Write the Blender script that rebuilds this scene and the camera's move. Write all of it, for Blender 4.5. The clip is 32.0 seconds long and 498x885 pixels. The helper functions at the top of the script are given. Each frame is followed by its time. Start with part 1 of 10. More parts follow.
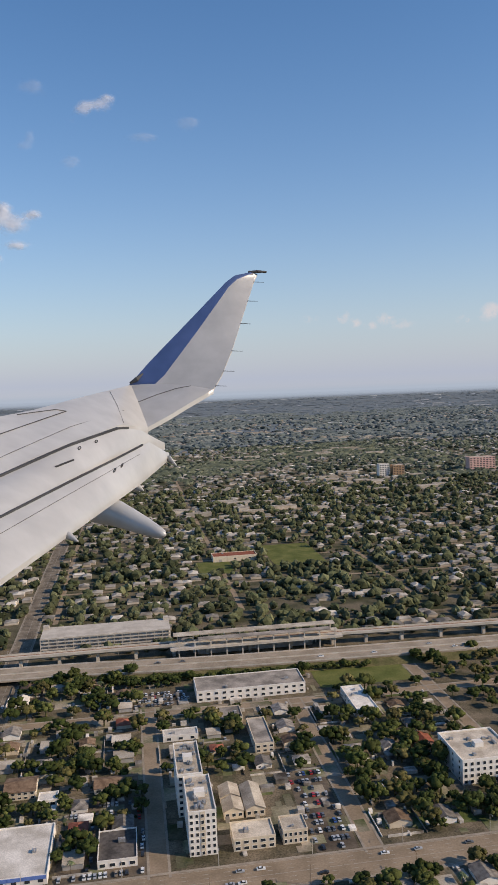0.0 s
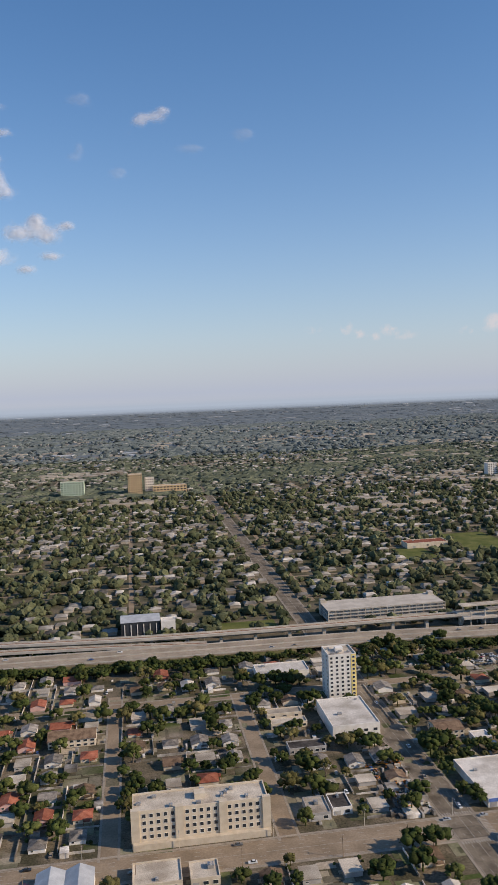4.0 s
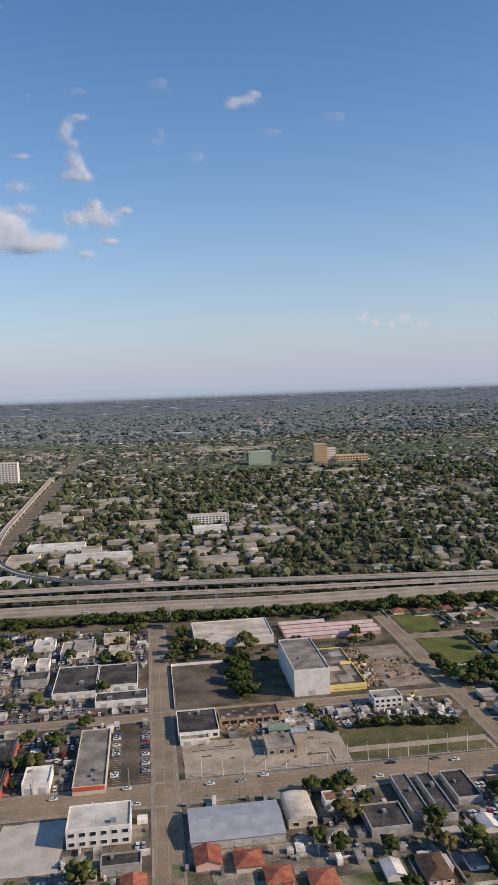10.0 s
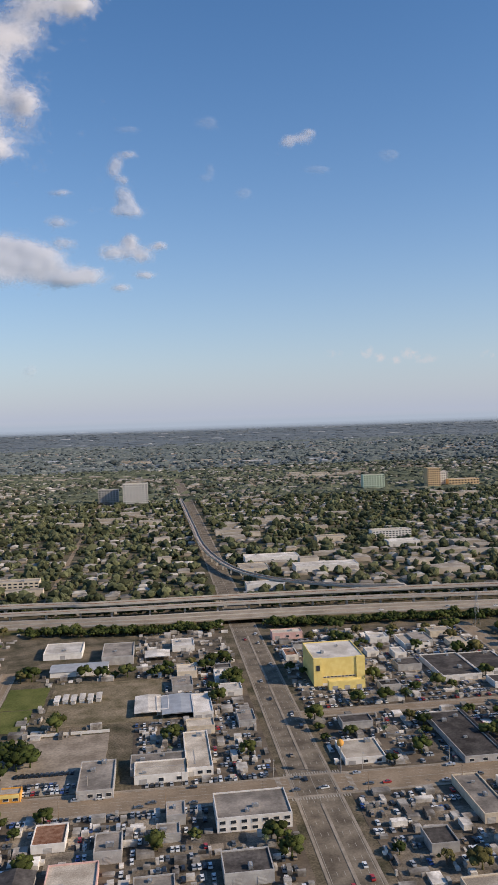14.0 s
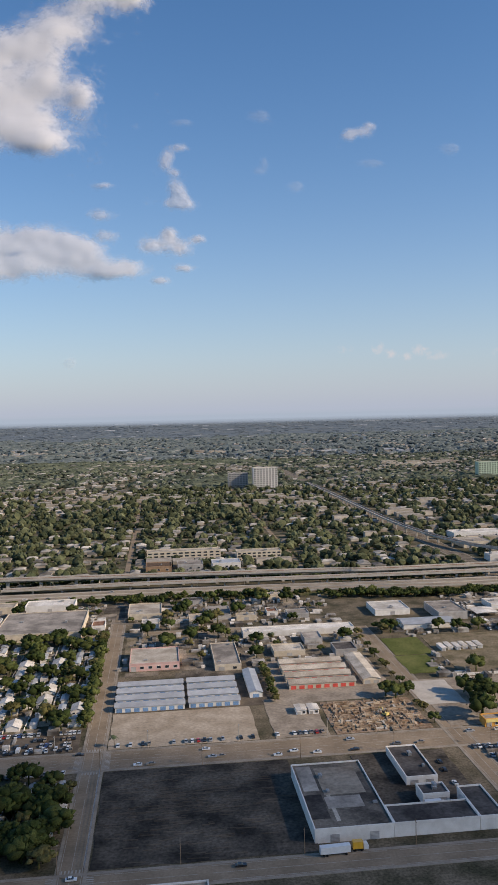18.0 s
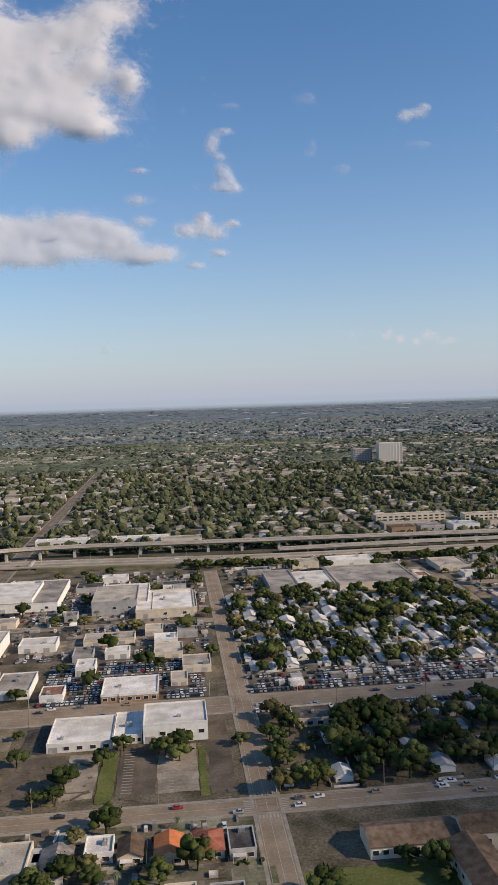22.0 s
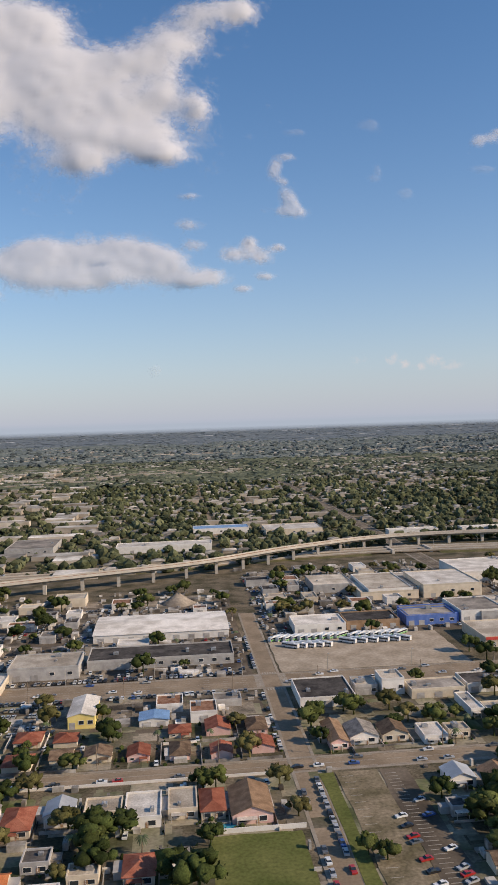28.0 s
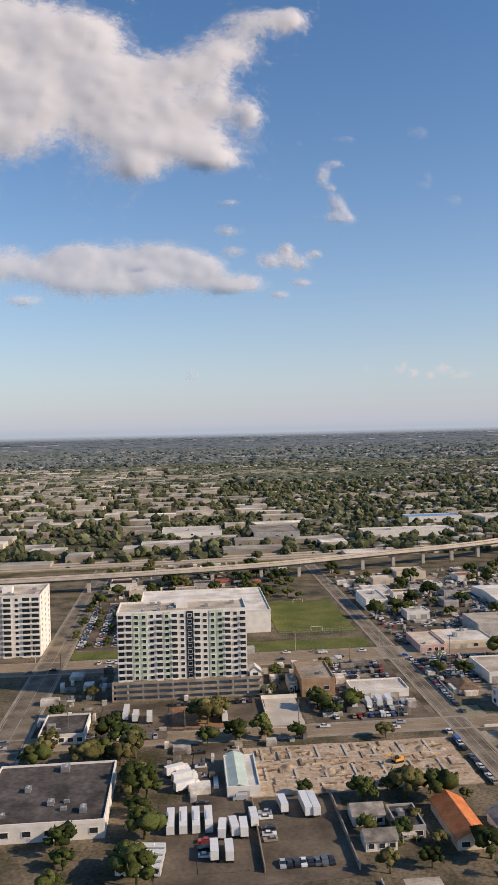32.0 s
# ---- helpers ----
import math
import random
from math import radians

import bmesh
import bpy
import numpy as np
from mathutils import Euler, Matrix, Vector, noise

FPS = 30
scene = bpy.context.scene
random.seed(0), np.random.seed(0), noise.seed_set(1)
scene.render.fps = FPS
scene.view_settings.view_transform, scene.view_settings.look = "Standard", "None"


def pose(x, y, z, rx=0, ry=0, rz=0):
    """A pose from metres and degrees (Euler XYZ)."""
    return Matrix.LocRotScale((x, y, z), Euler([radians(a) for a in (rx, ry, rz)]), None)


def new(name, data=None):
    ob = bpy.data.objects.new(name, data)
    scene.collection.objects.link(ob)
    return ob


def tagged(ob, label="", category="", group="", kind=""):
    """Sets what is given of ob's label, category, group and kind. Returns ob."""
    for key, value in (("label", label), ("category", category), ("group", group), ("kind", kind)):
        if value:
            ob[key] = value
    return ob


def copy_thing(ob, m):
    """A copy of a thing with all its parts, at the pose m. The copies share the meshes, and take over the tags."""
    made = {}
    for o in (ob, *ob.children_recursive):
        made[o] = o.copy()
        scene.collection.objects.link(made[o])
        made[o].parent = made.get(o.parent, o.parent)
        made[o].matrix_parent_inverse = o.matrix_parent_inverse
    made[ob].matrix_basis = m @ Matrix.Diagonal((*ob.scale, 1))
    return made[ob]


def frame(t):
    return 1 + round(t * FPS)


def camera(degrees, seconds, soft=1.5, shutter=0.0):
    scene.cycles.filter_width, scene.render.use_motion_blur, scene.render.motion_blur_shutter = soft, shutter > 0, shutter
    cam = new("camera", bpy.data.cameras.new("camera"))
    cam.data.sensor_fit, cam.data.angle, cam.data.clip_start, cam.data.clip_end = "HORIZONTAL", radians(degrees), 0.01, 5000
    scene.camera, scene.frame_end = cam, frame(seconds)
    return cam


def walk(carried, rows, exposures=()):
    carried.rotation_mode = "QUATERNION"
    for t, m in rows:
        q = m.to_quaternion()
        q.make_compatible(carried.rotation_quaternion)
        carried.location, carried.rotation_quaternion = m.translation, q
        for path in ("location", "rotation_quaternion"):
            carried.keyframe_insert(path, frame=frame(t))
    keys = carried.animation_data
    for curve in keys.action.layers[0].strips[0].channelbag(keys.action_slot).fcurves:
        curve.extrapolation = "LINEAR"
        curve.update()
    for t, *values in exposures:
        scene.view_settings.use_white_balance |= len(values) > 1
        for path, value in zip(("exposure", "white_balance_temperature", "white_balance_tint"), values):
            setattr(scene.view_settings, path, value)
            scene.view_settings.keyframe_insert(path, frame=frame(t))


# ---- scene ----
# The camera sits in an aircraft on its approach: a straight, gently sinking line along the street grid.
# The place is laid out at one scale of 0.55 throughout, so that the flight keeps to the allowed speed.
cam = camera(34.6, 32.0, soft=1.25)
TURNS = [  # seconds, yaw, pitch, roll
    (0.0, -8.78, -4.53, 2.04),
    (0.5, -8.71, -4.18, 2.03),
    (1.0, -8.72, -3.86, 1.95),
    (1.5, -8.56, -3.61, 1.90),
    (2.0, -8.58, -3.33, 1.85),
    (2.5, -8.51, -3.22, 2.02),
    (4.5, -8.47, -3.93, 2.25),
    (5.0, -8.34, -4.04, 2.31),
    (5.5, -8.31, -3.98, 2.33),
    (6.0, -8.22, -4.00, 2.39),
    (6.5, -8.10, -4.05, 2.43),
    (7.0, -7.96, -4.01, 2.41),
    (7.5, -7.78, -4.14, 2.33),
    (8.0, -7.78, -4.32, 2.30),
    (8.5, -7.64, -4.55, 2.30),
    (9.0, -7.68, -4.77, 2.26),
    (9.5, -7.44, -4.77, 2.17),
    (10.0, -7.46, -4.52, 2.08),
    (10.5, -7.31, -4.24, 2.08),
    (11.0, -7.23, -4.06, 2.06),
    (11.5, -7.32, -3.99, 2.01),
    (12.0, -7.21, -3.66, 1.81),
    (12.5, -7.17, -2.99, 1.74),
    (13.0, -7.21, -2.27, 1.74),
    (13.5, -7.18, -2.02, 1.77),
    (15.5, -6.76, -2.63, 1.74),
    (16.0, -6.66, -3.03, 1.63),
    (16.5, -6.53, -3.43, 1.18),
    (17.0, -6.48, -3.24, 1.19),
    (17.5, -6.54, -2.80, 1.45),
    (18.0, -6.38, -2.37, 1.31),
    (18.5, -6.27, -2.41, 1.23),
    (19.0, -6.13, -2.85, 1.26),
    (19.5, -6.09, -3.23, 1.46),
    (20.0, -6.00, -3.35, 1.66),
    (20.5, -5.97, -3.34, 1.95),
    (21.0, -5.93, -3.27, 1.93),
    (21.5, -5.86, -3.17, 1.72),
    (22.0, -5.75, -3.32, 1.81),
    (22.5, -5.84, -3.88, 1.73),
    (23.0, -5.94, -4.40, 1.60),
    (23.5, -5.85, -4.24, 1.58),
    (24.0, -5.84, -3.46, 1.30),
    (24.5, -5.91, -2.79, 1.58),
    (26.5, -5.60, -4.12, 0.21),
    (27.0, -5.69, -3.78, 1.16),
    (27.5, -5.53, -2.59, 1.43),
    (28.0, -5.38, -1.53, 1.77),
    (28.5, -5.17, -1.48, 1.63),
    (29.0, -5.21, -1.80, 1.59),
    (29.5, -5.09, -1.90, 1.55),
    (30.0, -4.95, -1.67, 1.47),
    (30.5, -4.98, -1.42, 1.32),
    (31.0, -4.85, -1.33, 0.96),
    (31.5, -4.96, -1.01, 1.58),
    (32.0, -4.74, -0.98, 1.37),
]
walk(cam, [(t, pose(-38.266 * t, -1.147 * t, 138.84 - 2.086 * t, 90 + pitch, roll, yaw)) for t, yaw, pitch, roll in TURNS],
     exposures=[(0.0, 0.05, 6440, 13), (9.0, 0.03, 6310, 13), (15.0, 0.03, 6330, 13), (20.0, 0.02, 6390, 12), (24.0, 0.05, 6480, 12), (28.0, 0.05, 6550, 13), (32.0, 0.11, 6720, 14)])

# ---- light ----
SUN = Vector((0.80, -0.34, 0.49)).normalized()
sun = new("sun", bpy.data.lights.new("sun", "SUN"))
sun.data.energy, sun.data.angle, sun.data.color = 4.55, radians(0.6), (1.0, 0.83, 0.62)
sun.matrix_world = SUN.to_track_quat("Z", "Y").to_matrix().to_4x4()

world = bpy.data.worlds.new("sky")
scene.world = world
world.use_nodes = True
wn, wl = world.node_tree.nodes, world.node_tree.links
wn.clear()
sky = wn.new("ShaderNodeTexSky")
sky.sky_type, sky.sun_disc = "NISHITA", False
sky.sun_elevation, sky.sun_rotation = math.asin(SUN.z), math.atan2(SUN.x, SUN.y)
sky.air_density, sky.dust_density, sky.ozone_density = 1.0, 0.3, 3.0
SKY_STRENGTH = 0.125


def wnode(kind, **values):
    n = wn.new(kind)
    for key, value in values.items():
        n.inputs[int(key[1:])].default_value = value
    return n


def wmath(op, a, b=None):
    n = wn.new("ShaderNodeMath")
    n.operation = op
    for i, v in enumerate((a, b)):
        if isinstance(v, (int, float)):
            n.inputs[i].default_value = v
        elif v is not None:
            wl.new(v, n.inputs[i])
    return n.outputs[0]


# Clouds: soft patches of the sky, each given by its bearing, its height over the horizon and its breadth, in degrees.
coords = wn.new("ShaderNodeTexCoord")
ragged = wnode("ShaderNodeTexNoise", i2=48.0, i3=7.0, i4=0.66)
wl.new(coords.outputs["Generated"], ragged.inputs[0])
warp = wnode("ShaderNodeTexNoise", i2=70.0, i3=4.0, i4=0.6)
wl.new(coords.outputs["Generated"], warp.inputs[0])


def cloud(bearing, height, wide, tall, dense):
    b, h = radians(bearing), radians(height)
    mid = Vector((math.sin(b) * math.cos(h), math.cos(b) * math.cos(h), math.sin(h)))
    right = Vector((math.cos(b), -math.sin(b), 0))
    up = right.cross(mid)
    total = None
    for axis, size in ((right, wide), (up, tall)):
        dot = wn.new("ShaderNodeVectorMath")
        dot.operation = "DOT_PRODUCT"
        wl.new(coords.outputs["Generated"], dot.inputs[0])
        dot.inputs[1].default_value = axis
        off = wmath("SUBTRACT", dot.outputs["Value"], axis.dot(mid))
        sq = wmath("POWER", wmath("ABSOLUTE", wmath("DIVIDE", off, math.sin(radians(size)))), 2.0)
        total = sq if total is None else wmath("ADD", total, sq)
    front = wn.new("ShaderNodeVectorMath")
    front.operation = "DOT_PRODUCT"
    wl.new(coords.outputs["Generated"], front.inputs[0])
    front.inputs[1].default_value = mid
    body = wmath("MULTIPLY", wmath("SUBTRACT", 1.0, total), wmath("GREATER_THAN", front.outputs["Value"], 0.0))
    return wmath("MULTIPLY", wmath("MAXIMUM", body, 0.0), dense)


SHAPES = (cloud(13.2, 4.1, 0.8, 0.35, 0.30), cloud(15.6, 4.15, 0.5, 0.55, 0.60), cloud(16.4, 3.7, 0.55, 0.4, 0.50), cloud(17.5, 3.45, 0.6, 0.35, 0.55), cloud(18.5, 3.85, 0.7, 0.5, 0.62),
          cloud(19.4, 3.5, 1.4, 0.4, 0.35), cloud(24.4, 3.5, 1.2, 0.5, 0.5), cloud(25.6, 4.0, 0.8, 0.7, 0.5))
CLOUDS = SHAPES[0]
for shape in SHAPES[1:]:
    CLOUDS = wmath("MAXIMUM", CLOUDS, shape)
edge = wmath("ADD", wmath("MULTIPLY", ragged.outputs[0], 1.5), wmath("MULTIPLY", warp.outputs[0], 0.5))
cover = wmath("MULTIPLY", CLOUDS, wmath("MAXIMUM", wmath("SUBTRACT", edge, 0.88), 0.0))
cover = wmath("MINIMUM", wmath("MULTIPLY", cover, 6.5), 0.75)
clear = wn.new("ShaderNodeHueSaturation")
clear.inputs["Hue"].default_value = 0.500
clear.inputs["Saturation"].default_value, clear.inputs["Value"].default_value = 1.20, 1.03
wl.new(sky.outputs[0], clear.inputs["Color"])
# the hazy air along the horizon
split = wn.new("ShaderNodeSeparateXYZ")
wl.new(coords.outputs["Generated"], split.inputs[0])
haze = wmath("POWER", 2.718, wmath("MULTIPLY", wmath("ABSOLUTE", split.outputs["Z"]), -7.2))
hazy = wn.new("ShaderNodeMix")
hazy.data_type = "RGBA"
wl.new(wmath("MULTIPLY", haze, 0.92), hazy.inputs["Factor"])
wl.new(clear.outputs[0], hazy.inputs["A"])
hazy.inputs["B"].default_value = (3.42, 3.80, 4.62, 1)
mixer = wn.new("ShaderNodeMix")
mixer.data_type = "RGBA"
wl.new(cover, mixer.inputs["Factor"])
wl.new(hazy.outputs["Result"], mixer.inputs["A"])
mixer.inputs["B"].default_value = (5.3, 4.95, 4.9, 1)
back = wn.new("ShaderNodeBackground")
back.inputs["Strength"].default_value = SKY_STRENGTH
wl.new(mixer.outputs["Result"], back.inputs["Color"])
out = wn.new("ShaderNodeOutputWorld")
wl.new(back.outputs[0], out.inputs[0])

# ---- materials ----


def surface(name, a, b, scale=0.4, rough=0.85, metal=0.0, bump=0.15, fine=6.0, vary=0.0, island=0.0, grain=0.35, coat=0.0):
    """A surface of two tones a and b, mixed in patches of about 1/scale metres, with fine grain over them."""
    m = bpy.data.materials.new(name)
    m.use_nodes = True
    n, l = m.node_tree.nodes, m.node_tree.links
    p = n["Principled BSDF"]
    p.inputs["Roughness"].default_value, p.inputs["Metallic"].default_value = rough, metal
    p.inputs["Coat Weight"].default_value = coat
    p.inputs["Specular IOR Level"].default_value = 0.5 if rough < 0.65 else 0.08
    geo = n.new("ShaderNodeNewGeometry")
    big, small = n.new("ShaderNodeTexNoise"), n.new("ShaderNodeTexNoise")
    for tex, s, d in ((big, scale, 5.0), (small, fine, 3.0)):
        tex.inputs["Scale"].default_value, tex.inputs["Detail"].default_value = s, d
        l.new(geo.outputs["Position"], tex.inputs["Vector"])
    ramp = n.new("ShaderNodeMapRange")
    ramp.inputs[1].default_value, ramp.inputs[2].default_value = 0.36, 0.64
    l.new(big.outputs[0], ramp.inputs[0])
    mix = n.new("ShaderNodeMix")
    mix.data_type = "RGBA"
    mix.inputs["A"].default_value, mix.inputs["B"].default_value = (*a, 1), (*b, 1)
    l.new(ramp.outputs[0], mix.inputs["Factor"])
    shade = n.new("ShaderNodeMapRange")
    shade.inputs[1].default_value, shade.inputs[2].default_value = 0.25, 0.75
    shade.inputs[3].default_value, shade.inputs[4].default_value = 1 - grain, 1 + grain
    l.new(small.outputs[0], shade.inputs[0])
    value = shade.outputs[0]
    for amount, kind, socket in ((vary, "ShaderNodeObjectInfo", "Random"), (island, "ShaderNodeNewGeometry", "Random Per Island")):
        if amount:
            info, span, times = n.new(kind), n.new("ShaderNodeMapRange"), n.new("ShaderNodeMath")
            span.inputs[3].default_value, span.inputs[4].default_value = 1 - amount, 1 + amount
            l.new(info.outputs[socket], span.inputs[0])
            times.operation = "MULTIPLY"
            l.new(value, times.inputs[0])
            l.new(span.outputs[0], times.inputs[1])
            value = times.outputs[0]
    scaled = n.new("ShaderNodeVectorMath")
    scaled.operation = "SCALE"
    l.new(mix.outputs["Result"], scaled.inputs[0])
    l.new(value, scaled.inputs["Scale"])
    l.new(scaled.outputs[0], p.inputs["Base Color"])
    if bump:
        bp = n.new("ShaderNodeBump")
        bp.inputs["Strength"].default_value, bp.inputs["Distance"].default_value = bump, 0.1
        l.new(small.outputs[0], bp.inputs["Height"])
        l.new(bp.outputs[0], p.inputs["Normal"])
    return m


def dark_glass(name, tint):
    m = bpy.data.materials.new(name)
    m.use_nodes = True
    p = m.node_tree.nodes["Principled BSDF"]
    p.inputs["Base Color"].default_value = (*tint, 1)
    p.inputs["Roughness"].default_value, p.inputs["Specular IOR Level"].default_value = 0.12, 0.6
    return m


def cloud_vapour(name, most, grains, thin, full):
    """White vapour: thick where its puffs lie, thinning out to ragged wisps at their rims."""
    m = bpy.data.materials.new(name)
    m.use_nodes = True
    n, l = m.node_tree.nodes, m.node_tree.links
    p = n["Principled BSDF"]
    p.inputs["Base Color"].default_value, p.inputs["Roughness"].default_value = (0.62, 0.615, 0.63, 1), 1.0
    p.inputs["Specular IOR Level"].default_value = 0.0
    geo, body = n.new("ShaderNodeNewGeometry"), n.new("ShaderNodeAttribute")
    body.attribute_name = "vapour"
    value = body.outputs["Fac"]
    for scale, weight in grains:
        t, mid, k = n.new("ShaderNodeTexNoise"), n.new("ShaderNodeMath"), n.new("ShaderNodeMath")
        t.inputs["Scale"].default_value, t.inputs["Detail"].default_value, t.inputs["Roughness"].default_value = scale, 5.0, 0.6
        l.new(geo.outputs["Position"], t.inputs["Vector"])
        mid.operation, mid.inputs[1].default_value = "SUBTRACT", 0.5
        l.new(t.outputs[0], mid.inputs[0])
        k.operation, k.inputs[1].default_value = "MULTIPLY_ADD", weight
        l.new(mid.outputs[0], k.inputs[0])
        l.new(value, k.inputs[2])
        value = k.outputs[0]
    soft = n.new("ShaderNodeMapRange")
    soft.interpolation_type = "SMOOTHSTEP"
    soft.inputs[1].default_value, soft.inputs[2].default_value, soft.inputs[4].default_value = thin, full, most
    l.new(value, soft.inputs[0])
    l.new(soft.outputs[0], p.inputs["Alpha"])
    return m


VAPOUR = cloud_vapour("cloud_vapour", 0.93, ((0.006, 1.3), (0.02, 1.0), (0.06, 0.4)), 0.16, 1.15)
BANK_VAPOUR = cloud_vapour("bank_vapour", 0.76, ((0.005, 0.9), (0.016, 0.9), (0.05, 0.4)), 0.20, 1.20)
THIN_VAPOUR = cloud_vapour("thin_cloud_vapour", 0.54, ((0.014, 1.1), (0.04, 0.8), (0.12, 0.3)), 0.18, 1.25)
FAINT_VAPOUR = cloud_vapour("faint_cloud_vapour", 0.13, ((0.014, 1.1), (0.04, 0.8), (0.12, 0.3)), 0.18, 1.25)
GLASS = dark_glass("window_glass", (0.025, 0.032, 0.04))
ASPHALT = surface("worn_asphalt", (0.22, 0.168, 0.114), (0.305, 0.236, 0.164), 0.12, 0.9, fine=1.5, grain=0.15)
AVENUE = surface("avenue_asphalt", (0.115, 0.094, 0.070), (0.235, 0.195, 0.145), 0.16, 0.9, fine=1.6, grain=0.22)
PALE_ROAD = surface("motorway_concrete", (0.25, 0.205, 0.15), (0.36, 0.30, 0.23), 0.09, 0.9, fine=1.2, grain=0.18)
LOT = surface("lot_asphalt", (0.078, 0.063, 0.048), (0.170, 0.136, 0.100), 0.10, 0.92, fine=1.2, grain=0.2)
BLACKTOP = surface("dark_asphalt", (0.030, 0.027, 0.023), (0.125, 0.105, 0.082), 0.10, 0.9, fine=1.1, grain=0.5)
CONCRETE = surface("concrete", (0.42, 0.375, 0.315), (0.53, 0.48, 0.41), 0.2, 0.88, fine=2.5, grain=0.12)
OLD_CONCRETE = surface("stained_concrete", (0.215, 0.175, 0.132), (0.35, 0.292, 0.226), 0.15, 0.9, fine=1.0, grain=0.25)
PAVING = surface("paving", (0.25, 0.212, 0.165), (0.34, 0.29, 0.23), 0.3, 0.9, fine=2.0, grain=0.15)
PAINT = surface("road_paint", (0.40, 0.37, 0.32), (0.32, 0.29, 0.24), 0.8, 0.7, grain=0.2)
GRASS = surface("mown_grass", (0.088, 0.104, 0.028), (0.150, 0.152, 0.050), 0.10, 0.95, fine=1.4, grain=0.28)
DRY_GRASS = surface("dry_grass", (0.075, 0.078, 0.03), (0.16, 0.135, 0.068), 0.11, 0.95, fine=1.2, grain=0.3)
SAND = surface("bare_sand", (0.31, 0.25, 0.18), (0.43, 0.355, 0.27), 0.14, 0.95, fine=1.0, grain=0.22)
DIRT = surface("dug_earth", (0.34, 0.25, 0.165), (0.48, 0.38, 0.28), 0.22, 0.95, fine=1.3, grain=0.32, bump=0.5)
RED_DIRT = surface("red_earth", (0.22, 0.12, 0.07), (0.32, 0.20, 0.12), 0.3, 0.95, fine=1.3, grain=0.3)
SOIL = surface("city_ground", (0.064, 0.058, 0.034), (0.190, 0.152, 0.105), 0.11, 0.95, fine=1.5, grain=0.5)
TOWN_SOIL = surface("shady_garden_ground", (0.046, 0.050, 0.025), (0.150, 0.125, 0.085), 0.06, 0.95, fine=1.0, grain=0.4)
# The far ground carries the air's haze in its blue-grey base colour.
HAZED_DISTANCE = surface("hazed_distant_country", (0.125, 0.150, 0.166), (0.160, 0.184, 0.198), 0.012, 1.0, fine=0.05, grain=0.16, bump=0)
ROOF_WHITE = surface("white_roof", (0.45, 0.405, 0.345), (0.70, 0.65, 0.58), 0.16, 0.8, fine=2.6, vary=0.18, grain=0.24)
ROOF_CREAM = surface("cream_roof", (0.32, 0.27, 0.21), (0.54, 0.475, 0.385), 0.16, 0.85, fine=2.6, vary=0.24, grain=0.26)
ROOF_GREY = surface("grey_roof", (0.17, 0.15, 0.128), (0.37, 0.325, 0.275), 0.15, 0.88, fine=1.4, vary=0.2, grain=0.2)
ROOF_DARK = surface("tar_roof", (0.045, 0.040, 0.037), (0.11, 0.098, 0.088), 0.2, 0.9, fine=1.1, vary=0.2, grain=0.35)
ROOF_METAL = surface("metal_roof", (0.40, 0.40, 0.40), (0.52, 0.52, 0.51), 0.3, 0.5, 0.25, fine=3, vary=0.1, grain=0.1)
ROOF_BLUE = surface("blue_roof", (0.16, 0.28, 0.46), (0.22, 0.36, 0.56), 0.3, 0.5, 0.1, vary=0.1)
TILE_RED = surface("clay_tiles", (0.24, 0.075, 0.045), (0.34, 0.13, 0.08), 0.6, 0.8, fine=5, vary=0.25, grain=0.25, bump=0.4)
TILE_ORANGE = surface("orange_tiles", (0.46, 0.14, 0.05), (0.56, 0.21, 0.085), 0.6, 0.8, fine=5, vary=0.12, grain=0.2, bump=0.4)
TILE_BROWN = surface("brown_shingles", (0.11, 0.072, 0.048), (0.21, 0.145, 0.095), 0.6, 0.85, fine=5, vary=0.3, grain=0.25, bump=0.4)
TILE_GREY = surface("grey_shingles", (0.14, 0.125, 0.11), (0.29, 0.26, 0.225), 0.6, 0.85, fine=5, vary=0.35, grain=0.2, bump=0.4)
WALL_WHITE = surface("white_render", (0.68, 0.635, 0.57), (0.78, 0.74, 0.68), 0.5, 0.85, vary=0.08, grain=0.06)
WALL_CREAM = surface("cream_render", (0.56, 0.47, 0.35), (0.66, 0.57, 0.44), 0.5, 0.85, vary=0.12, grain=0.07)
WALL_PINK = surface("pink_render", (0.62, 0.38, 0.33), (0.70, 0.48, 0.42), 0.5, 0.85, vary=0.1, grain=0.07)
ROOF_PINK = surface("pink_roof", (0.50, 0.36, 0.32), (0.60, 0.46, 0.42), 0.3, 0.8, grain=0.08)
WALL_GREY = surface("grey_render", (0.34, 0.32, 0.30), (0.44, 0.42, 0.39), 0.5, 0.85, vary=0.15, grain=0.08)
WALL_YELLOW = surface("yellow_render", (0.76, 0.58, 0.19), (0.82, 0.66, 0.25), 0.5, 0.7, grain=0.05)
WALL_ORANGE = surface("orange_render", (0.62, 0.30, 0.06), (0.70, 0.37, 0.10), 0.5, 0.8, grain=0.06)
WALL_GREEN = surface("pale_green_render", (0.46, 0.55, 0.40), (0.54, 0.62, 0.48), 0.5, 0.8, grain=0.05)
WALL_BLUE = surface("blue_render", (0.09, 0.16, 0.42), (0.14, 0.22, 0.50), 0.5, 0.7, grain=0.06)
WALL_BLACK = surface("black_cladding", (0.022, 0.024, 0.030), (0.04, 0.042, 0.05), 0.5, 0.55, grain=0.1)
WALL_RED = surface("red_paint", (0.55, 0.06, 0.04), (0.64, 0.10, 0.07), 0.5, 0.6, grain=0.06)
WALL_BROWN = surface("brown_render", (0.30, 0.19, 0.11), (0.40, 0.27, 0.17), 0.5, 0.85, grain=0.08)
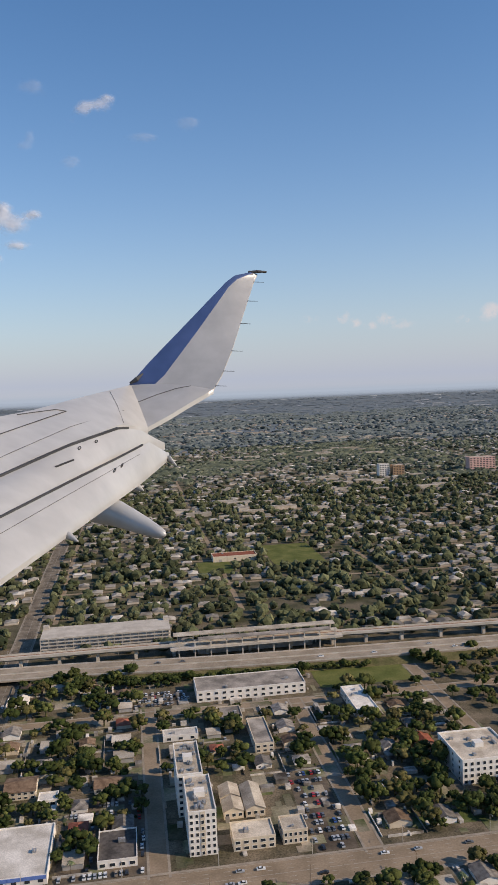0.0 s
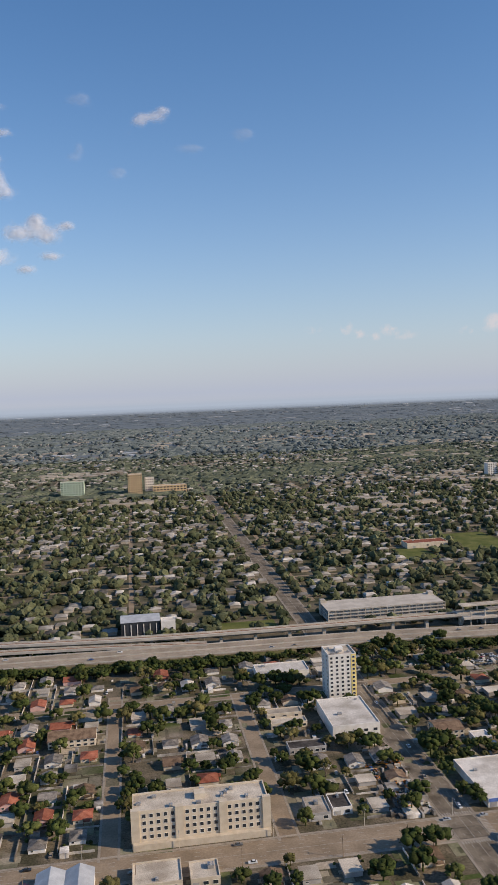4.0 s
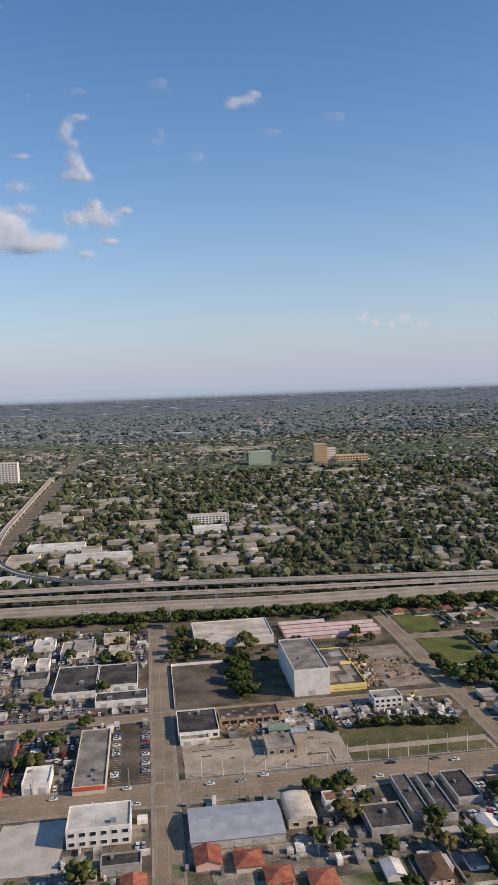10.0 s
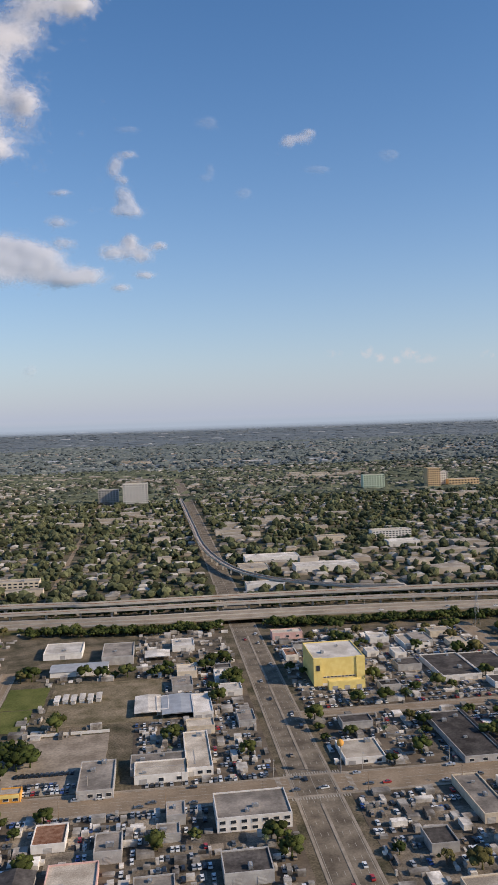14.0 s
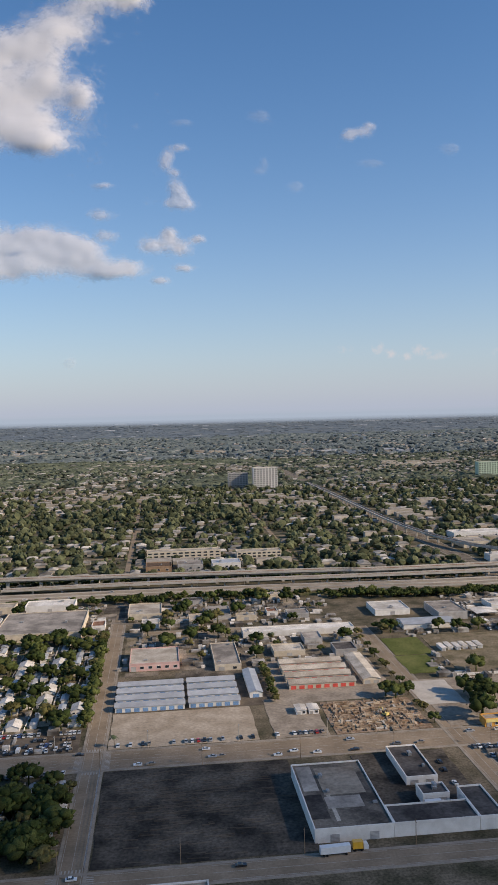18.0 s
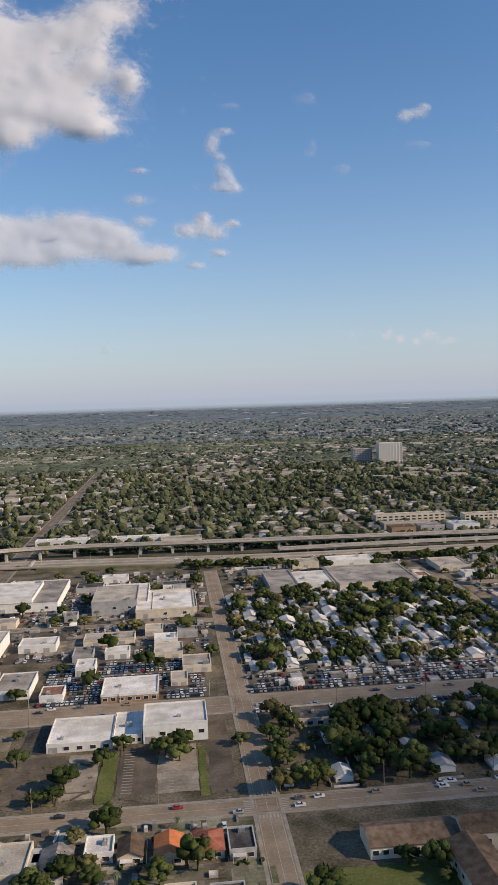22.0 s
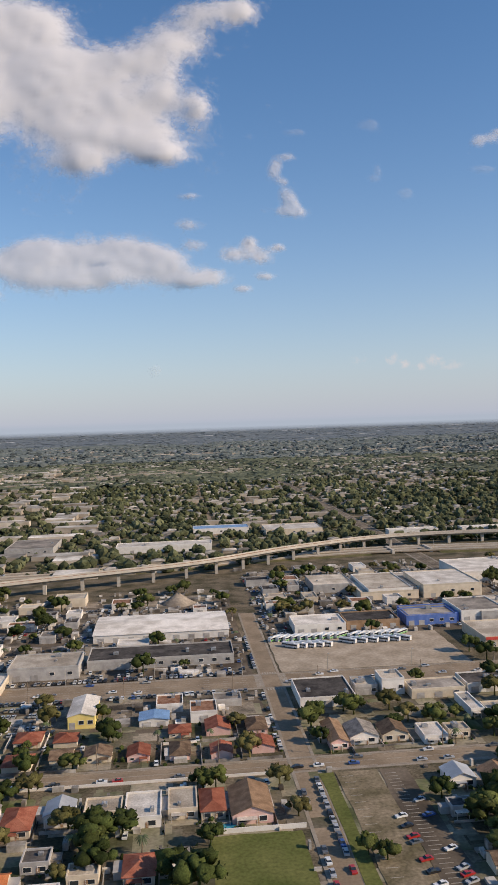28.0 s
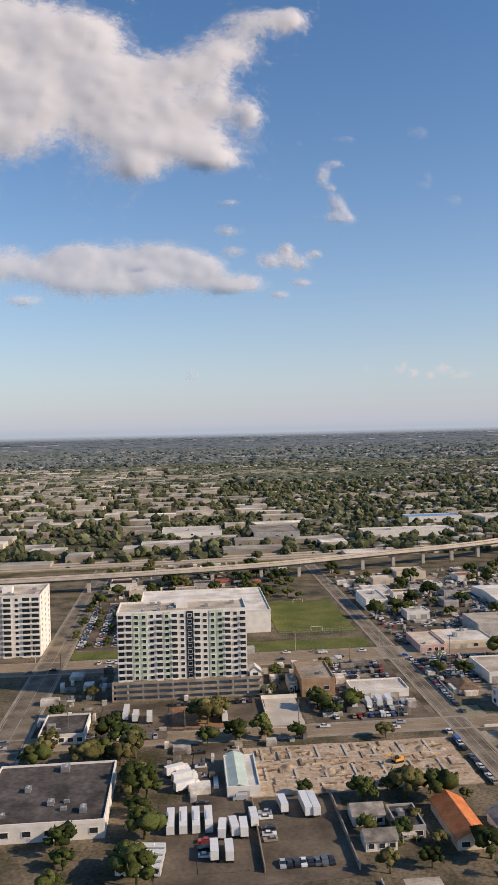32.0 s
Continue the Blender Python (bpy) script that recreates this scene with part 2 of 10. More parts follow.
STEEL = surface("galvanised_steel", (0.36, 0.36, 0.36), (0.46, 0.46, 0.46), 2.0, 0.45, 0.7, grain=0.08)
RUST = surface("rusted_metal", (0.20, 0.09, 0.05), (0.34, 0.20, 0.13), 0.8, 0.8, 0.2, grain=0.25)
TIMBER = surface("weathered_timber", (0.20, 0.14, 0.09), (0.30, 0.22, 0.15), 1.0, 0.9, grain=0.2)
RUBBER = surface("rubber", (0.02, 0.02, 0.02), (0.035, 0.033, 0.03), 3.0, 0.9, grain=0.1)
LEAF = [surface("foliage_dark", (0.024, 0.034, 0.009), (0.052, 0.066, 0.018), 0.5, 0.8, fine=3.5, vary=0.30, grain=0.55, bump=0.9),
        surface("foliage_mid", (0.040, 0.050, 0.013), (0.085, 0.095, 0.028), 0.5, 0.8, fine=3.5, vary=0.30, grain=0.55, bump=0.9),
        surface("foliage_olive", (0.064, 0.060, 0.020), (0.122, 0.106, 0.040), 0.5, 0.8, fine=3.5, vary=0.30, grain=0.55, bump=0.9)]
LEAF_MANY = [surface("garden_foliage_dark", (0.024, 0.034, 0.009), (0.052, 0.066, 0.018), 0.12, 0.8, fine=3.5, island=0.40, grain=0.55, bump=0.9),
             surface("garden_foliage_mid", (0.040, 0.050, 0.013), (0.085, 0.095, 0.028), 0.12, 0.8, fine=3.5, island=0.40, grain=0.55, bump=0.9),
             surface("garden_foliage_olive", (0.064, 0.060, 0.020), (0.122, 0.106, 0.040), 0.12, 0.8, fine=3.5, island=0.40, grain=0.55, bump=0.9)]
WOODS = surface("wooded_crowns", (0.044, 0.053, 0.026), (0.118, 0.122, 0.062), 0.06, 0.85, fine=1.4, island=0.45, grain=0.35, bump=0.5)
# Distance haze is mixed into the next two crown colours: greyer, then bluer.
HAZED_MID_WOODS = surface("hazed_middle_crowns", (0.052, 0.062, 0.042), (0.112, 0.120, 0.080), 0.03, 0.9, fine=0.6, island=0.45, grain=0.3, bump=0)
HAZED_FAR_WOODS = surface("hazed_far_crowns", (0.082, 0.099, 0.095), (0.132, 0.148, 0.140), 0.02, 0.9, fine=0.4, island=0.40, grain=0.3, bump=0)
SITE_TIMBER = surface("site_timber", (0.20, 0.13, 0.08), (0.46, 0.36, 0.25), 0.4, 0.9, fine=3, island=0.45, grain=0.25)
YARD_GROUND = surface("yard_ground", (0.085, 0.072, 0.056), (0.27, 0.225, 0.17), 0.14, 0.92, fine=1.9, island=0.55, grain=0.38)
ROUGH_GROUND = surface("rough_ground", (0.125, 0.105, 0.060), (0.27, 0.215, 0.145), 0.14, 0.95, fine=1.4, grain=0.35)
# Horizon woods and far pale walls: blue haze put into the base colour.
HAZED_HORIZON_WOODS = surface("hazed_horizon_crowns", (0.128, 0.152, 0.166), (0.165, 0.187, 0.198), 0.01, 0.9, grain=0.1, bump=0)
HAZED_PALE_FAR = surface("hazed_far_pale_walls", (0.33, 0.34, 0.355), (0.44, 0.45, 0.46), 0.05, 0.9, grain=0.1, bump=0)
SITE_EARTH = surface("site_earth", (0.20, 0.135, 0.09), (0.36, 0.27, 0.19), 0.35, 0.95, fine=1.8, grain=0.4, bump=0.5)
WORN_ROOF = surface("worn_tar_roof", (0.065, 0.056, 0.048), (0.205, 0.175, 0.14), 0.16, 0.9, fine=1.5, grain=0.35)
FAR_ROOF = surface("far_roofs", (0.15, 0.135, 0.115), (0.46, 0.42, 0.36), 0.07, 0.85, island=0.55, fine=0.4, grain=0.2, bump=0)
WORKS_ROOF = surface("works_roofs", (0.24, 0.215, 0.18), (0.66, 0.61, 0.53), 0.05, 0.8, island=0.4, fine=0.6, grain=0.18, bump=0)
WALL_TAN = surface("tan_render", (0.58, 0.40, 0.22), (0.66, 0.48, 0.28), 0.5, 0.85, grain=0.06)
FAR_WALL = surface("far_walls", (0.34, 0.28, 0.21), (0.52, 0.46, 0.38), 0.07, 0.85, island=0.3, fine=0.4, grain=0.1, bump=0)
YARD_STUFF = surface("yard_sheds", (0.13, 0.11, 0.09), (0.62, 0.575, 0.51), 0.16, 0.85, island=0.6, fine=1.5, grain=0.2)
PLOT_STUFF = surface("garden_plots", (0.060, 0.078, 0.024), (0.30, 0.25, 0.19), 0.05, 0.95, island=0.45, fine=1.2, grain=0.25)
BARK = surface("bark", (0.12, 0.09, 0.065), (0.20, 0.16, 0.12), 2.0, 0.9, grain=0.25)
PALM_LEAF = surface("palm_fronds", (0.055, 0.080, 0.026), (0.11, 0.13, 0.05), 1.0, 0.6, vary=0.25, grain=0.25)


def paint(name, c):
    return surface(name, c, tuple(v * 0.9 for v in c), 1.5, 0.32, 0.0, bump=0.0, grain=0.05, coat=0.6, vary=0.06)


CAR_PAINT = {"white": paint("white_car_paint", (0.72, 0.72, 0.70)), "silver": paint("silver_car_paint", (0.42, 0.43, 0.44)),
             "black": paint("black_car_paint", (0.02, 0.02, 0.022)), "grey": paint("grey_car_paint", (0.12, 0.125, 0.13)),
             "red": paint("red_car_paint", (0.42, 0.03, 0.025)), "blue": paint("blue_car_paint", (0.04, 0.09, 0.28)),
             "orange": paint("orange_car_paint", (0.62, 0.22, 0.03)), "tan": paint("tan_car_paint", (0.34, 0.27, 0.19)), "yellow": paint("yellow_paint", (0.75, 0.42, 0.04))}

# ---- mesh helpers ----


def mesh_of(name, bm, mats):
    me = bpy.data.meshes.new(name)
    bm.to_mesh(me)
    bm.free()
    for m in mats if isinstance(mats, (list, tuple)) else [mats]:
        me.materials.append(m)
    return me


def part(name, bm, mats, parent=None, label="", at=(0, 0, 0)):
    """Links a bmesh, or a mesh made before, as one object under parent."""
    ob = new(name, mesh_of(name, bm, mats) if isinstance(bm, bmesh.types.BMesh) else bm)
    ob.location = at
    if parent:
        ob.parent = parent
    if label:
        ob["label"] = label
    return ob


def thing(name, label, category, at=(0, 0, 0), group="", kind="", turn=0.0):
    e = new(name)
    e.matrix_basis = pose(*at, 0, 0, turn)
    return tagged(e, label, category, group, kind)


def bx(bm, x0, x1, y0, y1, z0, z1, slot=0):
    v = [bm.verts.new(p) for p in ((x0, y0, z0), (x1, y0, z0), (x1, y1, z0), (x0, y1, z0), (x0, y0, z1), (x1, y0, z1), (x1, y1, z1), (x0, y1, z1))]
    for q in ((3, 2, 1, 0), (4, 5, 6, 7), (0, 1, 5, 4), (1, 2, 6, 5), (2, 3, 7, 6), (3, 0, 4, 7)):
        bm.faces.new([v[i] for i in q]).material_index = slot
    return bm


def box(*a):
    return bx(bmesh.new(), *a)


def cyl(bm, x, y, z0, z1, r0, r1=None, n=8, slot=0):
    r1 = r0 if r1 is None else r1
    rings = [[bm.verts.new((x + r * math.cos(2 * math.pi * i / n), y + r * math.sin(2 * math.pi * i / n), z)) for i in range(n)] for r, z in ((r0, z0), (r1, z1))]
    for i in range(n):
        bm.faces.new((rings[0][i], rings[0][(i + 1) % n], rings[1][(i + 1) % n], rings[1][i])).material_index = slot
    bm.faces.new(rings[1]).material_index = slot
    bm.faces.new(rings[0][::-1]).material_index = slot
    return bm


def tube(bm, pts, radii, n=6):
    """A round limb along points."""
    rings = []
    for i, p in enumerate(pts):
        d = (Vector(pts[min(i + 1, len(pts) - 1)]) - Vector(pts[max(i - 1, 0)])).normalized()
        a = d.orthogonal().normalized()
        b = d.cross(a)
        rings.append([bm.verts.new(Vector(p) + radii[i] * (math.cos(2 * math.pi * k / n) * a + math.sin(2 * math.pi * k / n) * b)) for k in range(n)])
    for r, s in zip(rings, rings[1:]):
        for k in range(n):
            bm.faces.new((r[k], r[(k + 1) % n], s[(k + 1) % n], s[k]))
    bm.faces.new(rings[-1])
    return bm


def ribbon(bm, pts, left, right, z0, z1, slot=0):
    """A slab along a line of (x, y, z), from left to right of it, from z0 to z1 over it."""
    rings = []
    for i, p in enumerate(pts):
        d = Vector(pts[min(i + 1, len(pts) - 1)]) - Vector(pts[max(i - 1, 0)])
        nrm = Vector((-d.y, d.x, 0)).normalized()
        c = Vector(p)
        rings.append([bm.verts.new(c + nrm * o + Vector((0, 0, z))) for o, z in ((left, z1), (right, z1), (right, z0), (left, z0))])
    for r, s in zip(rings, rings[1:]):
        for k in range(4):
            bm.faces.new((r[k], s[k], s[(k + 1) % 4], r[(k + 1) % 4])).material_index = slot
    for r in (rings[0], rings[-1][::-1]):
        bm.faces.new(r).material_index = slot
    return bm


def glide(pts, step=6.0):
    """Points at even steps along a smooth line through pts."""
    p = [Vector(q) for q in pts]
    p = [2 * p[0] - p[1], *p, 2 * p[-1] - p[-2]]
    res = []
    for a, b, c, d in zip(p, p[1:], p[2:], p[3:]):
        k = max(1, int((c - b).length / step))
        for i in range(k):
            t = i / k
            res.append(0.5 * ((2 * b) + (c - a) * t + (2 * a - 5 * b + 4 * c - d) * t * t + (3 * b - a - 3 * c + d) * t ** 3))
    return res + [p[-2]]

# ---- ground ----
def rise(y):
    """The land lies flat and lifts a little towards the far rim, which stands for the horizon."""
    return 48.0 * max(0.0, (y - 2500.0) / 2150.0) ** 1.6


def build_ground():
    xs = [-2900 + 200 * i for i in range(29)]
    ys = [-700, -300, 0, 300, 440, 600, 1000, 1500, 2000, 2500, 2700, 2900, 3200, 3500, 3800, 4100, 4400, 4650]
    bm = bmesh.new()
    grid = [[bm.verts.new((x, y, rise(y))) for x in xs] for y in ys]
    for j in range(len(ys) - 1):
        for i in range(len(xs) - 1):
            f = bm.faces.new((grid[j][i], grid[j][i + 1], grid[j + 1][i + 1], grid[j + 1][i]))
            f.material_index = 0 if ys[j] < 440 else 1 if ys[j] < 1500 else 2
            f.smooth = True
    tagged(part("ground", bm, [SOIL, TOWN_SOIL, HAZED_DISTANCE]), "flat suburban ground of grass and bare soil", "ground", kind="structure")


build_ground()

# The street grid: avenues run along y, streets along x.
ROAD_A, ROAD_B, ROAD_C, ROAD_D = 211.5, 150.5, 266.0, 328.5
TAKEN = {}          # ground that is built over: x0, x1, y0, y1, by cells of 40 m


def take(x0, x1, y0, y1):
    for i in range(int(x0 // 40), int(x1 // 40) + 1):
        for j in range(int(y0 // 40), int(y1 // 40) + 1):
            TAKEN.setdefault((i, j), []).append((x0, x1, y0, y1))


def free(x0, x1, y0, y1, gap=0.0):
    x0, x1, y0, y1 = x0 - gap, x1 + gap, y0 - gap, y1 + gap
    for i in range(int(x0 // 40), int(x1 // 40) + 1):
        for j in range(int(y0 // 40), int(y1 // 40) + 1):
            for a, b, c, d in TAKEN.get((i, j), ()):
                if x1 > a and x0 < b and y1 > c and y0 < d:
                    return False
    return True


def road(name, label, x0, x1, y0, y1, lanes=2, walks=True, paint_it=True, mat=ASPHALT):
    """A straight road with its kerbs, pavements and markings."""
    along_x = (x1 - x0) > (y1 - y0)
    level = {"road": 0.05, "avenue": 0.062, "lane": 0.04}[name]
    r = tagged(part(name, box(x0, x1, y0, y1, -0.5, level), mat), label, "road", kind="structure")
    if walks:
        for s in (0, 1):
            if along_x:
                b = box(x0, x1, y0 - 1.0, y0 - 0.02, -0.3, 0.10) if s == 0 else box(x0, x1, y1 + 0.02, y1 + 1.0, -0.3, 0.10)
            else:
                b = box(x0 - 0.8, x0 - 0.02, y0, y1, -0.3, 0.085) if s == 0 else box(x1 + 0.02, x1 + 0.8, y0, y1, -0.3, 0.085)
            part("pavement", b, PAVING, r, "pale concrete pavement with a kerb")
    if paint_it:
        bm = bmesh.new()
        z = level + 0.012
        lo, hi, c0, c1 = (x0, x1, y0, y1) if along_x else (y0, y1, x0, x1)
        for k in range(lanes + 1):
            c = c0 + 0.35 + (c1 - c0 - 0.7) * k / lanes
            solid = k in (0, lanes) or k * 2 == lanes
            s = lo + 3
            while s < hi - 3:
                e = min(hi - 3, s + (40.0 if solid else 1.8))
                if along_x:
                    bx(bm, s, e, c - 0.06, c + 0.06, z - 0.01, z)
                else:
                    bx(bm, c - 0.06, c + 0.06, s, e, z - 0.01, z)
                s = e + (3.0 if solid else 4.2)
        part("lane_marking", bm, PAINT, r, "worn white lane lines")
    take(x0, x1, y0, y1)
    return r


road("road", "wide sun-bleached asphalt arterial road with turning lane", -1500, 500, ROAD_A - 6.0, ROAD_A + 6.0, 6)
road("road", "two-lane asphalt street through the houses", -1500, -520, ROAD_B - 3.2, ROAD_B + 3.2, 2)
road("road", "narrow asphalt street between workshops", -488, -276, ROAD_C - 2.6, ROAD_C + 2.6, 2)
road("road", "quiet asphalt street by the gardens", -272, 400, ROAD_D - 2.4, ROAD_D + 2.4, 2, paint_it=False)
road("lane", "asphalt back street behind the yards", -815, -605, 341.5, 345.5, 2, paint_it=False)
road("lane", "asphalt lane past the workshops", -930, -826, 303, 306.5, 2, paint_it=False)
for ax, half, y0, y1, n in ((-61, 5.0, 150, 1700, 4), (-491.6, 6.1, 60, 1900, 6), (-934, 4.3, 40, 1900, 4), (-1160, 2.2, -60, 420, 2), (-1267, 4.0, 40, 420, 2)):
    road("avenue", "broad avenue of worn grey asphalt with white lane lines", ax - half, ax + half, y0, y1, n, mat=AVENUE)
for ax, half, y0, y1 in ((3, 2.6, 216, 335), (-113, 2.6, 216, 331), (-165, 2.4, 216, 340), (-218, 2.8, 216, 360), (-273, 3.0, 216, 362), (-382, 3.4, 120, 372),
                         (-600, 2.8, 120, 338), (-711, 2.8, 60, 405), (-823, 2.8, 60, 400), (-1044, 2.6, 0, 300), (66, 2.4, 216, 331), (128, 2.4, 216, 370)):
    road("avenue", "side street of grey asphalt with narrow pavements", ax - half, ax + half, y0, y1, 2, paint_it=half > 2.7)


for ax, y0, y1 in ((-491.6, 222, 300), (-491.6, 306, 372), (-491.6, 150, 200), (-934, 226, 300), (-934, 90, 142)):
    tagged(part("median_strip", box(ax - 0.45, ax + 0.45, y0, y1, -0.2, 0.16), PAVING), "raised concrete median strip of an avenue", "median", kind="structure")


def crossing(x, y, half_x, half_y):
    """Zebra stripes on the four arms of a crossing."""
    bm = bmesh.new()
    for s in (-1, 1):
        k = -half_x + 0.5
        while k < half_x - 0.3:
            bx(bm, x + k, x + k + 0.35, y + s * (half_y + 1.6) - 0.8, y + s * (half_y + 1.6) + 0.8, 0.07, 0.078)
            k += 0.8
        k = -half_y + 0.5
        while k < half_y - 0.3:
            bx(bm, x + s * (half_x + 1.6) - 0.8, x + s * (half_x + 1.6) + 0.8, y + k, y + k + 0.35, 0.07, 0.078)
            k += 0.8
    tagged(part("zebra_crossing", bm, PAINT), "white zebra stripes at a road crossing", "road marking", kind="structure")


for ax, half in ((-61, 5), (-491, 9), (-934, 4.3), (-1044, 2.6), (-1160, 2.2), (-711, 2.8)):
    crossing(ax, ROAD_A, half, 6.0)
for ax, half in ((-711, 2.8), (-823, 2.8), (-934, 4.3)):
    crossing(ax, ROAD_B, half, 3.2)


PLIES = [0]


def patch(name, label, x0, x1, y0, y1, mat, z=0.03, hold=True):
    """An uneven-edged plot of ground cover."""
    bm, n = bmesh.new(), 10
    PLIES[0] += 1
    z = (0.075 if hold or z > 0.04 else 0.0) + 0.0045 * (PLIES[0] % 15 + 1) + 0.0006 * (PLIES[0] // 15)
    rim = []
    for (ax, ay), (cx, cy) in (((x0, y0), (x1, y0)), ((x1, y0), (x1, y1)), ((x1, y1), (x0, y1)), ((x0, y1), (x0, y0))):
        for k in range(n):
            t = k / n
            rim.append((ax + (cx - ax) * t + random.uniform(-0.25, 0.25), ay + (cy - ay) * t + random.uniform(-0.25, 0.25)))
    top = [bm.verts.new((x, y, z)) for x, y in rim]
    low = [bm.verts.new((x, y, -0.3)) for x, y in rim]
    bm.faces.new(top)
    for i in range(len(rim)):
        j = (i + 1) % len(rim)
        bm.faces.new((low[i], low[j], top[j], top[i]))
    if hold:
        take(x0, x1, y0, y1)
    return tagged(part(name, bm, mat), label, name.replace("_", " "), kind="structure")


patch("lawn", "mown green playing field with dry patches", 80, 124, 340, 366, GRASS)
patch("playing_field", "bright green school playing field", 104, 144, 577, 650, GRASS, 0.05)
patch("playing_field", "smaller green field beside a school", 47, 72, 563, 603, GRASS, 0.05)
patch("lawn", "green lawn beside the railway", -109, -78, 417, 437, GRASS)
patch("lawn", "fenced green lawn behind gardens", -268, -250, 334, 359, GRASS)
patch("lawn", "open green lawn with a bare spot", -268, -248, 292, 324, GRASS)
patch("grass_strip", "dry grass strip behind a fence", -324, -278, 229, 242, DRY_GRASS)
patch("gravel_lot", "pale gravel strip along the road", -324, -278, 219, 229, SAND)
patch("dirt_lot", "bare sandy lot with tyre tracks", -376, -324, 219, 243, SAND)
patch("walled_yard", "walled yard with worn sandy asphalt", -376, -352, 272, 314, LOT)
patch("car_park", "marked asphalt car park beside a shop", -398, -386, 219, 256, LOT)
patch("forecourt", "pale concrete forecourt", -426, -409, 179, 203, CONCRETE)
patch("car_park", "pale worn lot of a low centre", -586, -556, 222, 259, OLD_CONCRETE)
patch("building_site", "reddish building site full of timber and footings", -637, -606, 219, 246, SITE_EARTH)
patch("lawn", "rough green lawn at a street corner", -596, -580, 292, 316, GRASS)
patch("sandy_lot", "rough sandy waste ground", -578, -534, 271, 318, ROUGH_GROUND)
patch("asphalt_lot", "large blackened empty asphalt lot", -707, -655, 155.5, 204, BLACKTOP)
patch("sandy_lot", "open sandy storage yard", -707, -661, 219, 247, SAND)
patch("concrete_lot", "pale concrete yard", -656, -639, 219, 252, OLD_CONCRETE)
patch("concrete_lot", "cracked concrete slab of a cleared plot", -974, -941, 156, 204, OLD_CONCRETE)
patch("cleared_lot", "cleared plot with cracked asphalt", -926, -888, 156, 204, ROUGH_GROUND, hold=False)
patch("grass_strip", "green grass corner of a cleared plot", -952, -943, 193, 203, GRASS, 0.06, False)
patch("asphalt_strip", "dark cracked strip across a cleared plot", -973, -942, 177.5, 179.3, LOT, 0.06, False)
patch("asphalt_strip", "sandy worn strip across a cleared plot", -972, -948, 160, 170, SAND, 0.06, False)
patch("grass_strip", "grass edge along a cleared plot", -974, -942, 156, 158.2, DRY_GRASS, 0.06, False)
patch("car_park", "stained asphalt lot before a store", -888, -872, 160, 184, LOT, hold=False)
patch("car_park", "cracked concrete lot before a store", -871, -863, 160, 184, OLD_CONCRETE, hold=False)
patch("grass_strip", "green strip between two lots", -862.4, -858.6, 157, 184, GRASS, 0.06, False)
patch("car_park", "grey asphalt lot under trees", -858, -848.5, 160, 186, LOT, hold=False)
patch("car_park", "pale asphalt lot beside a store", -848, -838, 160, 186, OLD_CONCRETE, hold=False)
patch("grass_strip", "narrow green strip beside a lot", -837.6, -835.6, 157, 184, GRASS, 0.06, False)
patch("car_park", "asphalt lot at a street corner", -835, -829, 158, 203, LOT, hold=False)
patch("car_park", "small black asphalt lot", -885, -875.5, 186, 203, BLACKTOP, hold=False)
patch("grass_strip", "patch of green grass on a cleared plot", -910, -893, 180, 203, GRASS, 0.06, False)
patch("bus_yard", "gravel bus yard", -1040, -977, 219, 258, SAND)
patch("lawn", "mown green lawn behind a wall", -1067, -1049, 96, 121, GRASS)
patch("car_park", "half-empty lot of worn brown ground", -1037.5, -1028, 88, 145, ROUGH_GROUND)
patch("car_park", "dark asphalt strip of a car park", -1027.8, -1021, 88, 145, LOT)
patch("soccer_field", "mown green soccer field", -1193, -1165, 240, 292, GRASS)
patch("lawn", "long green verge with small trees", -1205, -1165, 219, 231, GRASS)
patch("grass_strip", "green verge along an avenue", -1041.2, -1038.2, 60, 145, GRASS)
patch("lawn", "rough green school lawn", -820, -716, 90, 124, GRASS, hold=False)
patch("lawn", "green lawn beside a tower block", -1262, -1247, 219, 228, GRASS)
patch("building_site", "dug-over sandy building site", -1213, -1166, 118, 142, DIRT)
patch("truck_yard", "asphalt truck yard", -1231, -1196, 88, 117, LOT)
patch("truck_yard", "concrete truck yard", -1230, -1196, 155, 174, LOT)
patch("red_dirt_lot", "overgrown lot of red earth", -1229, -1215, 156, 173, RED_DIRT, 0.05, False)
patch("container_yard", "asphalt yard of a bus company", -1246, -1232, 155, 175, LOT)
patch("paved_yard", "pale paved yard round rows of lock-ups", -650, -608, 247.5, 294, OLD_CONCRETE, hold=False)
patch("paved_yard", "grey paved yard round rows of lock-ups", -707.5, -652, 247.5, 277, LOT, hold=False)
patch("waste_ground", "rough ground with worn tracks", -706, -606, 294.5, 340, ROUGH_GROUND, hold=False)
patch("boat_yard", "open yard full of white boats", -545, -505, 338, 388, LOT, hold=False)
patch("used_car_lot", "asphalt lot packed with used cars", -886, -833, 219, 262, LOT, hold=False)
patch("used_car_lot", "asphalt lot of a car dealer", -820, -716, 219, 236, LOT, hold=False)
patch("car_yard", "oily car breaker's yard", -600, -501, 158, 204, LOT, hold=False)
patch("car_yard", "asphalt yard behind workshops", -545, -501, 219, 335, LOT, hold=False)
patch("car_yard", "asphalt yard between shops", -482, -386, 269, 372, LOT, hold=False)
patch("car_yard", "asphalt yards along the road", -482, -386, 219, 262, LOT, hold=False)
patch("car_yard", "asphalt yards behind shops", -482, -386, 150, 204, LOT, hold=False)
patch("car_yard", "grey asphalt yards among workshops", -1155, -1049, 219, 330, LOT, hold=False)
patch("car_yard", "grey asphalt yards among sheds", -1040, -940, 259, 370, LOT, hold=False)
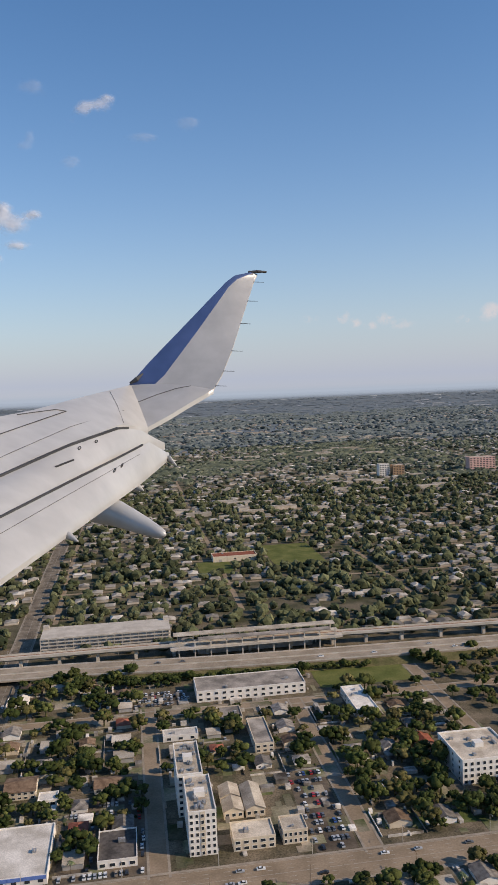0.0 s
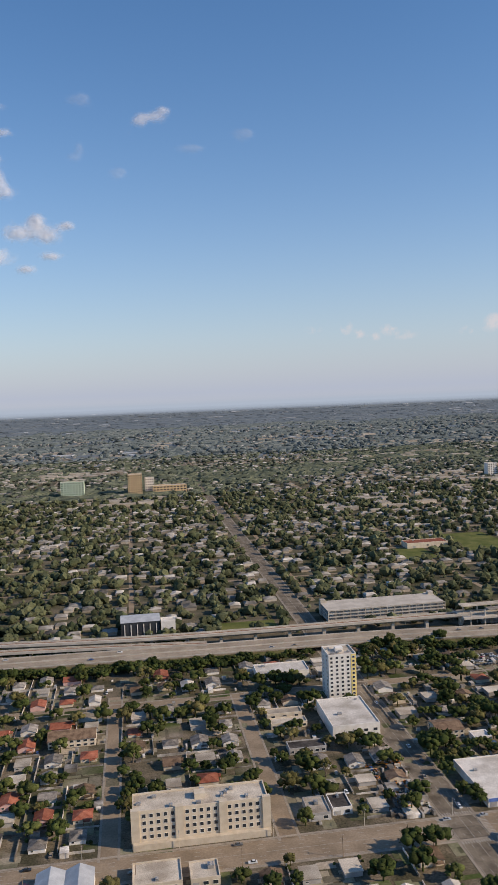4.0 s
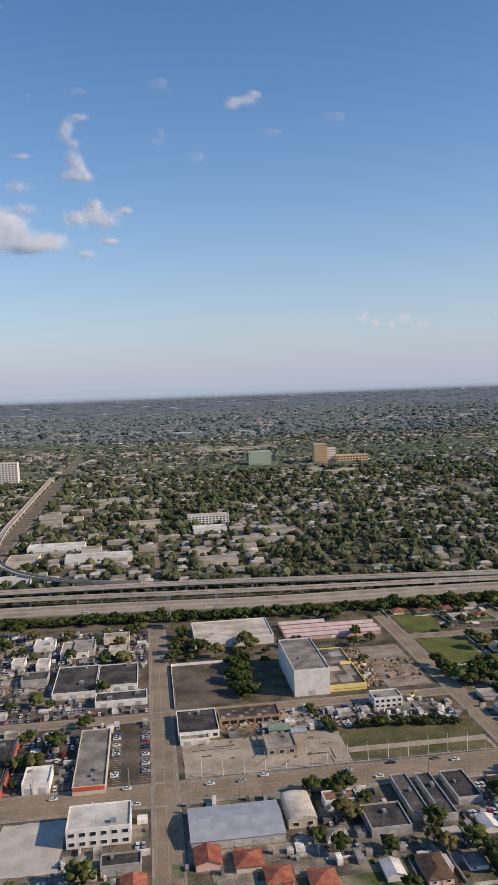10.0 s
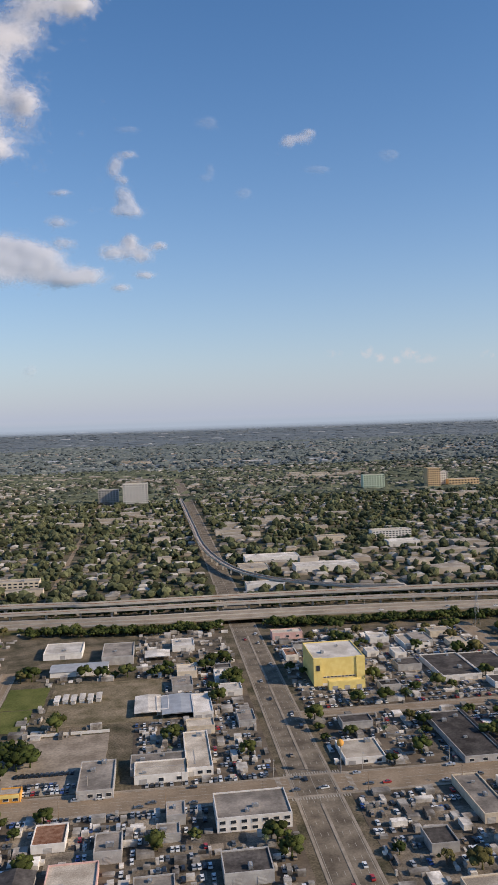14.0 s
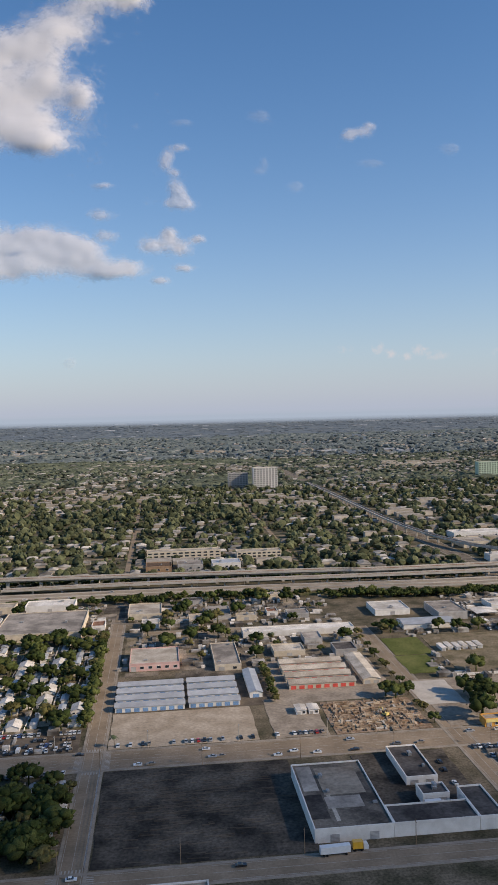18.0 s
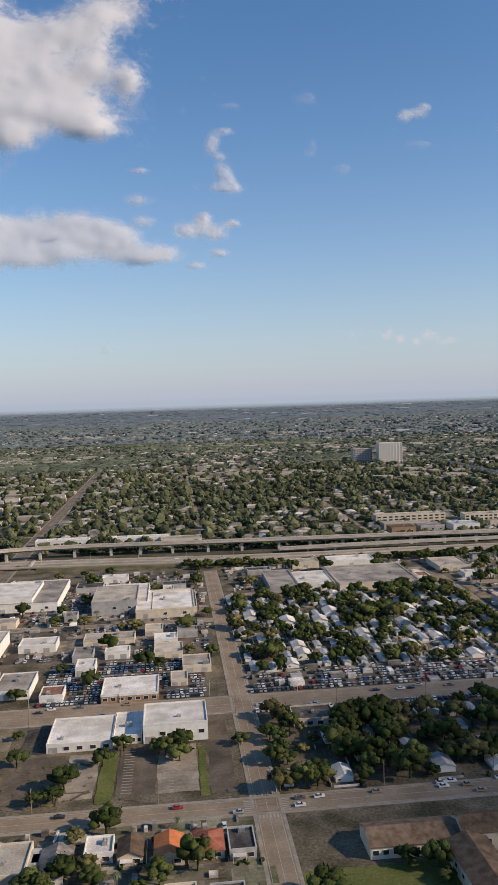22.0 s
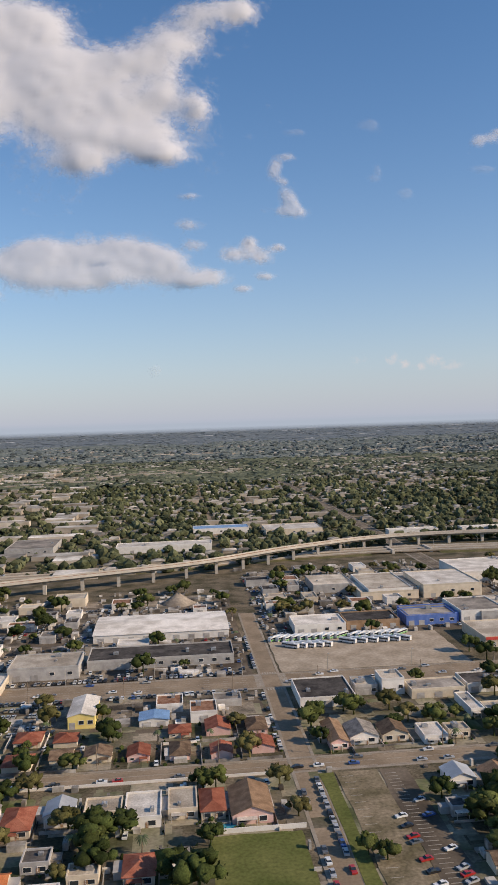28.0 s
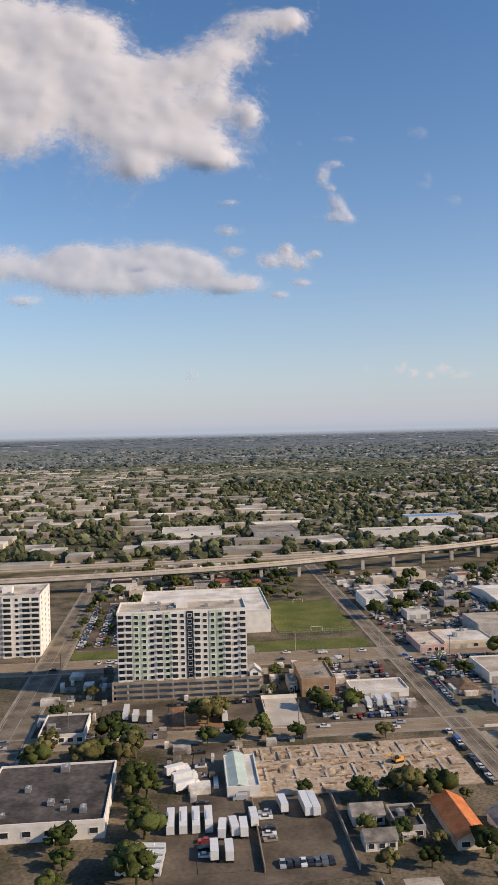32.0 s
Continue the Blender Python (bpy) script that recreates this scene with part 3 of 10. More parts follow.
patch("car_yard", "grey yards among flat-roofed shops", -928, -828, 262, 400, LOT, hold=False)
patch("car_yard", "grey yards beside a street", -1155, -1049, 176, 204, LOT, hold=False)
patch("car_yard", "breaker's yard beside a street", -1194, -1165, 155, 205, LOT, hold=False)
patch("car_yard", "cluttered car yard along the road", -270, -222, 217.6, 252, LOT, hold=False)
patch("car_park", "large asphalt car park", -26, 0, 219, 262, LOT, hold=False)
patch("car_park", "asphalt car park of the school", -20, 22, 336, 352, LOT, hold=False)
patch("car_park", "shaded asphalt car park", 49, 62, 219, 270, LOT, hold=False)

# ---- motorway, viaducts and railway ----
MOTORWAY = glide([(500, 362, 3), (80, 374, 3), (-40, 383, 3), (-138, 385, 3), (-256, 391, 2.6), (-331, 393, 2.6), (-417, 400, 3), (-490, 404, 3), (-552, 405, 3), (-621, 417, 1.4),
                  (-706, 421, 1.2), (-792, 422, 1.2), (-929, 434, 1.4), (-1010, 430, 1.2), (-1120, 408, 1.0), (-1500, 380, 1.0)], 12)


def build_motorway():
    e = thing("motorway", "pale concrete motorway on a low embankment", "motorway", kind="structure")
    part("deck", ribbon(bmesh.new(), MOTORWAY, 8.2, -8.2, -0.7, 0.0), PALE_ROAD, e)
    for o in (8.0, -8.0, 0.15):
        part("barrier", ribbon(bmesh.new(), MOTORWAY, o + 0.15, o - 0.15, 0.0, 0.55), CONCRETE, e, "low concrete barrier")
    bm = bmesh.new()
    for o in (-6.2, -4.2, -2.2, 2.2, 4.2, 6.2):
        for a, b in zip(MOTORWAY[::2], MOTORWAY[1::2]):
            ribbon(bm, [a, a + (b - a) * 0.4], o + 0.06, o - 0.06, 0.004, 0.012)
    part("lane_marking", bm, PAINT, e, "broken white lane lines")
    gaps = (-61, -491, -934)
    run = []
    for p in MOTORWAY + [None]:
        if p is None or any(abs(p.x - g) < 13 for g in gaps):
            if len(run) > 1:
                bm = bmesh.new()
                ribbon(bm, run, 8.0, -8.0, -3.4, -0.72)
                for side in (1, -1):
                    rows = []
                    for q in run:
                        rows.append((bm.verts.new(q + Vector((0, side * 8.0, -0.72))), bm.verts.new(Vector((q.x, q.y + side * 14.0, -0.2)))))
                    for (a, b), (c, d) in zip(rows, rows[1:]):
                        bm.faces.new((a, b, d, c))
                part("embankment", bm, DRY_GRASS, e, "dry grass embankment")
            run = []
        else:
            run.append(p)
    for g in gaps:
        y = min(MOTORWAY, key=lambda p: abs(p.x - g)).y
        for x in (g - 11.5, g + 11.5):
            part("abutment", box(x - 0.8, x + 0.8, y - 8.1, y + 8.1, -0.2, 2.2), CONCRETE, e)


build_motorway()


def viaduct(name, label, pts, width, depth, every, rails=True, pier=1.1):
    """An elevated guideway: deck, parapets, piers with flared heads."""
    line = glide(pts, 6)
    e = thing(name, label, "viaduct", kind="structure")
    part("deck", ribbon(bmesh.new(), line, width / 2, -width / 2, -0.35, 0.0), CONCRETE, e)
    part("girder", ribbon(bmesh.new(), line, width * 0.3, -width * 0.3, -depth, -0.36), OLD_CONCRETE, e)
    for o in (width / 2, -width / 2):
        part("parapet", ribbon(bmesh.new(), line, o + 0.14, o - 0.14, -0.5, 0.75), CONCRETE, e)
    if rails:
        for o in (-width * 0.32, -width * 0.18, width * 0.18, width * 0.32):
            part("rail", ribbon(bmesh.new(), line, o + 0.06, o - 0.06, 0.002, 0.14), RUST, e)
    gone = 0.0
    for a, b in zip(line, line[1:]):
        gone += (b - a).length
        if gone >= every:
            gone = 0.0
            bm = box(a.x - pier / 2, a.x + pier / 2, a.y - pier * 0.6, a.y + pier * 0.6, -0.2, a.z - depth - 0.8)
            v = [bm.verts.new((a.x + sx * pier / 2, a.y + sy * w, z)) for z, w in ((a.z - depth - 0.8, pier * 0.6), (a.z - depth, width * 0.32)) for sx, sy in ((-1, -1), (1, -1), (1, 1), (-1, 1))]
            for k in range(4):
                bm.faces.new((v[k], v[(k + 1) % 4], v[4 + (k + 1) % 4], v[4 + k]))
            part("pier", bm, CONCRETE, e)
    return line


METRO = viaduct("metro_viaduct", "pale concrete metro viaduct on single piers",
                [(500, 382, 6), (190, 392, 6), (18, 399, 6), (-141, 401, 6), (-277, 417, 6), (-359, 428, 6), (-470, 434, 6), (-568, 435, 6), (-607, 440, 6), (-806, 452, 6.2), (-926, 455, 6.6),
                 (-1000, 424, 7.4), (-1062, 385, 7.4), (-1130, 361, 7.2), (-1196, 340, 7), (-1290, 326, 7), (-1420, 320, 7)], 5.4, 1.5, 17.0, pier=1.6)
viaduct("ramp_viaduct", "lower concrete viaduct beside the motorway", [(-120, 393, 3.2), (-196, 401, 4), (-278, 406, 4.4), (-357, 412, 4.6), (-455, 422, 4.6), (-560, 426, 4.4), (-700, 436, 3.4), (-780, 440, 2.2)], 4.6, 0.8, 15.0)
viaduct("old_guideway", "dark curved rail viaduct along the avenue", [(-501, 1000, 5), (-499, 760, 5), (-497, 620, 5), (-486, 534, 5), (-467, 488, 5), (-431, 455, 5), (-390, 438, 5.4)], 4.2, 0.9, 15.0)


def build_station():
    """The station stands round the viaduct; its long roof covers the platforms."""
    e = thing("metro_station", "long concrete metro station with a pale flat canopy", "station", (60, 396, 0))
    part("canopy", box(-42, 42, 1.0, 6.5, 10.2, 10.7), ROOF_CREAM, e)
    part("canopy", box(-30, 38, -6.0, -1.2, 9.6, 10.0), ROOF_GREY, e)
    part("platform", box(-44, 44, 3.0, 6.8, 5.4, 6.5), CONCRETE, e)
    part("platform", box(-44, 44, -6.6, -3.2, 5.4, 6.5), CONCRETE, e)
    for i in range(11):
        part("column", box(-40 + i * 8, -39.4 + i * 8, 4.4, 5.0, 0, 10.2), CONCRETE, e)
        part("column", box(-40 + i * 8, -39.4 + i * 8, -5.4, -4.8, 0, 9.6), CONCRETE, e)
    part("lower_wall", box(-30, 30, 2.0, 6.0, 0, 4.6), WALL_GREY, e)


build_station()
take(12, 106, 388, 404)

# ---- buildings ----
WINDOWS = {}


def window_mesh(w, h, tall=False, frame=None):
    """A framed pane that faces -y, its middle at the origin."""
    key = (round(w, 1), round(h, 1), frame)
    if key not in WINDOWS:
        w, h = key[0], key[1]
        bm, t = bmesh.new(), 0.08
        rings = [[bm.verts.new((sx * (w / 2 + o), y, sz * (h / 2 + o))) for sx, sz in ((-1, -1), (1, -1), (1, 1), (-1, 1))] for o, y in ((t, 0.12), (t, -0.08), (0, -0.08), (0, -0.015))]
        for p, q in zip(rings, rings[1:]):
            for k in range(4):
                bm.faces.new((p[k], p[(k + 1) % 4], q[(k + 1) % 4], q[k])).material_index = 1
        bm.faces.new(rings[-1])
        WINDOWS[key] = mesh_of("window", bm, [GLASS, frame or WALL_WHITE])
    return WINDOWS[key]


DOORS = {}


def door_mesh(w, h, mat):
    key = (round(w, 1), round(h, 1), mat)
    if key not in DOORS:
        w, h = key[0], key[1]
        bm = bmesh.new()
        n = max(2, int(h / 0.3))
        prof = [(0.15, 0.0)] + [(-0.04 if k % 2 else -0.09, h * k / (2 * n)) for k in range(2 * n + 1)] + [(0.15, h)]
        sides = [[bm.verts.new((x, y, z)) for y, z in prof] for x in (-w / 2, w / 2)]
        for k in range(len(prof) - 1):
            bm.faces.new((sides[0][k], sides[1][k], sides[1][k + 1], sides[0][k + 1]))
        DOORS[key] = mesh_of("door", bm, mat)
    return DOORS[key]


UNIT = None


def rooftop_unit():
    global UNIT
    if UNIT is None:
        bm = box(-0.7, 0.7, -0.5, 0.5, 0.08, 0.75)
        cyl(bm, -0.3, 0, 0.75, 0.84, 0.25, n=10, slot=1)
        cyl(bm, 0.35, 0, 0.75, 0.84, 0.25, n=10, slot=1)
        for x in (-0.6, 0.5):
            bx(bm, x, x + 0.1, -0.55, 0.55, 0, 0.1, 1)
        UNIT = mesh_of("rooftop_unit", bm, [STEEL, WALL_GREY])
    return UNIT


def gable(bm, x0, x1, y0, y1, z, top, along="y", over=0.25, thick=0.12, slot=0):
    """Two sloping roof slabs with eaves, and the gable walls under them in the next slot."""
    if along == "y":
        xm = (x0 + x1) / 2
        prof = [(x0 - over, z - over * (top - z) / (xm - x0)), (xm, top), (x1 + over, z - over * (top - z) / (xm - x0))]
        a, b = y0 - over, y1 + over
        pt = lambda p, q, dz: (p[0], q, p[1] + dz)
        ends = [((x0, y0, z), (x1, y0, z), (xm, y0, top - 0.02)), ((x1, y1, z), (x0, y1, z), (xm, y1, top - 0.02))]
    else:
        ym = (y0 + y1) / 2
        prof = [(y0 - over, z - over * (top - z) / (ym - y0)), (ym, top), (y1 + over, z - over * (top - z) / (ym - y0))]
        a, b = x0 - over, x1 + over
        pt = lambda p, q, dz: (q, p[0], p[1] + dz)
        ends = [((x0, y0, z), (x0, ym, top - 0.02), (x0, y1, z)), ((x1, y0, z), (x1, y1, z), (x1, ym, top - 0.02))]
    for p, q in zip(prof, prof[1:]):
        v = [bm.verts.new(pt(s, e, dz)) for dz in (thick, 0) for s, e in ((p, a), (q, a), (q, b), (p, b))]
        for f in ((0, 1, 2, 3), (7, 6, 5, 4), (0, 4, 5, 1), (1, 5, 6, 2), (2, 6, 7, 3), (3, 7, 4, 0)):
            bm.faces.new([v[i] for i in f]).material_index = slot
    for tri in ends:
        bm.faces.new([bm.verts.new(p) for p in tri]).material_index = slot + 1
    return bm


def hip(bm, x0, x1, y0, y1, z, top, over=0.3):
    x0, x1, y0, y1 = x0 - over, x1 + over, y0 - over, y1 + over
    w, d = x1 - x0, y1 - y0
    r = min(w, d) / 2
    e = [bm.verts.new(p) for p in ((x0, y0, z), (x1, y0, z), (x1, y1, z), (x0, y1, z))]
    s = [bm.verts.new(p) for p in ((x0, y0, z - 0.12), (x1, y0, z - 0.12), (x1, y1, z - 0.12), (x0, y1, z - 0.12))]
    if w > d:
        a, b = bm.verts.new((x0 + r, (y0 + y1) / 2, top)), bm.verts.new((x1 - r + 0.01, (y0 + y1) / 2, top))
        faces = ((e[0], e[1], b, a), (e[1], e[2], b), (e[2], e[3], a, b), (e[3], e[0], a))
    else:
        a, b = bm.verts.new(((x0 + x1) / 2, y0 + r, top)), bm.verts.new(((x0 + x1) / 2, y1 - r + 0.01, top))
        faces = ((e[0], e[1], a), (e[1], e[2], b, a), (e[2], e[3], b), (e[3], e[0], a, b))
    for f in faces:
        bm.faces.new(f)
    for k in range(4):
        bm.faces.new((s[k], s[(k + 1) % 4], e[(k + 1) % 4], e[k]))
    bm.faces.new(s[::-1])
    return bm


def building(name, label, x0, x1, y0, y1, h, wall, roof, floors=1, bays=0, units=2, doors=0, shape="flat", along="y", door_mat=None, band=None, ridge=None, side_bays=None, hold=True, trim=None, win=None, category="building"):
    """A building on the plan from x0 to x1 and y0 to y1, with its roof, parapet, openings and roof plant as parts."""
    cx, w, d = (x0 + x1) / 2, x1 - x0, y1 - y0
    e = thing(name, label, category, (cx, y0, 0))
    part("wall", box(-w / 2, w / 2, 0, d, -0.3, h), wall, e)
    if shape == "flat":
        part("roof", box(-w / 2 + 0.2, w / 2 - 0.2, 0.2, d - 0.2, h + 0.004, h + 0.09), roof, e)
        bm = bmesh.new()
        ph, pt = 0.45, 0.24
        for a in ((-w / 2 - 0.03, w / 2 + 0.03, -0.03, pt), (-w / 2 - 0.03, w / 2 + 0.03, d - pt, d + 0.03), (-w / 2 - 0.03, -w / 2 + pt, pt, d - pt), (w / 2 - pt, w / 2 + 0.03, pt, d - pt)):
            bx(bm, *a, h - 0.25, h + ph)
        part("parapet", bm, trim or wall, e)
        for k in range((units + 1) // 2 if y0 < 290 else (units + 2) // 3):
            s = random.uniform(0.7, 1.5)
            u = part("rooftop_unit", rooftop_unit(), None, e, at=(random.uniform(-w / 2 + 1.6, w / 2 - 1.6), random.uniform(1.6, max(1.7, d - 1.6)), h + 0.085))
            u.scale = (s, s * random.uniform(0.7, 1.2), s)
            u.rotation_euler.z = random.choice((0, math.pi / 2))
    elif shape == "barrel":
        bm, n = bmesh.new(), 10
        rows = [[bm.verts.new((-w / 2 * 1.03 * math.cos(math.pi * i / n), q, h + (ridge or 1.4) * math.sin(math.pi * i / n))) for i in range(n + 1)] for q in (-0.2, d + 0.2)]
        for i in range(n):
            bm.faces.new((rows[0][i], rows[0][i + 1], rows[1][i + 1], rows[1][i]))
        bm.faces.new(rows[0][::-1])
        bm.faces.new(rows[1])
        part("roof", bm, roof, e)
    elif shape == "hip":
        part("roof", hip(bmesh.new(), -w / 2, w / 2, 0, d, h, h + (ridge or 1.2)), roof, e)
    else:
        count = {"gable": 1, "twin": 2, "saw": 3}[shape]
        for k in range(count):
            if along == "y":
                a, b = -w / 2 + w * k / count, -w / 2 + w * (k + 1) / count
                bm = gable(bmesh.new(), a, b, 0, d, h, h + (ridge or 0.22 * (b - a)), "y", 0.12 if count > 1 else 0.25)
            else:
                a, b = d * k / count, d * (k + 1) / count
                bm = gable(bmesh.new(), -w / 2, w / 2, a, b, h, h + (ridge or 0.22 * (b - a)), "x", 0.12 if count > 1 else 0.25)
            part("roof", bm, [roof, wall], e)
    if y0 > 300 and floors == 1 and category == "building":
        doors, bays = min(doors, 1), min(bays, 3)
    fh = h / floors
    sb = side_bays if side_bays is not None else (max(1, int(min(bays, 8) * d / w * 0.6)) if floors > 1 else 0)
    for f in range(floors):
        z = fh * (f + 0.52)
        if bays:
            ww, wh = (win or (min(1.5, w / bays * 0.55), min(1.0, fh * 0.5)))
            for b in range(bays):
                if f == 0 and doors and b < doors:
                    continue
                part("window", window_mesh(ww, wh, frame=trim), None, e, at=(-w / 2 + w * (b + 0.5) / bays, 0.0, z))
        for b in range(min(sb, 14)):
            ww, wh = (win or (min(1.4, d / max(sb, 1) * 0.55), min(1.0, fh * 0.5)))
            for side in (-1, 1):
                o = part("window", window_mesh(ww, wh, frame=trim), None, e, at=(side * w / 2, d * (b + 0.5) / sb, z))
                o.rotation_euler.z = side * math.pi / 2
    for b in range(doors):
        n = max(bays, doors)
        dw = min(2.2, w / n * 0.62)
        part("door", door_mesh(dw, min(1.9, h * 0.7), door_mat or WALL_GREY), None, e, at=(-w / 2 + w * (b + 0.5) / n, 0.0, 0.0))
    if band:
        part("sign_band", box(-w / 2 + 0.3, w / 2 - 0.3, -0.16, -0.02, h - 0.75, h + 0.3), band, e)
    if hold:
        take(x0 - 0.6, x1 + 0.6, y0 - 0.6, y1 + 0.6)
    return e


def grid_front(e, w, d, h, floors, bays, z0=0.0, y=0.0, balcony=(), slab=CONCRETE, rail=GLASS):
    """Balconies on the bays named, one a floor: slab, rail and the dark opening behind."""
    fh = (h - z0) / floors
    for f in range(floors):
        z = z0 + fh * f
        for b in balcony:
            x = -w / 2 + w * (b + 0.5) / bays
            bw = w / bays * 0.86
            base = part("balcony", bx(box(x - bw / 2, x + bw / 2, y - 0.95, y, z + 0.02, z + 0.16), x - bw / 2 + 0.15, x + bw / 2 - 0.15, y - 0.03, y + 0.1, z + 0.2, z + fh * 0.82, 1), [slab, rail], e)
            part("railing", box(x - bw / 2, x + bw / 2, y - 0.95, y - 0.88, z + 0.164, z + 0.62), slab, base)

# ---- the buildings, from the start of the flight to its end ----
building("flats", "cream two-storey flats with a flat pale roof", 25.2, 37.8, 224.3, 233.7, 3.5, WALL_CREAM, ROOF_CREAM, floors=2, bays=5)
building("flats", "cream two-storey flats with a flat pale roof", 40.2, 47.7, 224.8, 233.1, 4.0, WALL_CREAM, ROOF_CREAM, floors=2, bays=5)
building("corner_store", "large flat-roofed white store with a blue trim band", -50.1, -28.1, 220.3, 247.0, 2.5, WALL_WHITE, ROOF_WHITE, bays=6, doors=1, units=3, band=WALL_BLUE)
building("school", "long white two-storey school with flat grey roofs", 24.2, 72.3, 336.4, 353.2, 4.6, WALL_WHITE, ROOF_GREY, floors=2, bays=14, units=6)
building("clinic", "low white clinic with a pale flat roof", 86.4, 95.4, 303.4, 329.8, 3.6, WALL_WHITE, ROOF_WHITE, floors=2, bays=3, units=5)
building("flats", "narrow grey two-storey flats with a flat roof", 41.4, 48.6, 284.4, 307.6, 3.3, WALL_CREAM, ROOF_GREY, floors=2, bays=3, units=0, side_bays=7)
building("shop", "white flat-roofed shop before a tower", -84.1, -65.9, 278.1, 304.7, 4.3, WALL_WHITE, ROOF_WHITE, bays=5, doors=2, units=4)
building("hall_annex", "white annex of a black hall", -142.0, -134.2, 422.0, 428.2, 8.3, WALL_WHITE, ROOF_WHITE, bays=2, units=0)
building("hall", "low white hall with a flat white roof", -102.2, -78.3, 343.2, 355.6, 3.1, WALL_WHITE, ROOF_WHITE, bays=6, doors=1)
building("warehouse", "grey warehouse with twin metal gable roofs", -183.7, -168.4, 187.0, 209.0, 3.1, WALL_WHITE, ROOF_METAL, bays=5, doors=2, shape="twin")
building("shop", "small cream shop with a pale flat roof", -158.3, -145.2, 199.2, 209.6, 2.2, WALL_CREAM, ROOF_CREAM, bays=3, doors=1)
building("shop", "small cream shop with a pale flat roof", -143.0, -135.2, 199.0, 207.2, 2.2, WALL_CREAM, ROOF_CREAM, bays=3, doors=1)
building("house", "bright orange two-storey house with a clay roof", -252.6, -246.1, 254.5, 264.1, 6.0, WALL_ORANGE, TILE_ORANGE, floors=2, bays=2, shape="gable", side_bays=3)
building("flats", "tan two-storey walk-up flats with a low brown roof", -189.2, -171.7, 293.5, 302.5, 3.0, WALL_CREAM, TILE_BROWN, floors=2, bays=7, shape="gable", along="x")
building("shed", "long low shed with a dark rusted roof", -212.8, -196.6, 225.7, 234.2, 1.8, WALL_GREY, ROOF_DARK, bays=0, doors=3, shape="gable", along="x", ridge=0.6)
building("warehouse", "large white warehouse with a cream flat roof", -365.8, -330.5, 334.2, 359.8, 3.8, WALL_WHITE, ROOF_CREAM, bays=0, doors=4, units=3)
building("warehouse", "tall windowless white warehouse with a dark flat roof", -332.6, -319.2, 272.5, 308.1, 9.7, WALL_WHITE, ROOF_GREY, bays=0, doors=1, units=2)
gutted = building("store", "gutted store with bright yellow parapet walls and a torn grey roof", -318.8, -304.6, 274.2, 315.5, 2.0, WALL_YELLOW, WORN_ROOF, units=0)
part("front_band", box(-7.16, 7.16, -0.22, -0.04, 1.0, 2.7), WALL_YELLOW, gutted, "yellow front band")
part("side_band", box(-7.34, -7.14, 0.0, 41.0, 0.9, 2.75), WALL_YELLOW, gutted, "yellow side band")
for u, v, w, d, m in ((-4.6, 9, 1.5, 5.0, OLD_CONCRETE), (0.8, 7, 2.6, 3.5, ROOF_GREY), (3.9, 15, 1.6, 5.5, OLD_CONCRETE), (-1.5, 18, 2.2, 2.6, ROOF_CREAM), (2.0, 25, 3.4, 1.6, ROOF_GREY), (-4.0, 29, 1.8, 4.0, OLD_CONCRETE), (3.0, 34, 2.4, 2.8, WALL_GREY)):
    part("roof_patch", box(u - w, u + w, v - d, v + d, 2.095, 2.11 + 0.012 * v / 10), m, gutted, "torn patch of roofing")
part("inner_wall", box(2.2, 6.6, 21.6, 22.0, 2.1, 3.2), WALL_YELLOW, gutted)
part("inner_wall", box(-3.2, -2.9, 24, 32, 2.1, 2.9), OLD_CONCRETE, gutted)
patch("yard", "worn asphalt yard with stacks of boards", -296.5, -279, 274, 320, OLD_CONCRETE)
building("shed", "long open shed with a white roof", -264.3, -251.4, 276.2, 280.6, 2.0, WALL_WHITE, ROOF_WHITE, units=0, shape="gable", along="x", ridge=0.4)
building("shed", "long open shed with a white roof", -264.3, -251.4, 281.6, 285.6, 2.0, WALL_WHITE, ROOF_WHITE, units=0, shape="gable", along="x", ridge=0.4)
building("gatehouse", "small yellow house with a dark roof", -197.4, -193.6, 189, 194, 2.6, WALL_YELLOW, TILE_BROWN, bays=2, shape="gable", ridge=0.8)
building("school_wing", "deep school wing with a brown tiled roof", -790.2, -782, 98, 124.6, 3.6, WALL_CREAM, TILE_BROWN, bays=3, shape="gable", ridge=1.5, side_bays=7)
building("shop", "low shop with a blackened patchy roof", -810.2, -798.3, 191.3, 201, 2.0, WALL_CREAM, WORN_ROOF, bays=4, units=3)
building("shed", "long shed with a pale green roof", -1217.2, -1213.6, 118.6, 134.5, 2.0, WALL_WHITE, surface("pale_green_roof", (0.42, 0.50, 0.44), (0.50, 0.58, 0.52), 0.3, 0.7), units=0, shape="gable", ridge=0.6)
building("office", "small white two-storey office with a grey roof", -307.1, -296.9, 255.7, 262.9, 3.6, WALL_WHITE, ROOF_GREY, floors=2, bays=5, units=1)
building("shed", "narrow grey shed with a flat tar roof", -302.8, -295.8, 189.7, 204.9, 1.8, WALL_GREY, ROOF_DARK, bays=0, doors=1, units=1)
building("shed", "narrow grey shed with a flat tar roof", -317.4, -312.6, 184.2, 205.7, 1.8, WALL_GREY, ROOF_DARK, bays=0, doors=1, units=1)
building("shed", "narrow grey shed with a flat tar roof", -310.1, -305.7, 182.7, 205.2, 1.8, WALL_GREY, ROOF_DARK, bays=0, doors=1, units=1)
building("warehouse", "wide warehouse with a low grey metal roof", -376.2, -352.2, 181.7, 197.8, 2.4, WALL_GREY, ROOF_METAL, bays=0, doors=5, shape="gable", along="x", ridge=1.2)
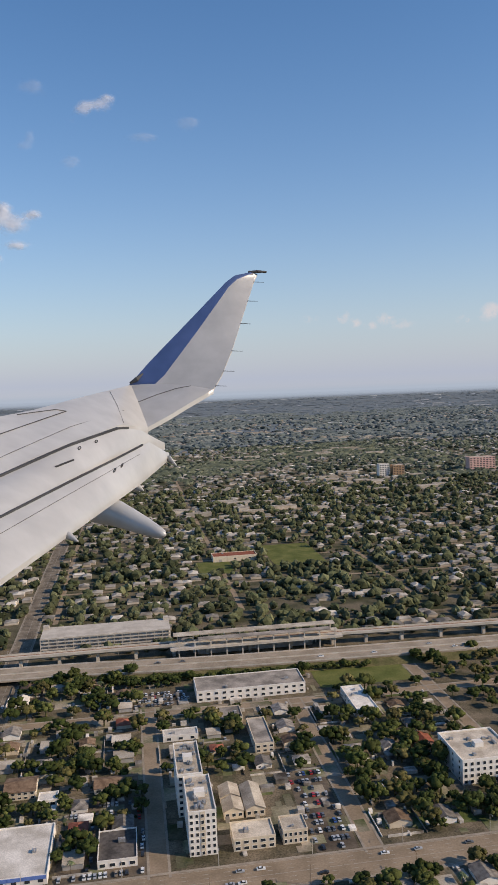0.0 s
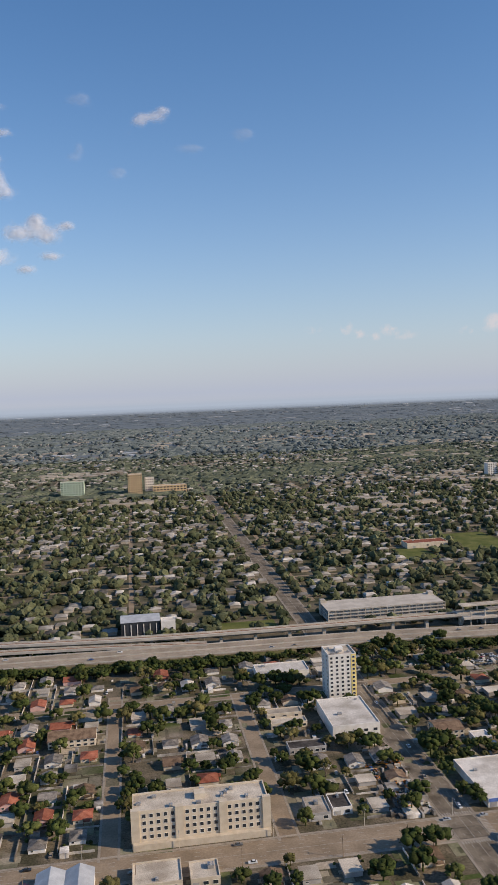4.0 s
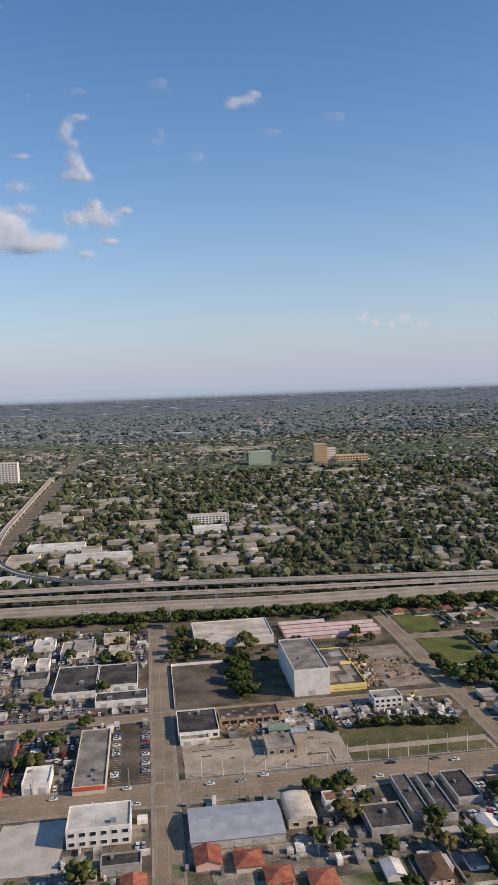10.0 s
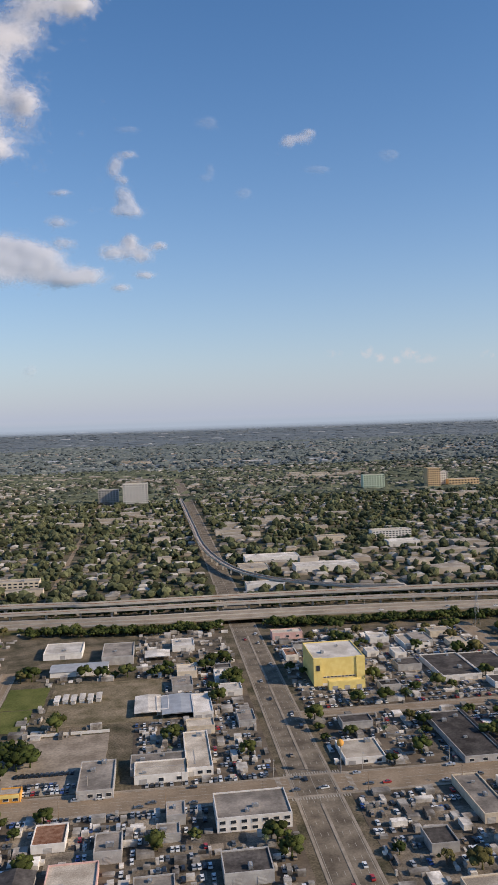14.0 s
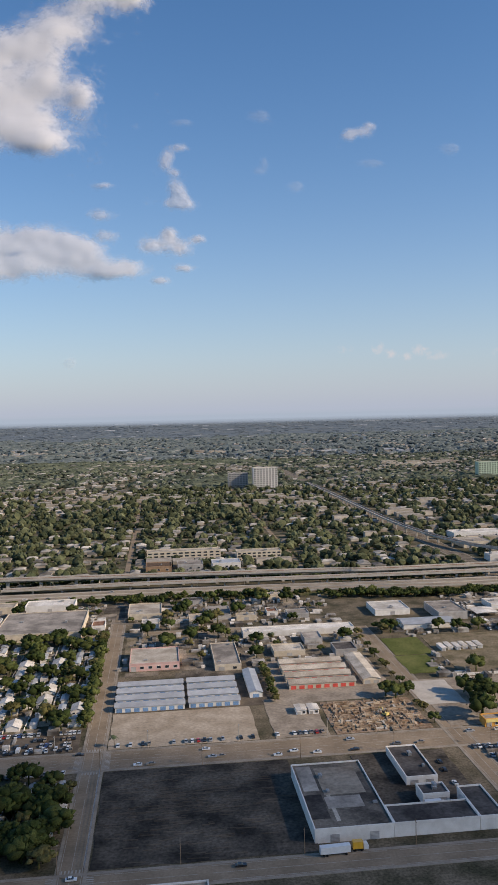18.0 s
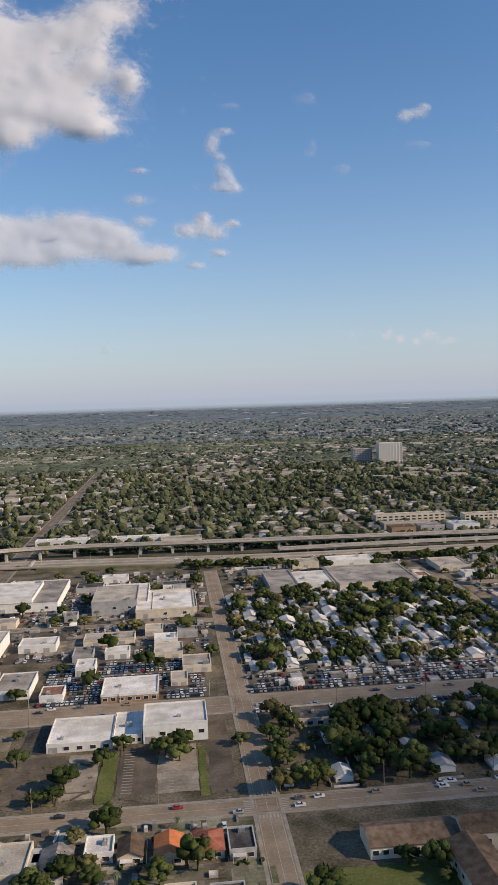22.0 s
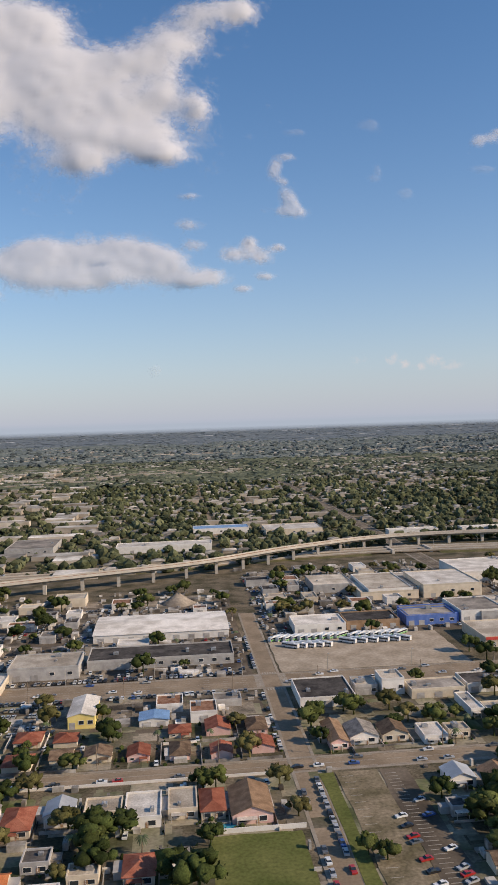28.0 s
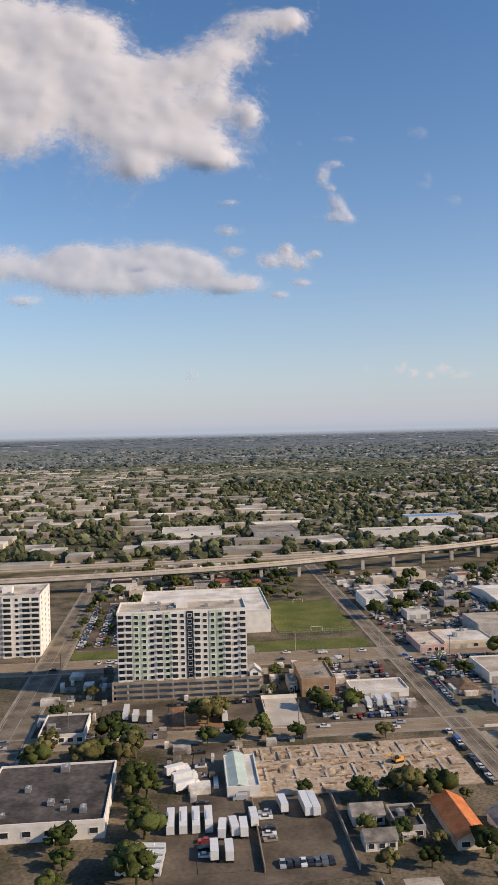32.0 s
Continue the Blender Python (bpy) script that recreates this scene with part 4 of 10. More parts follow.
building("hall", "cream hall with a barrel-vaulted roof", -350.4, -342.8, 186.9, 200.1, 2.4, WALL_CREAM, ROOF_CREAM, bays=2, shape="barrel", ridge=1.0)
building("office", "white two-storey office with a flat white roof", -407.8, -391.4, 188.5, 200.5, 4.8, WALL_WHITE, ROOF_WHITE, floors=2, bays=6, units=2)
building("workshop", "long workshop with a stained grey flat roof", -452.1, -444.4, 181.4, 204.8, 2.4, WALL_CREAM, ROOF_GREY, bays=2, doors=1, units=3)
building("store", "deep flat-roofed store with a red sign band", -408.7, -399.1, 215.5, 254.0, 2.2, WALL_CREAM, ROOF_GREY, bays=0, units=6, band=WALL_RED)
building("store", "store with a blackened flat roof", -443.0, -430.1, 216.7, 253.7, 1.8, WALL_GREY, ROOF_DARK, bays=3, units=6)
building("workshop", "low workshop with a dark flat roof and white front", -422.7, -406.4, 289.2, 317.7, 2.0, WALL_WHITE, ROOF_DARK, bays=0, doors=3, units=3)
building("workshop", "low workshop with a dark flat roof and white front", -406.1, -390.5, 293.4, 316.7, 2.0, WALL_WHITE, ROOF_DARK, bays=0, doors=3, units=3)
building("workshop", "low workshop with a dark flat roof and white front", -405.9, -386.9, 277.7, 286.4, 2.1, WALL_WHITE, ROOF_DARK, bays=0, doors=3, units=3)
building("annex", "yellow two-tier annex of a storage block", -469.5, -455.0, 287.9, 291.2, 3.2, WALL_YELLOW, WALL_YELLOW, bays=0, doors=3, units=0, hold=False)
building("shop", "small pink shop with a pale flat roof", -480.6, -465.9, 362.4, 369.6, 3.0, WALL_PINK, ROOF_CREAM, bays=4, doors=1, units=1)
building("shop", "small white shop with a pale flat roof", -424.1, -411.9, 333.6, 349.3, 2.3, WALL_WHITE, ROOF_CREAM, bays=3, doors=1, units=2)
building("shopping_centre", "stepped white corner centre with a grey flat roof", -521.9, -501.9, 189.4, 203.7, 3.6, WALL_WHITE, ROOF_GREY, floors=2, bays=7, units=4)
building("shop", "small white shop with a pale flat roof", -479.4, -466.4, 222.3, 236.3, 1.8, WALL_WHITE, ROOF_CREAM, bays=3, doors=1, units=2)
building("carport", "open-sided carport with a white roof", -523.7, -516.5, 269.5, 288.8, 2.2, WALL_WHITE, ROOF_WHITE, bays=0, doors=2, units=0)
building("carport", "open-sided carport with a white roof", -536.9, -532.4, 276.2, 290.0, 1.9, WALL_WHITE, ROOF_WHITE, bays=0, doors=2, units=0)
building("shop", "small white shop with a pale flat roof", -528.3, -520.2, 223.9, 252.0, 2.3, WALL_WHITE, ROOF_CREAM, bays=3, doors=1, units=2)
building("shop", "small white shop with a pale flat roof", -544.1, -528.1, 221.3, 231.4, 2.3, WALL_WHITE, ROOF_CREAM, bays=3, doors=1, units=2)
works = building("factory", "flat-roofed factory block with a scorched roof and pale wall", -655.6, -636.6, 158.7, 193.0, 3.0, WALL_WHITE, WORN_ROOF, bays=0, doors=2, units=5)
for u, v, w, d, m in ((-6.6, 26, 2.0, 7.0, ROOF_GREY), (1.6, 24, 5.4, 7.6, OLD_CONCRETE), (0.4, 12.5, 4.6, 3.0, ROOF_GREY), (-2.9, 11.0, 0.5, 7.5, ROOF_CREAM), (5.2, 18.0, 3.4, 2.2, WORN_ROOF), (-6.8, 11, 2.2, 6.0, ROOF_DARK)):
    part("roof_patch", box(u - w, u + w, v - d, v + d, 3.095, 3.11 + 0.0017 * v), m, works, "scorched patch of roofing")
building("factory_wing", "long low factory wing with a tar roof and pale wall", -636.5, -615.6, 158.7, 167.4, 3.0, WALL_WHITE, ROOF_DARK, bays=0, units=0)
building("factory_wing", "short factory wing with a dark flat roof", -615.5, -609.2, 158.7, 174.2, 3.0, WALL_WHITE, ROOF_DARK, bays=0, units=0)
building("workshop", "low workshop with white-edged dark roof", -626.0, -617.4, 183.0, 202.8, 2.0, WALL_WHITE, ROOF_DARK, bays=0, doors=2, units=4)
building("workshop", "low workshop with white-edged dark roof", -625.2, -618.1, 172.1, 177.8, 2.6, WALL_WHITE, ROOF_DARK, bays=0, doors=2, units=4)
building("shed", "long white shed with a ribbed pale roof", -588.7, -582.0, 158.6, 177.5, 1.9, WALL_WHITE, ROOF_WHITE, bays=0, doors=1, shape="gable", ridge=0.7)
building("shed", "long dark flat-roofed shed", -595.9, -591.7, 164.4, 177.7, 1.9, WALL_GREY, ROOF_DARK, bays=0, doors=1, units=1)
building("shop", "broad shop with a cream flat roof", -563.8, -551.7, 158.9, 178.0, 1.9, WALL_PINK, ROOF_CREAM, bays=4, doors=1, units=1)
building("workshop", "workshop with a dark gable roof", -575.2, -566.4, 158.6, 175.6, 2.5, WALL_GREY, ROOF_DARK, bays=2, doors=1, shape="gable", ridge=1.0)
building("shop", "low grey shop around an asphalt yard", -560.5, -549.9, 214.4, 234.7, 2.4, WALL_GREY, ROOF_GREY, bays=4, doors=1, units=3)
building("shop", "low grey shop around an asphalt yard", -545.4, -525.4, 227.3, 237.7, 2.0, WALL_GREY, ROOF_GREY, bays=4, doors=1, units=3)
building("warehouse", "broad warehouse with a stained grey roof and cream walls", -765.0, -726.5, 340.1, 379.2, 3.3, WALL_CREAM, ROOF_GREY, bays=0, doors=6, units=7)
building("hall", "pink hall with a cream flat roof", -703.2, -683.7, 290.7, 311.3, 2.7, WALL_PINK, ROOF_CREAM, bays=6, doors=1, units=2)
building("workshop", "long workshop with a stained grey flat roof", -670.1, -659.8, 285.6, 315.2, 2.1, WALL_CREAM, ROOF_GREY, bays=2, doors=1, units=3)
building("warehouse", "low warehouse with a pale stained slab roof", -698.6, -681.3, 131.0, 143.2, 2.6, WALL_WHITE, OLD_CONCRETE, bays=0, doors=0, units=1)
building("meeting_hall", "white flat-roofed hall with plain walls", -852.0, -834.5, 187.9, 202.9, 4.9, WALL_WHITE, ROOF_WHITE, bays=5, doors=1, units=1)
building("meeting_hall", "white flat-roofed hall with plain walls", -860.2, -852.4, 188.6, 204.9, 2.1, WALL_WHITE, ROOF_WHITE, bays=5, doors=1, units=1)
building("meeting_hall", "white flat-roofed hall with plain walls", -877.5, -860.1, 186.1, 203.5, 2.1, WALL_WHITE, ROOF_WHITE, bays=5, doors=1, units=1)
building("car_dealer", "car dealer with a white flat roof over glass front", -865.9, -848.4, 218.7, 234.2, 2.4, WALL_BROWN, ROOF_WHITE, bays=7, units=1, trim=WALL_WHITE)
building("workshop", "flat-roofed workshop with white walls and white roof", -875.0, -854.2, 325.1, 360.9, 3.8, WALL_WHITE, ROOF_WHITE, bays=4, doors=2, units=3)
building("workshop", "flat-roofed workshop with cream walls and cream roof", -852.2, -832.9, 314.1, 344.0, 3.3, WALL_CREAM, ROOF_CREAM, bays=4, doors=2, units=3)
building("school_wing", "school wing with a brown tiled roof and cream walls", -805.2, -786.3, 125.9, 135.1, 2.6, WALL_CREAM, TILE_BROWN, bays=9, shape="gable", along="x", ridge=1.6)
building("school_hall", "large cream school hall with a brown tiled roof", -786.0, -747.0, 125.4, 133.2, 4.0, WALL_CREAM, TILE_BROWN, bays=12, shape="gable", along="x", ridge=1.7)
building("school_hall", "lower cream school hall with a brown tiled roof", -746.6, -725.0, 122.6, 130.6, 3.8, WALL_CREAM, TILE_BROWN, bays=7, shape="gable", along="x", ridge=1.6)
building("workshop", "flat-roofed workshop with white walls and grey roof", -923.2, -894.5, 333.7, 380.2, 3.5, WALL_WHITE, ROOF_GREY, bays=4, doors=2, units=3)
building("workshop", "flat-roofed workshop with grey walls and cream roof", -878.3, -858.7, 321.1, 349.7, 5.8, WALL_GREY, ROOF_CREAM, bays=4, doors=2, units=3)
building("workshop", "flat-roofed workshop with cream walls and white roof", -859.1, -834.1, 312.3, 347.5, 3.4, WALL_CREAM, ROOF_WHITE, bays=4, doors=2, units=3)
building("workshop", "flat-roofed workshop with white walls and cream roof", -924.1, -906.7, 265.7, 289.0, 4.4, WALL_WHITE, ROOF_CREAM, bays=4, doors=2, units=3)
building("workshop", "flat-roofed workshop with white walls and white roof", -923.2, -912.6, 224.8, 233.5, 3.8, WALL_WHITE, ROOF_WHITE, bays=4, doors=2, units=3)
building("workshop", "flat-roofed workshop with cream walls and cream roof", -912.2, -901.1, 224.4, 244.2, 3.3, WALL_CREAM, ROOF_CREAM, bays=4, doors=2, units=3)
building("workshop", "flat-roofed workshop with white walls and grey roof", -900.2, -888.8, 227.2, 244.5, 2.5, WALL_WHITE, ROOF_GREY, bays=4, doors=2, units=3)
building("shop", "peach shop with red awnings and a pale roof", -967.3, -941.2, 232.3, 254.8, 3.4, WALL_CREAM, ROOF_CREAM, bays=5, doors=2, units=2, band=WALL_RED)
building("shop", "blue-painted shop with a grey flat roof", -983.7, -963.5, 268.4, 284.2, 3.2, WALL_BLUE, ROOF_GREY, bays=5, doors=2, units=2)
building("workshop", "flat-roofed workshop with grey walls and cream roof", -954.9, -938.2, 266.8, 293.4, 3.4, WALL_GREY, ROOF_CREAM, bays=4, doors=2, units=3)
building("workshop", "flat-roofed workshop with cream walls and white roof", -964.1, -937.5, 310.5, 342.4, 5.5, WALL_CREAM, ROOF_WHITE, bays=4, doors=2, units=3)
building("workshop", "flat-roofed workshop with white walls and cream roof", -988.5, -968.5, 311.6, 347.7, 4.4, WALL_WHITE, ROOF_CREAM, bays=4, doors=2, units=3)
building("workshop", "flat-roofed workshop with white walls and white roof", -1028.9, -1009.4, 262.4, 277.6, 3.1, WALL_WHITE, ROOF_WHITE, bays=4, doors=2, units=3)
building("workshop", "dark-walled workshop with a tar roof", -1008.7, -988.2, 264.5, 279.1, 3.1, WALL_BROWN, ROOF_DARK, bays=0, doors=4, units=2)
building("shop", "blue-painted shop with a grey flat roof", -985.0, -965.1, 266.2, 279.4, 3.4, WALL_BLUE, ROOF_GREY, bays=5, doors=2, units=2)
building("workshop", "flat-roofed workshop with cream walls and cream roof", -992.2, -966.1, 311.0, 343.3, 3.4, WALL_CREAM, ROOF_CREAM, bays=4, doors=2, units=3)
building("workshop", "flat-roofed workshop with white walls and grey roof", -974.1, -945.0, 317.3, 351.0, 3.5, WALL_WHITE, ROOF_GREY, bays=4, doors=2, units=3)
building("workshop", "flat-roofed workshop with grey walls and cream roof", -1009.9, -991.0, 330.3, 353.9, 3.6, WALL_GREY, ROOF_CREAM, bays=4, doors=2, units=3)
building("workshop", "flat-roofed workshop with white walls and white roof", -936.2, -906.1, 337.2, 371.8, 4.9, WALL_WHITE, ROOF_WHITE, bays=4, doors=2, units=3)
building("workshop", "flat-roofed workshop with cream walls and cream roof", -932.6, -910.7, 269.8, 291.0, 4.1, WALL_CREAM, ROOF_CREAM, bays=4, doors=2, units=3)
building("workshop", "flat-roofed workshop with white walls and grey roof", -962.7, -944.5, 267.7, 290.0, 4.0, WALL_WHITE, ROOF_GREY, bays=4, doors=2, units=3)
building("warehouse", "long warehouse with a low white roof", -1103.7, -1053.5, 265.0, 293.8, 2.9, WALL_WHITE, ROOF_WHITE, bays=0, doors=9, shape="gable", along="x", ridge=1.0)
building("warehouse", "long grey warehouse with a tar roof", -1102.4, -1054.0, 232.0, 247.4, 3.0, WALL_GREY, ROOF_DARK, bays=11, doors=4, units=6)
building("workshop", "flat-roofed workshop with grey walls and cream roof", -1126.6, -1104.3, 225.1, 240.9, 3.9, WALL_GREY, ROOF_CREAM, bays=4, doors=2, units=3)
building("workshop", "flat-roofed workshop with cream walls and white roof", -1142.6, -1126.1, 212.3, 227.3, 2.1, WALL_CREAM, ROOF_WHITE, bays=4, doors=2, units=3)
building("shop", "small pink shop with a pale flat roof", -1151.4, -1143.2, 209.6, 225.8, 2.0, WALL_PINK, ROOF_CREAM, bays=4, doors=1, units=1)
building("workshop", "flat-roofed workshop with white walls and cream roof", -1141.6, -1126.1, 177.4, 193.2, 2.7, WALL_WHITE, ROOF_CREAM, bays=4, doors=2, units=3)
building("flats", "white two-storey flats with a low pale roof", -1146.5, -1136.3, 155.2, 163.4, 4.0, WALL_WHITE, ROOF_CREAM, floors=2, bays=6, shape="gable", along="x", ridge=0.8)
building("flats", "white two-storey flats with a low pale roof", -1132.3, -1127.0, 155.8, 164.0, 3.1, WALL_WHITE, ROOF_CREAM, floors=2, bays=6, shape="gable", along="x", ridge=0.8)
building("shop", "yellow shop with a white gable roof", -1102.1, -1095.0, 181.7, 196.6, 3.4, WALL_YELLOW, ROOF_WHITE, bays=3, doors=1, shape="gable", ridge=0.9)
building("canopy_shed", "small shed with a bright blue roof", -1083.2, -1075.4, 180.1, 186.4, 1.8, WALL_WHITE, ROOF_BLUE, bays=0, doors=2, shape="gable", ridge=0.6)
building("hall", "huge white hall with a plain flat roof", -1241.8, -1195.1, 243.9, 284.4, 7.6, WALL_WHITE, ROOF_WHITE, bays=0, doors=2, units=0)
building("warehouse", "white-walled warehouse with a blackened flat roof", -1263.6, -1240.1, 105.9, 131.4, 3.0, WALL_WHITE, ROOF_DARK, bays=6, doors=0, units=14)
building("office", "small white office with a dark flat roof", -1259.6, -1249.1, 150.3, 163.7, 2.0, WALL_WHITE, ROOF_DARK, bays=5, doors=1, units=3)
building("house", "cream house with a bright orange tiled roof", -1180.0, -1174.2, 93.9, 108.8, 1.9, WALL_CREAM, TILE_ORANGE, bays=2, shape="gable", ridge=1.5)
building("carport", "open-sided carport with a white roof", -1181.5, -1166.3, 170.6, 179.8, 1.8, WALL_WHITE, ROOF_WHITE, bays=0, doors=2, units=0)
building("workshop", "brown half-rendered workshop with a dirty flat roof", -1194.5, -1185.5, 174.3, 190.5, 4.4, WALL_BROWN, OLD_CONCRETE, bays=2, doors=1, units=1)
building("house", "small white house with a grey gable roof", -1195.7, -1189.9, 104.2, 109.1, 1.9, WALL_WHITE, TILE_GREY, bays=3, shape="gable", along="x", ridge=1.1)
building("house", "small white house with a grey gable roof", -1195.4, -1189.9, 95.4, 99.6, 1.8, WALL_WHITE, TILE_GREY, bays=3, shape="gable", along="x", ridge=1.1)
building("sheds", "long white sheds with pale roofs", -1217.6, -1211.1, 118.2, 133.6, 1.8, WALL_WHITE, ROOF_WHITE, bays=0, doors=1, units=0)


def gallery_block(name, label, x0, x1, y0, y1, h, floors, wall, slab, category="building", base=0.0, ribs=8):
    """An open parking deck: floor slabs with dark gaps and a frame of columns."""
    cx, w, d = (x0 + x1) / 2, x1 - x0, y1 - y0
    e = thing(name, label, category, (cx, y0, base))
    part("core", box(-w / 2 + 0.9, w / 2 - 0.9, 0.9, d - 0.9, 0, h - 0.3), WALL_GREY, e)
    for f in range(floors + 1):
        z = h * f / floors
        part("slab", bx(box(-w / 2, w / 2, 0, d, max(-0.2, z - 0.18), z), -w / 2, w / 2, 0, 0.15, z, z + 0.55), slab, e)
    for side in (0.0, d - 0.15):
        for k in range(ribs + 1):
            x = -w / 2 + 0.2 + (w - 0.4) * k / ribs
            part("column", box(x - 0.2, x + 0.2, side + 0.02, side + 0.35, 0, h - 0.2), wall, e)
    for s in (-1, 1):
        part("stair_tower", box(s * (w / 2 - 1.6) - 1.5, s * (w / 2 - 1.6) + 1.5, d - 3.4, d - 0.2, 0, h + 1.6), wall, e)
    take(x0 - 0.5, x1 + 0.5, y0 - 0.5, y1 + 0.5)
    return e


gallery_block("parking_garage", "long four-deck concrete parking garage", -50.3, 17.7, 419, 440.7, 7.3, 4, CONCRETE, CONCRETE, ribs=16)


def slab_tower(name, label, x0, x1, y0, y1, z0, h, floors, bays, wall, accent, balconies, units=8):
    """A tall block of flats: window grid on all sides, balconies on some bays, coloured strips, roof plant."""
    cx, w, d = (x0 + x1) / 2, x1 - x0, y1 - y0
    e = thing(name, label, "apartment tower", (cx, y0, z0))
    part("wall", box(-w / 2, w / 2, 0, d, -0.3, h), wall, e)
    part("roof", box(-w / 2 + 0.3, w / 2 - 0.3, 0.3, d - 0.3, h, h + 0.08), ROOF_CREAM, e)
    bm = bmesh.new()
    for a in ((-w / 2 - 0.05, w / 2 + 0.05, -0.05, 0.25), (-w / 2 - 0.05, w / 2 + 0.05, d - 0.25, d + 0.05), (-w / 2 - 0.05, -w / 2 + 0.25, 0.25, d - 0.25), (w / 2 - 0.25, w / 2 + 0.05, 0.25, d - 0.25)):
        bx(bm, *a, h - 0.3, h + 0.6)
    part("parapet", bm, wall, e)
    fh = h / floors
    for b, mat in accent:
        x = -w / 2 + w * (b + 0.5) / bays
        part("facade_strip", box(x - w / bays * 0.46, x + w / bays * 0.46, -0.12, 0.05, 0.2, h + 0.3), mat, e)
    for f in range(floors):
        for b in range(bays):
            if b in balconies:
                continue
            part("window", window_mesh(min(1.0, w / bays * 0.5), fh * 0.52), None, e, at=(-w / 2 + w * (b + 0.5) / bays, -0.13 if b in dict(accent) else 0.0, fh * (f + 0.5)))
        n = max(2, int(d / 5.5))
        for b in range(n):
            for s in (-1, 1):
                o = part("window", window_mesh(1.0, fh * 0.52), None, e, at=(s * w / 2, d * (b + 0.5) / n, fh * (f + 0.5)))
                o.rotation_euler.z = s * math.pi / 2
    grid_front(e, w, d, h, floors, bays, balcony=balconies, slab=WALL_WHITE)
    for k in range(units):
        u = part("rooftop_unit", rooftop_unit(), None, e, at=(-w / 2 + 1.5 + (w - 3) * random.random(), 1.4 + (d - 2.8) * random.random(), h + 0.08))
        u.rotation_euler.z = random.choice((0, 1.5708))
    part("lift_house", box(-1.6, 1.6, d * 0.4, d * 0.4 + 3, h + 0.08, h + 1.7), wall, e)
    take(x0 - 0.6, x1 + 0.6, y0 - 0.6, y1 + 0.6)
    return e


slab_tower("apartment_block", "white seven-storey apartment block with stepped roof", 12.2, 20.4, 224.4, 246, 0, 13.2, 7, 5, WALL_WHITE, ((2, WALL_CREAM),), (), 16)
slab_tower("apartment_block", "rear wing of a white seven-storey block", 10.4, 18.6, 246.6, 269.5, 0, 13.6, 7, 4, WALL_WHITE, (), (), 16)
slab_tower("apartment_block", "white four-storey apartment block", 106, 126, 246, 268, 0, 8.1, 4, 9, WALL_WHITE, (), (), 8)
slab_tower("office_tower", "slim white tower with a blue side and yellow edge", -76.4, -64.6, 313.4, 325.8, 0, 18.9, 11, 5, WALL_WHITE, ((4, WALL_YELLOW),), (), 6)
slab_tower("apartment_tower", "pale green and white tower block with balconies", -1243.5, -1208.5, 180, 193, 4.7, 18.1, 11, 17, WALL_WHITE,
           ((2, WALL_GREEN), (3, WALL_GREEN), (6, WALL_GREEN), (9, GLASS), (12, WALL_GREEN), (13, WALL_GREEN)), (0, 1, 5, 7, 10, 14, 16), 8)
gallery_block("parking_garage", "grey three-deck parking garage under a tower", -1245, -1204.5, 177.5, 204.5, 4.7, 3, WALL_GREY, OLD_CONCRETE, ribs=10)
slab_tower("apartment_tower", "white tower block with stacked balconies", -1296, -1272, 226, 245, 0, 19.5, 11, 8, WALL_WHITE, ((3, WALL_GREY),), (0, 1, 4, 6, 7), 5)


def build_hotel():
    e = slab_tower("hotel", "long beige five-storey hotel with rows of windows", -157.8, -118.3, 221, 231.6, 0, 10.4, 5, 19, WALL_CREAM, (), (), 10)
    part("porch", box(-20, 20, -1.8, -0.06, 0, 1.9), WALL_CREAM, e)
    for k in range(4):
        x = -19.2 + k * 12.8
        part("corner_turret", box(x - 1.2, x + 1.2, -0.5, 1.2, 0, 11.3), WALL_CREAM, e)


build_hotel()


def build_black_hall():
    e = building("hall", "black-clad hall with a pale metal roof", -163.4, -142.6, 423, 438, 8.6, WALL_BLACK, ROOF_METAL, bays=0, units=0, shape="gable", along="x", ridge=1.6)
    for k in range(6):
        part("fin", box(-8.6 + k * 3.4, -8.2 + k * 3.4, -0.35, 0.1, 1.2, 7.4), WALL_WHITE, e, "pale vertical light strip")


build_black_hall()


def build_yellow_store():
    e = building("storage_block", "bright yellow four-storey storage block with a pale roof", -474.2, -453.5, 294.5, 317.7, 10.6, WALL_YELLOW, ROOF_WHITE, bays=0, units=4)
    part("corner_pier", box(-10.5, -7.0, -0.4, 1.0, 0, 11.2), WALL_YELLOW, e)
    part("corner_pier", box(7.0, 10.5, -0.4, 1.0, 0, 11.2), WALL_YELLOW, e)
    part("sign_panel", box(-9.4, -8.0, -0.55, -0.41, 6.2, 8.4), WALL_BLACK, e, "dark square sign")
    for k in range(9):
        part("window", window_mesh(1.1, 0.5), None, e, at=(-6.0 + k * 1.5, 0, 3.4))
    part("plinth", box(-10.4, 10.4, -0.2, 0.0, 0, 1.0), WALL_WHITE, e)


build_yellow_store()


def storage_rows(label, x0, x1, ys, depth, h, wall, roof, door):
    """Parallel rows of small lock-ups, each row a thing of its own with its doors."""
    for y in ys:
        e = building("storage_row", label, x0, x1, y, y + depth, h, wall, roof, bays=0, doors=int((x1 - x0) / 2.8), units=0, shape="gable", along="x", ridge=0.7, door_mat=door)
        e["group"] = "rows of lock-ups"


